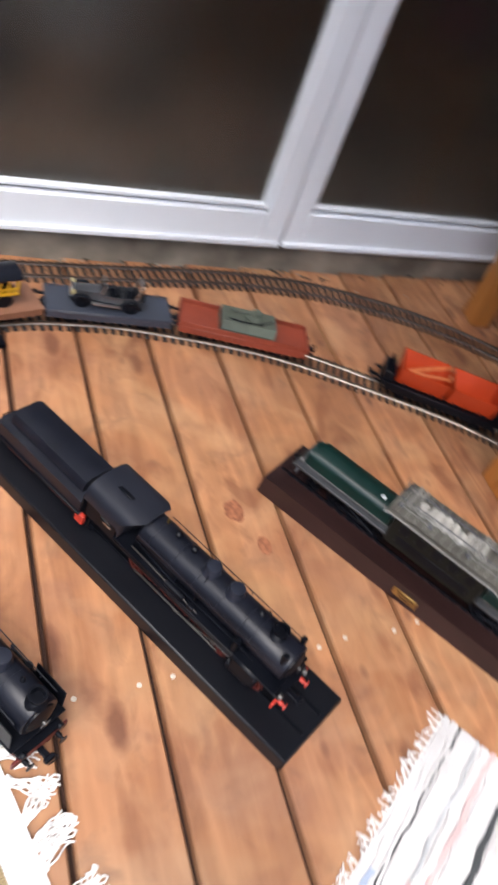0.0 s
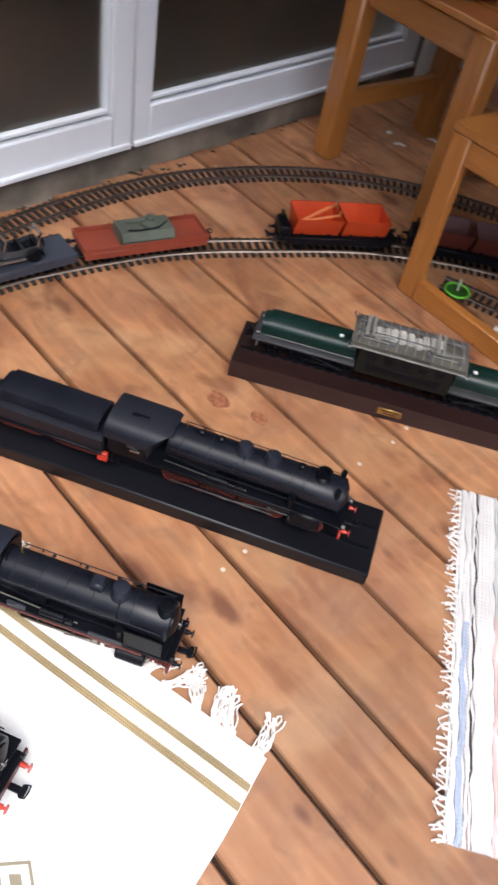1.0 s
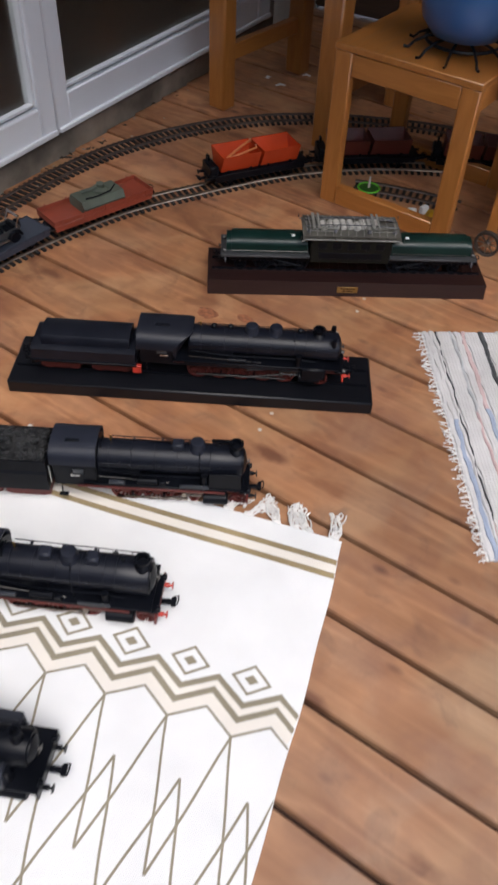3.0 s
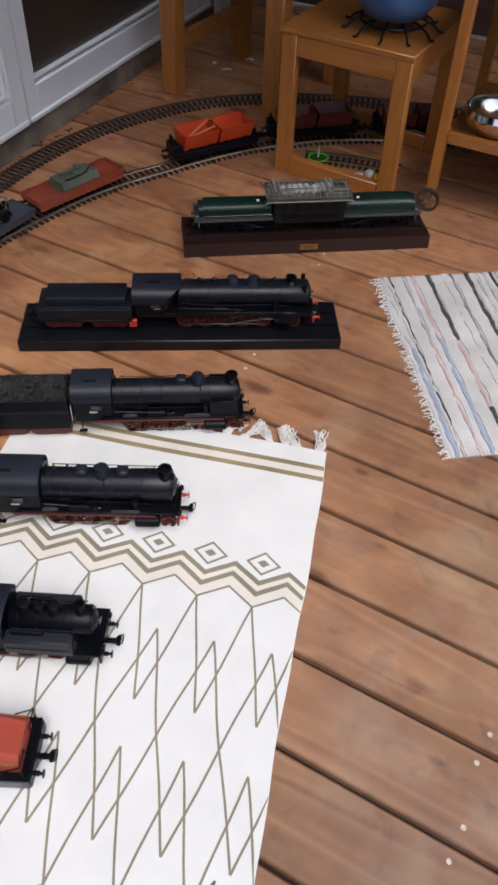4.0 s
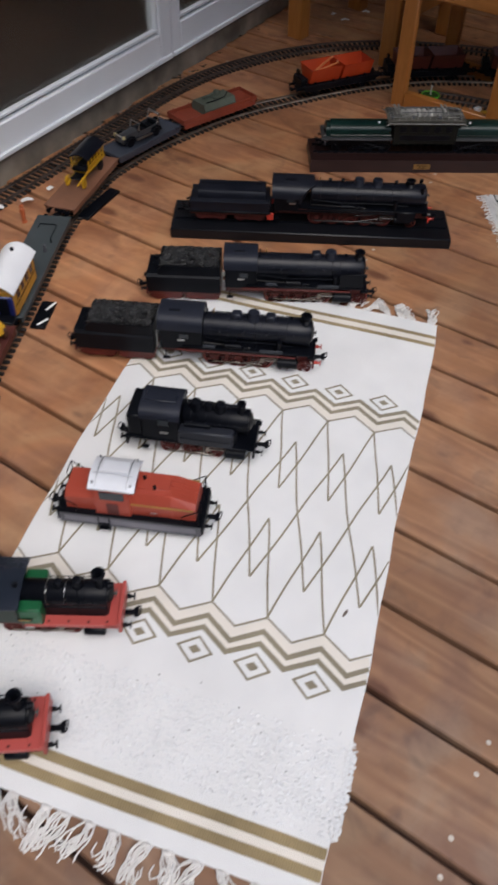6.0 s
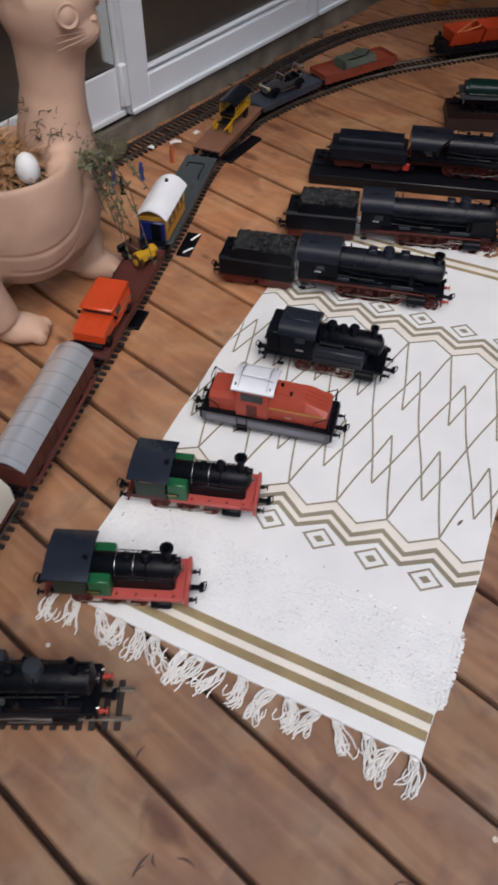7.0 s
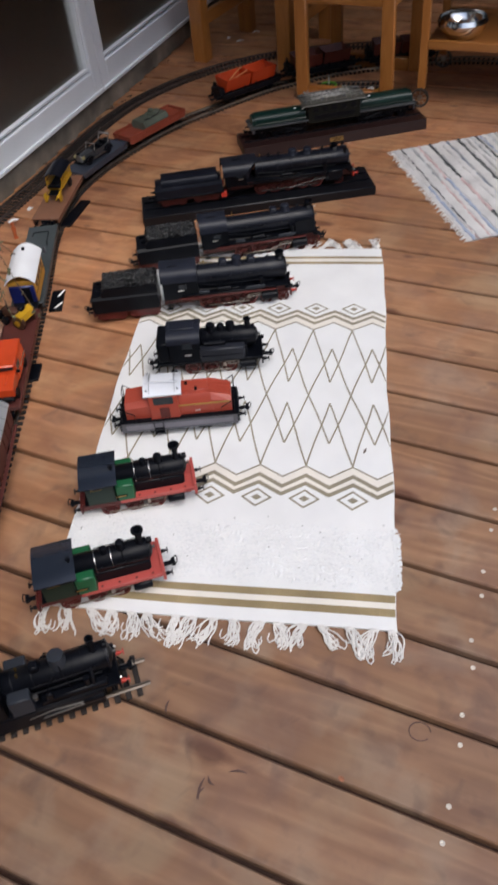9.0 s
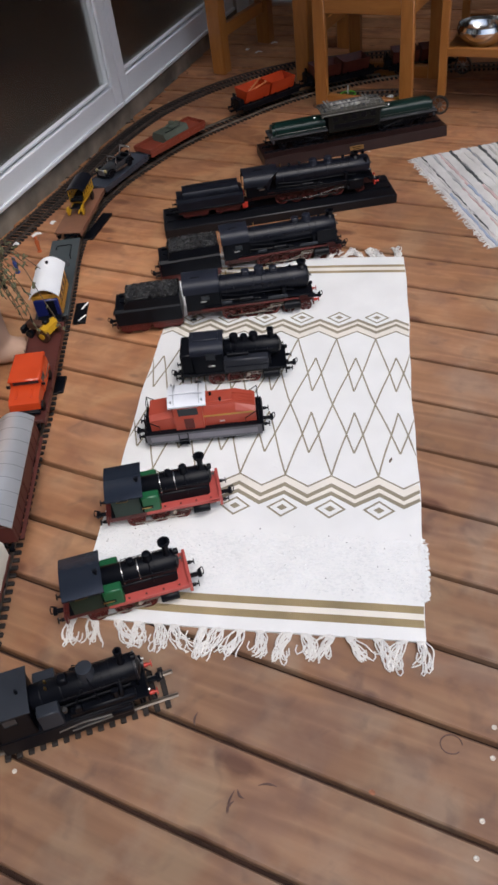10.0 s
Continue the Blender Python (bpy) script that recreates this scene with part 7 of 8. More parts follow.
def cart():
    th = thing("toy_cart", "yellow toy carriage with open sides and a black roof", "toy cart")
    part("cart_bed", Mesh().box((0.012, 0, 0.024), (0.085, 0.036, 0.004), 0.001), YELLOW, th)
    for side in (-1, 1):
        for i in range(6):
            part("post", Mesh().box((-0.024 + 0.0155 * i, side * 0.0215, 0.0435), (0.0032, 0.0028, 0.034)), YELLOW, th)
        part("side_bar", Mesh().box((0.0145, side * 0.0215, 0.0275), (0.084, 0.003, 0.0045)).box((0.0145, side * 0.0215, 0.038), (0.084, 0.0024, 0.0025)), YELLOW, th)
        part("chassis_rail", Mesh().tube([(-0.072, side * 0.012, 0.013), (-0.05, side * 0.014, 0.019), (0.05, side * 0.014, 0.02)], 0.0022, 6), YELLOW, th)
        for x, r in ((-0.056, 0.0105), (0.034, 0.013)):
            wheel = part("wheel", Mesh().lathe([(r * 0.8, 0), (r, 0.0006), (r, 0.0032), (r * 0.8, 0.0038)], (x, side * 0.019, r), (x, side, r), 18), YELLOW if x < 0 else BLACK, th)
            spokes = Mesh()
            for k in range(4):
                c, s = 0.85 * r * math.cos(0.785 * k), 0.85 * r * math.sin(0.785 * k)
                spokes.tube([(x - c, side * 0.021, r - s), (x + c, side * 0.021, r + s)], 0.0008, 5)
            part("spokes", spokes, YELLOW, wheel)
        part("fender", Mesh().tube([(-0.07, side * 0.021, 0.018), (-0.06, side * 0.021, 0.0245), (-0.047, side * 0.021, 0.022)], 0.0022, 6), YELLOW, th)
    part("footboard", Mesh().box((-0.044, 0, 0.021), (0.03, 0.026, 0.003), 0.001), BLACK, th)
    part("bench_seat", Mesh().box((-0.03, 0, 0.033), (0.012, 0.034, 0.008), 0.001), BLACK, th)
    part("inner_seat", Mesh().box((0.014, 0, 0.032), (0.07, 0.024, 0.012), 0.001), BLACK, th)
    part("hood", Mesh().along(arc_roof(0.05, 0.06, 0.011, 8, 0.003), -0.034, 0.06), BLACK_SATIN, th, "black roof")
    return th


crt = cart()
crt.matrix_world = loaded(w3, 0.03) @ Matrix.Diagonal((1.2, 1.2, 1.15, 1))

# blue-grey flat wagon with the open car
w4 = flat_wagon("blue-grey model flat wagon carrying a vintage car", 0.27, 2.31, BLUEGREY, 0.003)


LAMPGOLD = paint("lamp_gold", (0.5, 0.42, 0.22), 0.25, wear=0.1)
GUNMETAL = paint("dull_silver", (0.075, 0.08, 0.09), 0.35, metal=0.5, wear=0.3)


def vintage_car():
    th = thing("toy_car", "grey and silver open vintage toy car on the blue-grey wagon", "toy car")
    part("chassis", Mesh().box((0, 0, 0.011), (0.108, 0.026, 0.005), 0.001), BLACK, th)
    part("bonnet", Mesh().add([(0.008, -0.014, 0.014), (0.008, 0.014, 0.014), (0.05, 0.0105, 0.014), (0.05, -0.0105, 0.014), (0.008, -0.013, 0.03), (0.008, 0.013, 0.03), (0.05, 0.0085, 0.027), (0.05, -0.0085, 0.027), (0.008, 0.0, 0.034), (0.05, 0.0, 0.03)], [(0, 1, 2, 3), (0, 4, 8, 5, 1), (2, 6, 9, 7, 3), (0, 3, 7, 4), (1, 5, 6, 2), (4, 7, 9, 8), (8, 9, 6, 5)]), GUNMETAL, th, "dull silver bonnet")
    part("radiator", Mesh().box((0.052, 0, 0.021), (0.004, 0.021, 0.017), 0.001), STEEL, th)
    body = Mesh().box((-0.022, 0, 0.0155), (0.062, 0.033, 0.004), 0.001)
    for side in (-1, 1):
        body.prism([(-0.053, 0.016), (0.008, 0.016), (0.008, 0.03), (-0.01, 0.0275), (-0.028, 0.0285), (-0.053, 0.032)], side * 0.0165 - 0.001, side * 0.0165 + 0.001)
    body.box((-0.053, 0, 0.024), (0.003, 0.034, 0.016), 0.001)
    part("body", body, GUNMETAL, th)
    part("dashboard", Mesh().box((0.006, 0, 0.027), (0.004, 0.031, 0.008), 0.001), BLACK, th)
    for x in (-0.012, -0.038):
        part("seat", Mesh().box((x, 0, 0.021), (0.014, 0.029, 0.008), 0.002).box((x - 0.008, 0, 0.027), (0.004, 0.029, 0.014), 0.0015), BLACK, th)
    part("windscreen", Mesh().tube([(0.007, -0.015, 0.03), (0.003, -0.015, 0.046), (0.003, 0.015, 0.046), (0.007, 0.015, 0.03)], 0.0013, 6), STEEL, th)
    part("hood_frame", Mesh().tube([(-0.046, -0.017, 0.03), (-0.054, -0.017, 0.052), (-0.054, 0.017, 0.052), (-0.046, 0.017, 0.03)], 0.0016, 6).box((-0.053, 0, 0.0495), (0.003, 0.034, 0.004), 0.001), STEEL, th, "pale folded hood frame")
    for side in (-1, 1):
        part("running_board", Mesh().box((-0.002, side * 0.0215, 0.0135), (0.044, 0.007, 0.0018)), STEEL, th)
        for x in (-0.04, 0.036):
            part("mudguard", Mesh().tube([(x - 0.014, side * 0.0205, 0.013), (x - 0.009, side * 0.0205, 0.0225), (x, side * 0.0205, 0.0255), (x + 0.009, side * 0.0205, 0.0225), (x + 0.014, side * 0.0205, 0.013)], 0.003, 6), BLACK, th)
            part("wheel", Mesh().lathe([(0.005, 0), (0.0105, 0.0008), (0.0105, 0.0036), (0.005, 0.0044)], (x, side * 0.0165, 0.0105), (x, side, 0.0105), 16), BLACK, th)
        part("headlamp", Mesh().lathe([(0.002, 0), (0.0045, 0.002), (0.005, 0.005), (0.004, 0.006)], (0.047, side * 0.0145, 0.0265), (1, side * 0.0145, 0.0265), 12), LAMPGOLD, th, "pale yellow headlamp")
    part("spare_wheel", Mesh().lathe([(0.004, 0), (0.01, 0.001), (0.01, 0.004), (0.004, 0.005)], (-0.056, 0, 0.026), (-1, 0, 0.026), 14), BLACK, th)
    return th


car = vintage_car()
car.matrix_world = loaded(w4, -0.012, turn=radians(176)) @ Matrix.Diagonal((1.35, 1.3, 1.2, 1))

# red-brown flat wagon with the green tank turret
w5 = flat_wagon("red-brown model flat wagon with low sides carrying a green load", 0.30, 2.615, WAGONRED, 0.012)


def turret():
    th = thing("armoured_load", "grey-green armoured toy hull with a round hatch", "toy load")
    part("hull", Mesh().along([(-0.03, 0.0), (0.03, 0.0), (0.034, 0.01), (0.026, 0.026), (-0.026, 0.026), (-0.034, 0.01)], -0.068, 0.068), TANKGREEN, th)
    part("turret_ring", Mesh().lathe([(0.022, 0), (0.022, 0.005), (0.018, 0.007)], (0.012, 0, 0.026), n=18), TANKGREEN, th)
    part("hatch", Mesh().lathe([(0.011, 0), (0.011, 0.008), (0.008, 0.01)], (0.016, 0.004, 0.032), n=14), TANKGREEN, th)
    part("gun", Mesh().cyl((0.0, 0, 0.034), (-0.05, 0, 0.036), 0.0026, n=8), TANKGREEN, th)
    part("tow_cable", Mesh().tube([(-0.05, -0.02, 0.028), (-0.02, -0.024, 0.028), (0.03, -0.02, 0.028), (0.06, 0.0, 0.028)], 0.0016, 6), BLACK, th)
    return th


trt = turret()
trt.matrix_world = loaded(w5, 0.004) @ Matrix.Diagonal((0.92, 1.08, 1.15, 1))


def tipper(s, tub, label, L=0.31, strap=True):
    th = thing("tipper_wagon", label, "model wagon", "wagons on the model track")
    wagon_under(th, L)
    part("wagon_floor", Mesh().box((0, 0, 0.038), (L * 0.98, 0.07, 0.006), 0.001), BLACK, th)
    for i, x in enumerate((-L * 0.2, L * 0.2)):
        w, h = L * 0.37, 0.05
        outer = [(-0.026, 0.044), (0.026, 0.044), (0.045, 0.044 + h), (0.042, 0.044 + h), (0.024, 0.049), (-0.024, 0.049), (-0.042, 0.044 + h), (-0.045, 0.044 + h)]
        m = Mesh().along(outer, x - w / 2, x + w / 2)
        for e in (-1, 1):
            xe = x + e * (w / 2 - 0.001)
            m.along([(-0.026, 0.044), (0.026, 0.044), (0.044, 0.044 + h * 0.97), (-0.044, 0.044 + h * 0.97)], xe - 0.001, xe + 0.001)
        part("tub", m, tub, th, "glossy orange tipping tub" if strap else "")
        for e in (-1, 1):
            part("tub_cradle", Mesh().box((x + e * w * 0.3, 0, 0.043), (0.008, 0.06, 0.01), 0.001), BLACK, th)
    part("brake_platform", Mesh().box((-L * 0.45, 0, 0.052), (0.026, 0.062, 0.026), 0.003).box((-L * 0.45, 0.02, 0.07), (0.006, 0.016, 0.02), 0.001), BLACK, th)
    for side in (-1, 1):
        part("side_frame", Mesh().box((0, side * 0.037, 0.032), (L * 0.9, 0.005, 0.02), 0.001), BLACK, th)
    if strap:
        part("strap", Mesh().tube([(-0.105, -0.03, 0.084), (-0.075, -0.022, 0.098), (-0.04, -0.006, 0.106), (-0.012, 0.014, 0.104), (-0.004, 0.034, 0.095)], 0.0032, 8).tube([(-0.1, -0.034, 0.086), (-0.05, -0.034, 0.097), (-0.012, -0.026, 0.1), (-0.004, -0.004, 0.096)], 0.0028, 8), STRAPORANGE, th, "bright orange bent strap")
    on_track(th, s, L)
    return th


tipper(3.105, ORANGE, "model tipper wagon with two glossy orange tubs on a black frame")
tipper(3.45, WAGONRED_SHADED, "model tipper wagon under the bench, its red darkened for shade", strap=False)
tipper(3.79, WAGONRED_SHADED, "last model tipper wagon of the train, its red darkened for shade", L=0.29, strap=False)


# ---- bench, chair, trolley ----
def board(name, c, size, parent, material=None, bev=0.003):
    """A timber piece with the grain along its longest side."""
    big = max(range(3), key=lambda i: size[i])
    rot = (Matrix.Identity(4), Matrix.Rotation(radians(90), 4, "Z"), Matrix.Rotation(radians(-90), 4, "Y"))[big]
    dims = (size, (size[1], size[0], size[2]), (size[2], size[1], size[0]))[big]
    ob = part(name, Mesh().box((0, 0, 0), dims, bev), material or PINE, parent)
    ob.matrix_basis = Matrix.Translation(c) @ rot
    return ob


SW, SD, SH = 0.39, 0.4, 0.42
bench = thing("bench", "small varnished pine bench with open framed sides, standing on the deck", "bench")
t = 0.048
for x in (t / 2, SW - t / 2):
    for y in (0.014, SD - 0.014):
        board("leg", (x, y, SH / 2 - 0.009), (t, 0.028, SH - 0.018), bench)
for y in (0.0145, SD - 0.0145):
    board("apron", (SW / 2, y, SH - 0.018 - 0.028), (SW - 2 * t, 0.027, 0.056), bench)
    board("bottom_rail", (SW / 2, y, 0.026), (SW - 2 * t, 0.027, 0.052), bench)
for x in (0.0145, SW - 0.0145):
    board("side_rail", (x, SD / 2, SH - 0.018 - 0.028), (0.027, SD - 0.056, 0.056), bench)
board("seat_board", (SW / 2, SD / 2, SH - 0.009), (SW + 0.006, SD + 0.004, 0.018), bench)
bench.matrix_world = Matrix.Translation((-0.324, 2.126, 0)) @ Matrix.Rotation(radians(-17.5), 4, "Z")

pot = thing("plant_pot", "round blue glazed pot on a dark wire stand on the bench", "pot")
part("pot_body", Mesh().lathe([(0.045, 0.03), (0.08, 0.04), (0.108, 0.075), (0.118, 0.12), (0.112, 0.165), (0.098, 0.19), (0.104, 0.2), (0.094, 0.2), (0.088, 0.18)], (0, 0, 0), n=36), POTBLUE, pot, "round blue glazed pot")
for i in range(11):
    a = 2 * math.pi * i / 11
    ca, sa = math.cos(a), math.sin(a)
    part("stand_foot", Mesh().tube([(0.05 * ca, 0.05 * sa, 0.036), (0.085 * ca, 0.085 * sa, 0.032), (0.115 * ca, 0.115 * sa, 0.018), (0.128 * ca, 0.128 * sa, 0.004), (0.14 * ca, 0.14 * sa, 0.006)], 0.0035, 6), BLACK, pot)
part("stand_ring", Mesh().tube([(0.09 * math.cos(2 * math.pi * i / 24), 0.09 * math.sin(2 * math.pi * i / 24), 0.026) for i in range(25)], 0.004, 6), BLACK, pot)
part("soil", Mesh().lathe([(0.0885, 0), (0.0885, 0.004), (0.0, 0.006)], (0, 0, 0.176), n=24), SOIL, pot)
pot.matrix_world = Matrix.Translation((-0.03, 2.19, SH))

chair = thing("garden_chair", "varnished pine garden chair frame with sturdy square legs", "chair")
L1, L2 = Vector((-0.79, 2.585, 0)), Vector((-0.395, 2.44, 0))
cx = (L2 - L1).normalized()
chair.matrix_world = Matrix.Translation(L1) @ Matrix.Rotation(math.atan2(cx.y, cx.x), 4, "Z")
CWD, CDP, CHT = (L2 - L1).length, 0.42, 0.5
for x in (0, CWD):
    for y in (0, CDP):
        board("leg", (x, y, CHT / 2), (0.068, 0.06, CHT), chair, bev=0.006)
    board("side_rail", (x, CDP / 2, CHT - 0.04), (0.03, CDP - 0.062, 0.07), chair)
    board("stretcher", (x, CDP / 2, 0.165), (0.028, CDP - 0.062, 0.05), chair)
for y in (0, CDP):
    board("front_rail", (CWD / 2, y, CHT - 0.04), (CWD - 0.07, 0.03, 0.07), chair)
for i in range(4):
    board("seat_slat", (CWD / 2, 0.02 + 0.125 * i, CHT + 0.0095), (CWD + 0.06, 0.1, 0.018), chair)
tub = thing("plastic_tub", "dark pink round plastic tub standing on the chair", "tub")
part("tub_shell", Mesh().lathe([(0.12, 0), (0.15, 0.01), (0.185, 0.13), (0.2, 0.135), (0.2, 0.145), (0.18, 0.145), (0.145, 0.016), (0.0, 0.014)], (0, 0, 0), n=40), PINK, tub)
part("tub_rim", Mesh().tube([(0.197 * math.cos(2 * math.pi * i / 40), 0.197 * math.sin(2 * math.pi * i / 40), 0.142) for i in range(41)], 0.006, 6), PINK, tub)
tub.matrix_world = chair.matrix_world @ Matrix.Translation((0.17, 0.12, CHT + 0.0188))

trolley = thing("tea_trolley", "wooden tea trolley with a spoked wheel and a low shelf", "trolley")
trolley.matrix_world = Matrix.Translation((0.16, 2.03, 0)) @ Matrix.Rotation(radians(-14), 4, "Z")
for x, y in ((0, 0), (0.62, 0), (0, 0.38), (0.62, 0.38)):
    board("post", (x, y, 0.4), (0.03, 0.026, 0.68), trolley)
for z in (0.21, 0.62):
    board("shelf", (0.31, 0.19, z), (0.62, 0.36, 0.012), trolley)
    for y in (-0.002, 0.382):
        board("shelf_rail", (0.31, y, z + 0.008), (0.59, 0.022, 0.03), trolley)
for y in (-0.02, 0.4):
    tyre = Mesh().lathe([(0.027, -0.005), (0.034, -0.006), (0.034, 0.006), (0.027, 0.005), (0.027, -0.005)], (0, 0, 0), (0, 1, 0), 28)
    rim = part("spoked_wheel", tyre, DULLSTEEL, trolley, "metal wheel with thin spokes")
    rim.location = (0.0, y, 0.034)
    part("hub", Mesh().cyl((0, -0.01, 0), (0, 0.01, 0), 0.007, n=12), STEEL, rim)
    for i in range(8):
        part("spoke", Mesh().box((0, 0, 0.0175), (0.0022, 0.003, 0.021)), STEEL, rim).rotation_euler = (0, 2 * math.pi * i / 8, 0)
for y in (0.0, 0.38):
    part("castor", Mesh().cyl((0.62, y - 0.01, 0.025), (0.62, y + 0.01, 0.025), 0.025, n=18).box((0.62, y, 0.055), (0.02, 0.03, 0.03), 0.002), BLACK, trolley)
bowl = Mesh().lathe([(0.03, 0), (0.05, 0.004), (0.082, 0.035), (0.09, 0.06), (0.084, 0.075), (0.08, 0.075), (0.085, 0.06), (0.076, 0.036), (0.03, 0.006)], (0, 0, 0), n=32)
solid("metal_bowl", bowl, CLEAR, "shiny round metal bowl on the trolley shelf", "bowl", m=Matrix.Translation((0.292, 2.085, 0.2165)))


# ---- terracotta cat planter ----
def moulded(m, voxel, rounds):
    """The union of a mesh's overlapping bodies, run together and smoothed as in moulded clay."""
    ob = bpy.data.objects.new("clay", m.data("clay", None))
    scene.collection.objects.link(ob)
    mod = ob.modifiers.new("clay", "REMESH")
    mod.mode, mod.voxel_size = "VOXEL", voxel
    mod = ob.modifiers.new("soft", "SMOOTH")
    mod.factor, mod.iterations = 0.5, rounds
    me = bpy.data.meshes.new_from_object(ob.evaluated_get(bpy.context.evaluated_depsgraph_get()))
    bpy.data.objects.remove(ob)
    out = Mesh().add([v.co for v in me.vertices], [tuple(p.vertices) for p in me.polygons])
    bpy.data.meshes.remove(me)
    return out


def cat():
    m = Mesh()
    # hollow belly that holds the plants
    m.lathe([(0.002, 0.085), (0.06, 0.092), (0.1, 0.118), (0.128, 0.16), (0.144, 0.215), (0.15, 0.265), (0.149, 0.31), (0.1455, 0.345), (0.143, 0.36), (0.136, 0.366), (0.126, 0.36), (0.122, 0.34), (0.118, 0.322), (0.002, 0.318)], (0, 0, 0), n=48)
    # shoulder that closes the belly against the chest
    for k in (0.1, 0.3, 0.5, 0.7, 0.9):
        R, cx, cy = 0.15 - 0.067 * k - 0.035, 0.085 * k, 0.1 * k
        m.tube([(cx + 0.986 * (R * g), cy - 0.168 * (R * g), z) for z, g in ((0.1, 0.62), (0.13, 0.74), (0.165, 0.86), (0.215, 0.96), (0.265, 1.0), (0.31, 0.995), (0.345, 0.98), (0.362 + 0.03 * k, 0.97))], [0.018, 0.026, 0.033, 0.035, 0.035, 0.034, 0.03, 0.018], 14)
    # chest, neck and head behind the belly
    hx, hy = 0.085, 0.1
    zs = (0.04, 0.12, 0.2, 0.27, 0.32, 0.37, 0.42, 0.465, 0.505, 0.535, 0.56, 0.583, 0.604, 0.622, 0.637, 0.649, 0.657, 0.661)
    rs = (0.05, 0.066, 0.079, 0.085, 0.085, 0.08, 0.0715, 0.0655, 0.069, 0.076, 0.086, 0.0925, 0.096, 0.094, 0.085, 0.068, 0.044, 0.008)
    m.tube([(hx - 0.006 + 0.017 * (z - 0.04) / 0.5 + 0.02 * min(1, max(0, (z - 0.4) / 0.15)), hy + 0.006 * min(1, max(0, (z - 0.4) / 0.15)), z + (0.024 if z > 0.5 else 0)) for z in zs], list(rs), 36)
    turn = Matrix.Translation((hx + 0.026, hy + 0.006, 0.011)) @ Matrix.Rotation(radians(-13), 4, "Z") @ Matrix.Translation((-hx - 0.006, -hy, 0))
    first = len(m.v)
    m.ball((hx + 0.066, hy, 0.57), (0.05, 0.055, 0.038), 20, 12)
    m.ball((hx + 0.06, hy, 0.6), (0.045, 0.04, 0.03), 18, 10)
    for side in (-1, 1):
        ear = [(hx - 0.03, hy + side * 0.03, 0.645), (hx + 0.035, hy + side * 0.045, 0.66), (hx + 0.03, hy + side * 0.098, 0.632), (hx - 0.005, hy + side * 0.092, 0.735), (hx - 0.035, hy + side * 0.085, 0.64)]
        m.add(ear, [(0, 1, 3), (1, 2, 3), (2, 4, 3), (4, 0, 3), (0, 4, 2, 1)])
    m.v[first:] = [tuple(turn @ Vector(p)) for p in m.v[first:]]
    # forelegs, haunch and paws
    for pts, rad, (px, py) in (([(0.07, 0.1, 0.24), (0.095, 0.105, 0.15), (0.11, 0.105, 0.055)], [0.075, 0.058, 0.042], (0.125, 0.1)), ([(-0.1, -0.085, 0.32), (-0.115, -0.12, 0.27), (-0.11, -0.145, 0.2), (-0.075, -0.155, 0.12), (-0.04, -0.15, 0.05)], [0.04, 0.062, 0.07, 0.062, 0.046], (-0.01, -0.142))):
        m.tube(pts, rad, 18)
        m.ball((px, py, 0.03), (0.062, 0.044, 0.033), 18, 10)
        for k in (-1, 0, 1):
            m.ball((px + 0.05, py + k * 0.025, 0.022), (0.02, 0.0135, 0.021), 12, 7)
    m.ball((-0.13, 0.05, 0.12), (0.115, 0.1, 0.125), 18, 10)
    m = moulded(m, 0.0045, 18)
    # shallow grooves drawn into the belly
    for q, (x, y, z) in enumerate(m.v):
        r, t, d = math.hypot(x, y), math.atan2(y, x), 0.0
        if r > 0.06 and 0.1 < z < 0.33:
            for zz, a0, a1, tip in ((0.222, -1.75, 0.15, 0.05), (0.172, -1.55, -0.15, 0.028)):
                k = (t - a0) / (a1 - a0)
                if 0 < k < 1:
                    d += 0.0034 * math.sin(math.pi * k) ** 0.4 * math.exp(-((z - zz - tip * k ** 3 + 0.012 * math.sin(math.pi * k)) / 0.0055) ** 2)
        m.v[q] = (x * (1 - d / max(r, 0.05)), y * (1 - d / max(r, 0.05)), z)
    # nose, mouth, eyes and whiskers
    first = len(m.v)
    m.ball((hx + 0.108, hy, 0.591), (0.007, 0.01, 0.006), 12, 8)
    m.tube([(hx + 0.1165, hy, 0.586), (hx + 0.116, hy, 0.573)], 0.0011, 5)
    for side in (-1, 1):
        m.tube([(hx + 0.116, hy, 0.573), (hx + 0.111, hy + side * 0.014, 0.564), (hx + 0.102, hy + side * 0.028, 0.566)], 0.0012, 5)
        ex, ey, ez = hx + 0.088, hy + side * 0.059, 0.613
        m.lathe([(0.019, 0), (0.0235, 0.005), (0.0205, 0.009), (0.015, 0.006), (0.0125, 0.0075), (0.007, 0.0105), (0.001, 0.0115)], (ex - 0.006, ey - side * 0.002, ez), (ex + 1, ey + side * 0.86, ez + 0.2), 24)
        for k in range(4):
            m.tube([(hx + 0.104, hy + side * 0.034, 0.568 + 0.006 * k), (hx + 0.088, hy + side * 0.0545, 0.564 + 0.009 * k), (hx + 0.062, hy + side * 0.0745, 0.556 + 0.013 * k)], [0.0007, 0.0012, 0.0006], 6)
    m.v[first:] = [tuple(turn @ Vector(p)) for p in m.v[first:]]
    return m


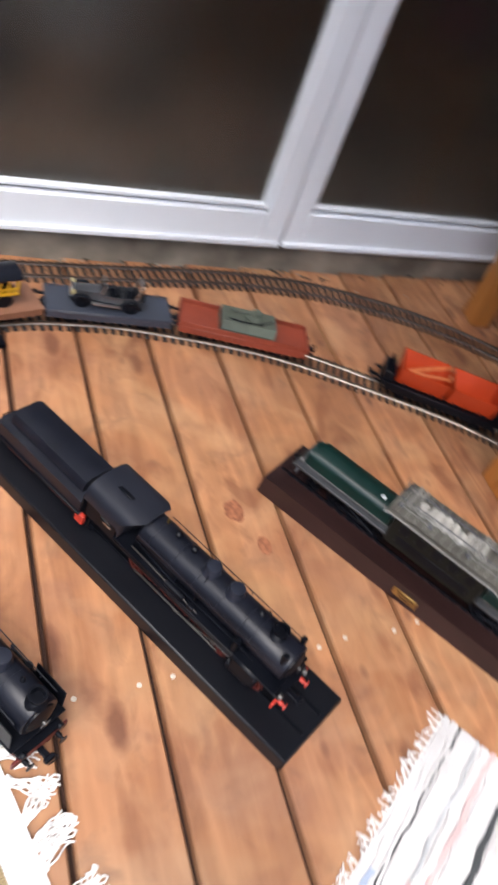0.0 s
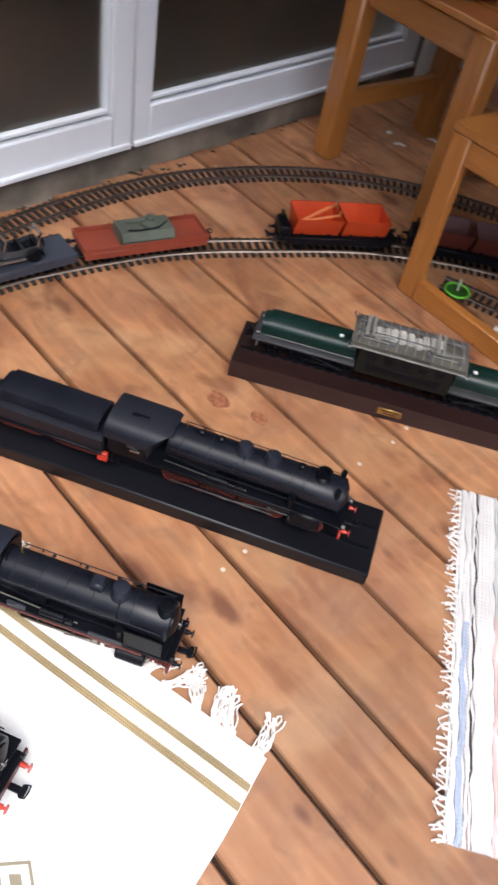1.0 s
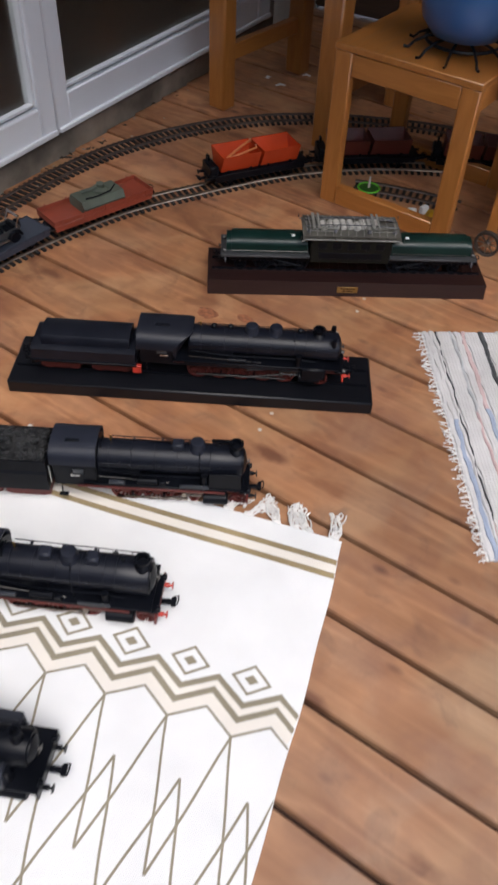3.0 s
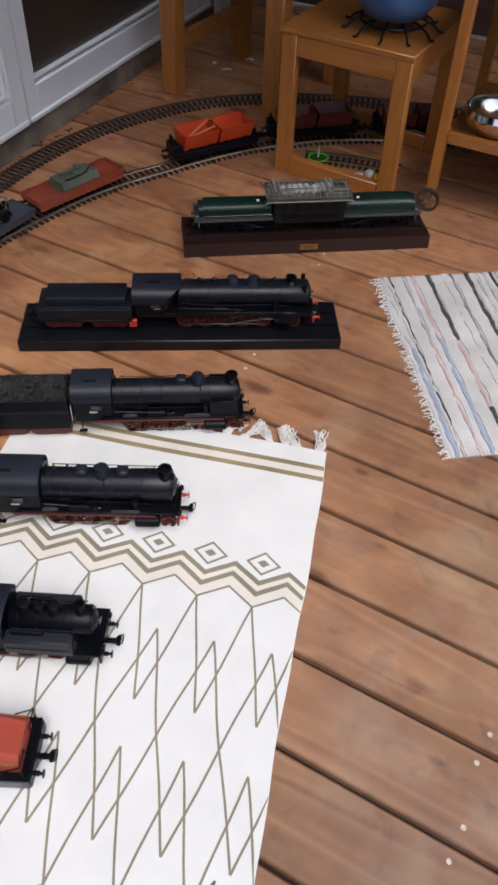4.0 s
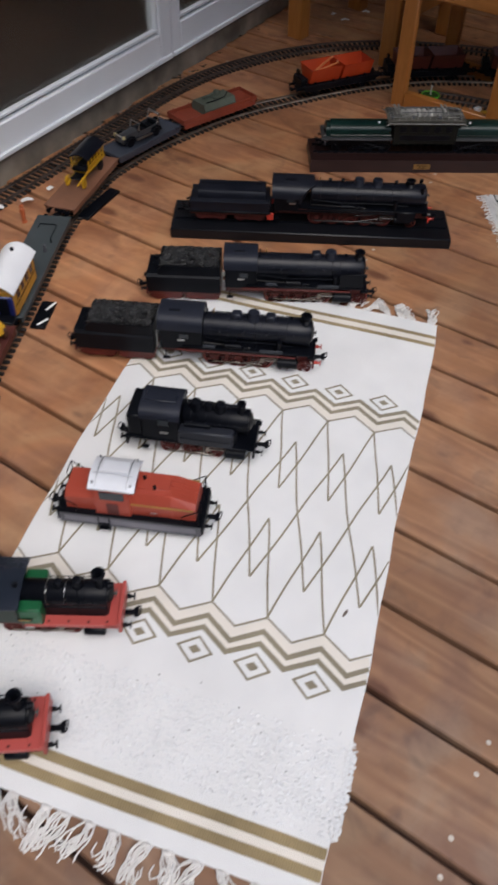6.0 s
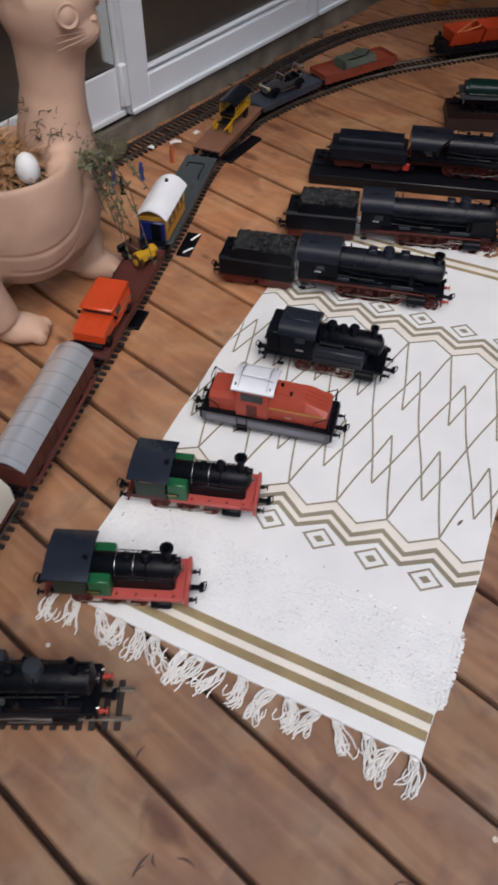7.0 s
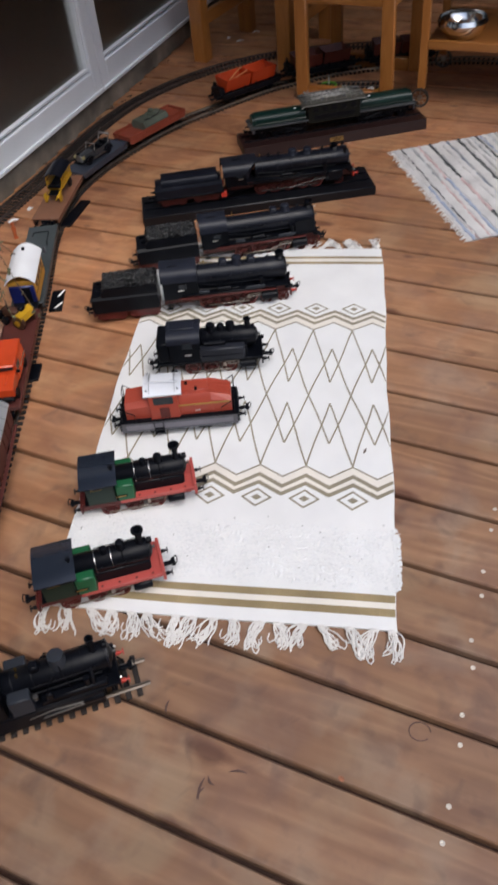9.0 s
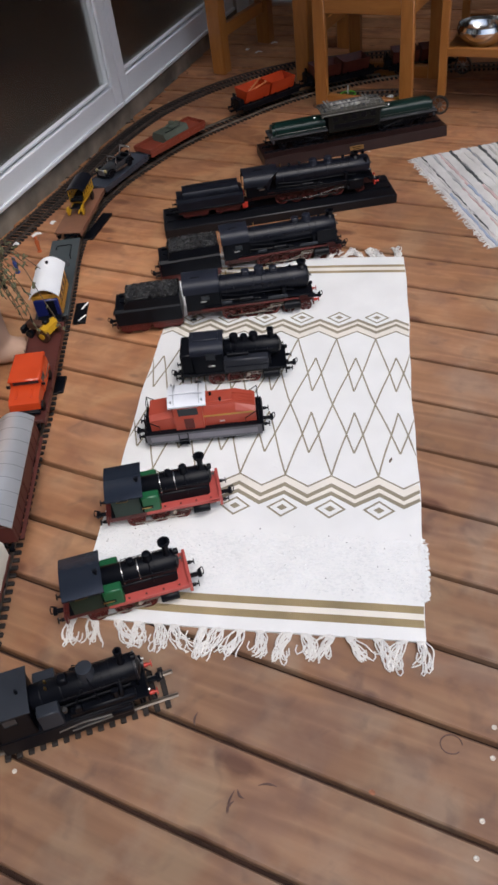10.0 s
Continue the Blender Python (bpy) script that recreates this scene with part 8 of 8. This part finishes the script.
CAT = Matrix.Translation((-1.075, 0.34, 0)) @ Matrix.Rotation(radians(25), 4, "Z")
solid("cat_planter", cat(), TERRA, "pale terracotta cat-shaped planter with a round pot body", "planter", m=CAT)
solid("potting_soil", Mesh().lathe([(0.12, 0), (0.11, 0.008), (0.0, 0.014)], (0, 0, 0), n=28), SOIL, "dark soil in the cat planter", "soil", m=CAT @ Matrix.Translation((0, 0, 0.32)))
rnd = random.Random(21)
m = Mesh()
for _ in range(1300):
    a, r = rnd.uniform(0, 6.283), 0.088 * math.sqrt(rnd.random())
    x, y = r * math.cos(a) - 0.03, r * math.sin(a) - 0.005
    ln = rnd.uniform(0.035, 0.085)
    tilt, b = rnd.uniform(0.1, 1.4), rnd.uniform(0, 6.283)
    top = 0.322 + 0.05 * max(0.0, 1 - (r / 0.115) ** 2) * rnd.random()
    # curled dry blades
    d, side = Vector((math.cos(b), math.sin(b), 0)), Vector((-math.sin(b), math.cos(b), 0))
    w = rnd.uniform(0.0008, 0.0026)
    vs, p, ang = [], Vector((x, y, top)), tilt
    for k in range(5):
        ww = w * (0.5 + 0.5 * math.sin(math.pi * (k + 0.4) / 5))
        vs += [p - side * ww, p + side * ww + Vector((0, 0, 0.4 * ww))]
        p = p + (d * math.sin(ang) + Vector((0, 0, math.cos(ang)))) * ln / 4
        ang += rnd.uniform(0.0, 0.75)
    m.add(vs, [(2 * k, 2 * k + 1, 2 * k + 3, 2 * k + 2) for k in range(4)])
solid("dry_plant", m, STRAW, "tuft of curled reddish-brown dry leaves in the cat planter", "dry plant", kind="stuff", m=CAT)


VINE = paint("dry_vine", (0.07, 0.055, 0.03), 0.85, wear=0.4)
STEMBROWN = paint("thin_stem", (0.1, 0.07, 0.045), 0.8, wear=0.3)


def trailing(name, stems, leaves, label, seed, spread, drop):
    rnd = random.Random(seed)
    th = thing(name, label, "plant")
    stem, leaf = Mesh(), Mesh()
    for _ in range(stems):
        a = rnd.gauss(0, 0.35) + spread
        r0 = rnd.uniform(0.1, 0.165)
        pts = []
        ln, dp, up = rnd.uniform(0.04, 0.16), drop * rnd.uniform(0.3, 1.0), rnd.uniform(0.01, 0.06)
        bend = rnd.uniform(-0.5, 0.5)
        for i in range(7):
            t = i / 6
            pts.append(Vector((math.cos(a + bend * t * t) * (r0 + ln * t) + rnd.uniform(-0.008, 0.008), math.sin(a + bend * t * t) * (r0 + ln * t) + rnd.uniform(-0.008, 0.008), 0.34 + up * math.sin(math.pi * t * 0.8) - dp * t * t)))
        stem.tube(pts, 0.0011, 4)
        for p, q in zip(pts[:-1], pts[1:]):
            for _ in range(leaves):
                c = p.lerp(q, rnd.random())
                rot = Euler((rnd.uniform(0, 6), rnd.uniform(0, 6), rnd.uniform(0, 6))).to_matrix().to_4x4()
                leaf.ball((0.006, 0, 0), (rnd.uniform(0.005, 0.01), 0.0032, 0.002), 5, 3, m=Matrix.Translation(c) @ rot)
    part("stem", stem, STEMBROWN, th)
    tagged(part("leaf", leaf, LEAF, th), kind="stuff")
    th.matrix_world = CAT
    return th


trailing("trailing_plant", 34, 4, "trailing grey-green succulent hanging over the planter", 5, 0.62, 0.26)
trailing("trailing_plant", 16, 5, "upright sprigs of succulent at the back of the planter", 9, 2.9, -0.02)
vine = Mesh()
rnd = random.Random(31)
for k in range(70):
    # curled dead shoots: a few round the neck, more down the chest
    if k < 12:
        a, z = rnd.uniform(-2.5, 0.1), 0.45 + rnd.gauss(0, 0.007)
    else:
        f = rnd.random()
        a, z = -2.0 + 2.2 * f + rnd.gauss(0, 0.08), 0.4 - 0.075 * f * f + rnd.gauss(0, 0.009)
    R = 0.0655 + max(0.0, 0.45 - z) * 0.11
    u, w, turn, pts = 0.0, 0.0, rnd.uniform(0, 6.28), []
    bend = rnd.choice((-1, 1)) * rnd.uniform(0.2, 0.75)
    for i in range(rnd.randint(5, 9)):
        pts.append((0.088 + (R + 0.004 + 0.003 * math.sin(i + k)) * math.cos(a + u / R), 0.1 + (R + 0.004 + 0.003 * math.sin(i + k)) * math.sin(a + u / R), z + w))
        u, w, turn = u + 0.005 * math.cos(turn), w + 0.005 * math.sin(turn), turn + bend
    vine.tube(pts, [0.0012 - 0.0008 * i / len(pts) for i in range(len(pts))], 4)
solid("dry_vine", vine, VINE, "thin dry brown vine wound round the planter's neck", "dry plant", kind="stuff", m=CAT)
solid("white_stone", Mesh().ball((0, 0, 0), (0.025, 0.023, 0.034), 16, 10), EGG, "smooth white stone lying in the planter", "stone", m=Matrix.Translation((-0.993, 0.317, 0.37)))

# ---- small things on the deck ----
rnd = random.Random(77)
for name, mat, n, big, label in (("leaf_litter", LITTER, 22, 0.04, "dark wet leaf litter and soil along the stone threshold"), ("pale_flakes", LITTERPALE, 44, 0.024, "pale plaster flakes scattered along the stone threshold")):
    m = Mesh()
    for _ in range(n):
        y = rnd.uniform(1.0, 2.7) if rnd.random() < 0.7 else rnd.uniform(1.5, 2.2)
        x = -1.32 + 0.204 * (y - 1.0) + 0.008 + abs(rnd.gauss(0, 0.018 if mat is LITTER else 0.05))
        s = big * rnd.uniform(0.25, 1.0)
        vs = [(s * 0.5 * math.cos(1.047 * k) * rnd.uniform(0.6, 1.2), s * 0.35 * math.sin(1.047 * k) * rnd.uniform(0.6, 1.2), rnd.uniform(0.0006, 0.003)) for k in range(6)]
        m.add([Matrix.Translation((x, y, 0)) @ Matrix.Rotation(rnd.uniform(0, 6.28), 4, "Z") @ Vector(q) for q in [(0, 0, 0.004), (0, 0, 0.0002), *vs]], [(0, 2 + k, 2 + (k + 1) % 6) for k in range(6)] + [(1, 2 + (k + 1) % 6, 2 + k) for k in range(6)])
    solid(name, m, mat, label, "litter", kind="stuff")

for x, y, mat, turn in ((-1.2, 0.86, FIGBLUE, 0.3), (-1.142, 0.915, FIGBLUE, 1.2), (-1.15, 0.828, BLACK, 0.5), (-1.115, 1.04, FIGORANGE, 0.7)):
    m = Mesh().lathe([(0.008, 0), (0.0085, 0.003), (0.005, 0.004), (0.0055, 0.02), (0.0075, 0.034), (0.006, 0.04), (0.003, 0.042)], (0, 0, 0), n=10).ball((0, 0, 0.048), 0.006, 10, 6)
    solid("toy_figure", m, mat, "tiny plain painted toy figure standing on the deck", "toy figure", "toy figures beside the track", m=Matrix.Translation((x, y, 0)) @ Matrix.Rotation(turn, 4, "Z"))


def dark_plate(x, y, w, d, turn, marks):
    th = thing("track_box", "flat black track control box beside the rails", "track box", "black boxes beside the track")
    part("box_body", Mesh().box((0, 0, 0.004), (w, d, 0.008), 0.0015), BLACK, th)
    for mx, my, ln, tn in marks:
        part("arrow_mark", Mesh().box((0, 0, 0), (ln, 0.006, 0.0008)), PAPER, th, "white arrow mark").matrix_basis = Matrix.Translation((mx, my, 0.0088)) @ Matrix.Rotation(tn, 4, "Z")
    th.matrix_world = Matrix.Translation((x, y, 0)) @ Matrix.Rotation(turn, 4, "Z")
    return th


dark_plate(-0.861, 0.69, 0.036, 0.10, radians(12), [(0.01, 0.03, 0.036, 1.15), (0.008, -0.03, 0.032, 0.95)])
dark_plate(-0.817, 0.375, 0.028, 0.065, radians(10), [])
dark_plate(-0.962, 1.19, 0.035, 0.17, radians(-6), [])
for x, y, w, turn in ((-1.15, 1.12, 0.034, 0.7), (-1.2, 1.06, 0.02, 0.2), (-1.12, 1.2, 0.02, 1.1), (-0.66, 2.83, 0.035, 0.4), (-0.72, 2.88, 0.02, 1.2), (-0.6, 2.95, 0.03, 0.1)):
    m = Mesh()
    vs = [(-w / 2, -0.006, 0.001), (0, -0.009, 0.006), (w / 2, -0.005, 0.001), (w / 2, 0.006, 0.002), (0, 0.007, 0.007), (-w / 2, 0.008, 0.001)]
    m.add([*vs, *[(a, b, c + 0.0008) for a, b, c in vs]], [(0, 1, 4, 5), (1, 2, 3, 4), (11, 10, 7, 6), (10, 9, 8, 7), (0, 6, 7, 1), (1, 7, 8, 2), (2, 8, 9, 3), (3, 9, 10, 4), (4, 10, 11, 5), (5, 11, 6, 0)])
    solid("paper_scrap", m, PAPER, "crumpled scrap of white paper on the deck", "paper scrap", "paper scraps", m=Matrix.Translation((x, y, 0.0135 if y < 2 else 0.0)) @ Matrix.Rotation(turn, 4, "Z"))
rnd = random.Random(12)
m = Mesh().ball((0, 0, 0.028), (0.034, 0.045, 0.032), 10, 7)
m.v = [(x * rnd.uniform(0.86, 1.12), y * rnd.uniform(0.86, 1.12), max(0.0, z * rnd.uniform(0.88, 1.1))) for x, y, z in m.v]
solid("stone", m, ROCK, "mossy olive-brown stone lying at the threshold", "stone", m=Matrix.Translation((-1.272, 0.985, 0)))
m = Mesh().prism([(-0.02, 0), (0.02, 0), (0.017, 0.012), (-0.012, 0.016)], -0.008, 0.008)
solid("toy_block", m, YELLOW, "small bright yellow toy piece under the bench", "toy", m=Matrix.Translation((-0.005, 2.155, 0)) @ Matrix.Rotation(0.5, 4, "Z"))
LIMEDARK = paint("dark_lime", (0.02, 0.09, 0.012), 0.45)
top = thing("plastic_toy", "lime green plastic disc with a pale stick under the bench", "toy")
part("disc", Mesh().lathe([(0.004, 0), (0.026, 0.003), (0.03, 0.007), (0.027, 0.008), (0.004, 0.006)], (0, 0, 0), n=24), LIMEDARK, top)
part("rim", Mesh().tube([(0.03 * math.cos(2 * math.pi * i / 28), 0.03 * math.sin(2 * math.pi * i / 28), 0.009) for i in range(29)], 0.0028, 6), LIME, top, "bright lime rim")
part("stick", Mesh().cyl((0, 0, 0.01), (0, 0, 0.042), 0.003, n=8), paint_pale, top)
top.matrix_world = Matrix.Translation((-0.2, 2.2, 0.0126))
for x, y, mat, turn, label in ((-0.061, 2.132, PAPER, 0.2, "small white toy block behind the bench rail"), (-0.028, 2.103, YELLOW, 0.5, "small yellow toy block behind the bench rail"), (-0.032, 2.16, PAPER, 0.9, "small white toy block behind the bench rail")):
    solid("toy_block", Mesh().box((0, 0, 0.011), (0.024, 0.016, 0.022), 0.002), mat, label, "toy block", "toy blocks under the bench", m=Matrix.Translation((x, y, 0)) @ Matrix.Rotation(turn, 4, "Z"))
solid("cable_end", Mesh().tube([(0, 0, 0.003), (0.004, -0.002, 0.02), (0.0, 0.0, 0.036), (-0.008, 0.002, 0.046)], [0.004, 0.0045, 0.004, 0.003], 8), PAPER, "bent white cable end standing up beside the track", "cable", m=Matrix.Translation((-0.076, 2.452, 0)))
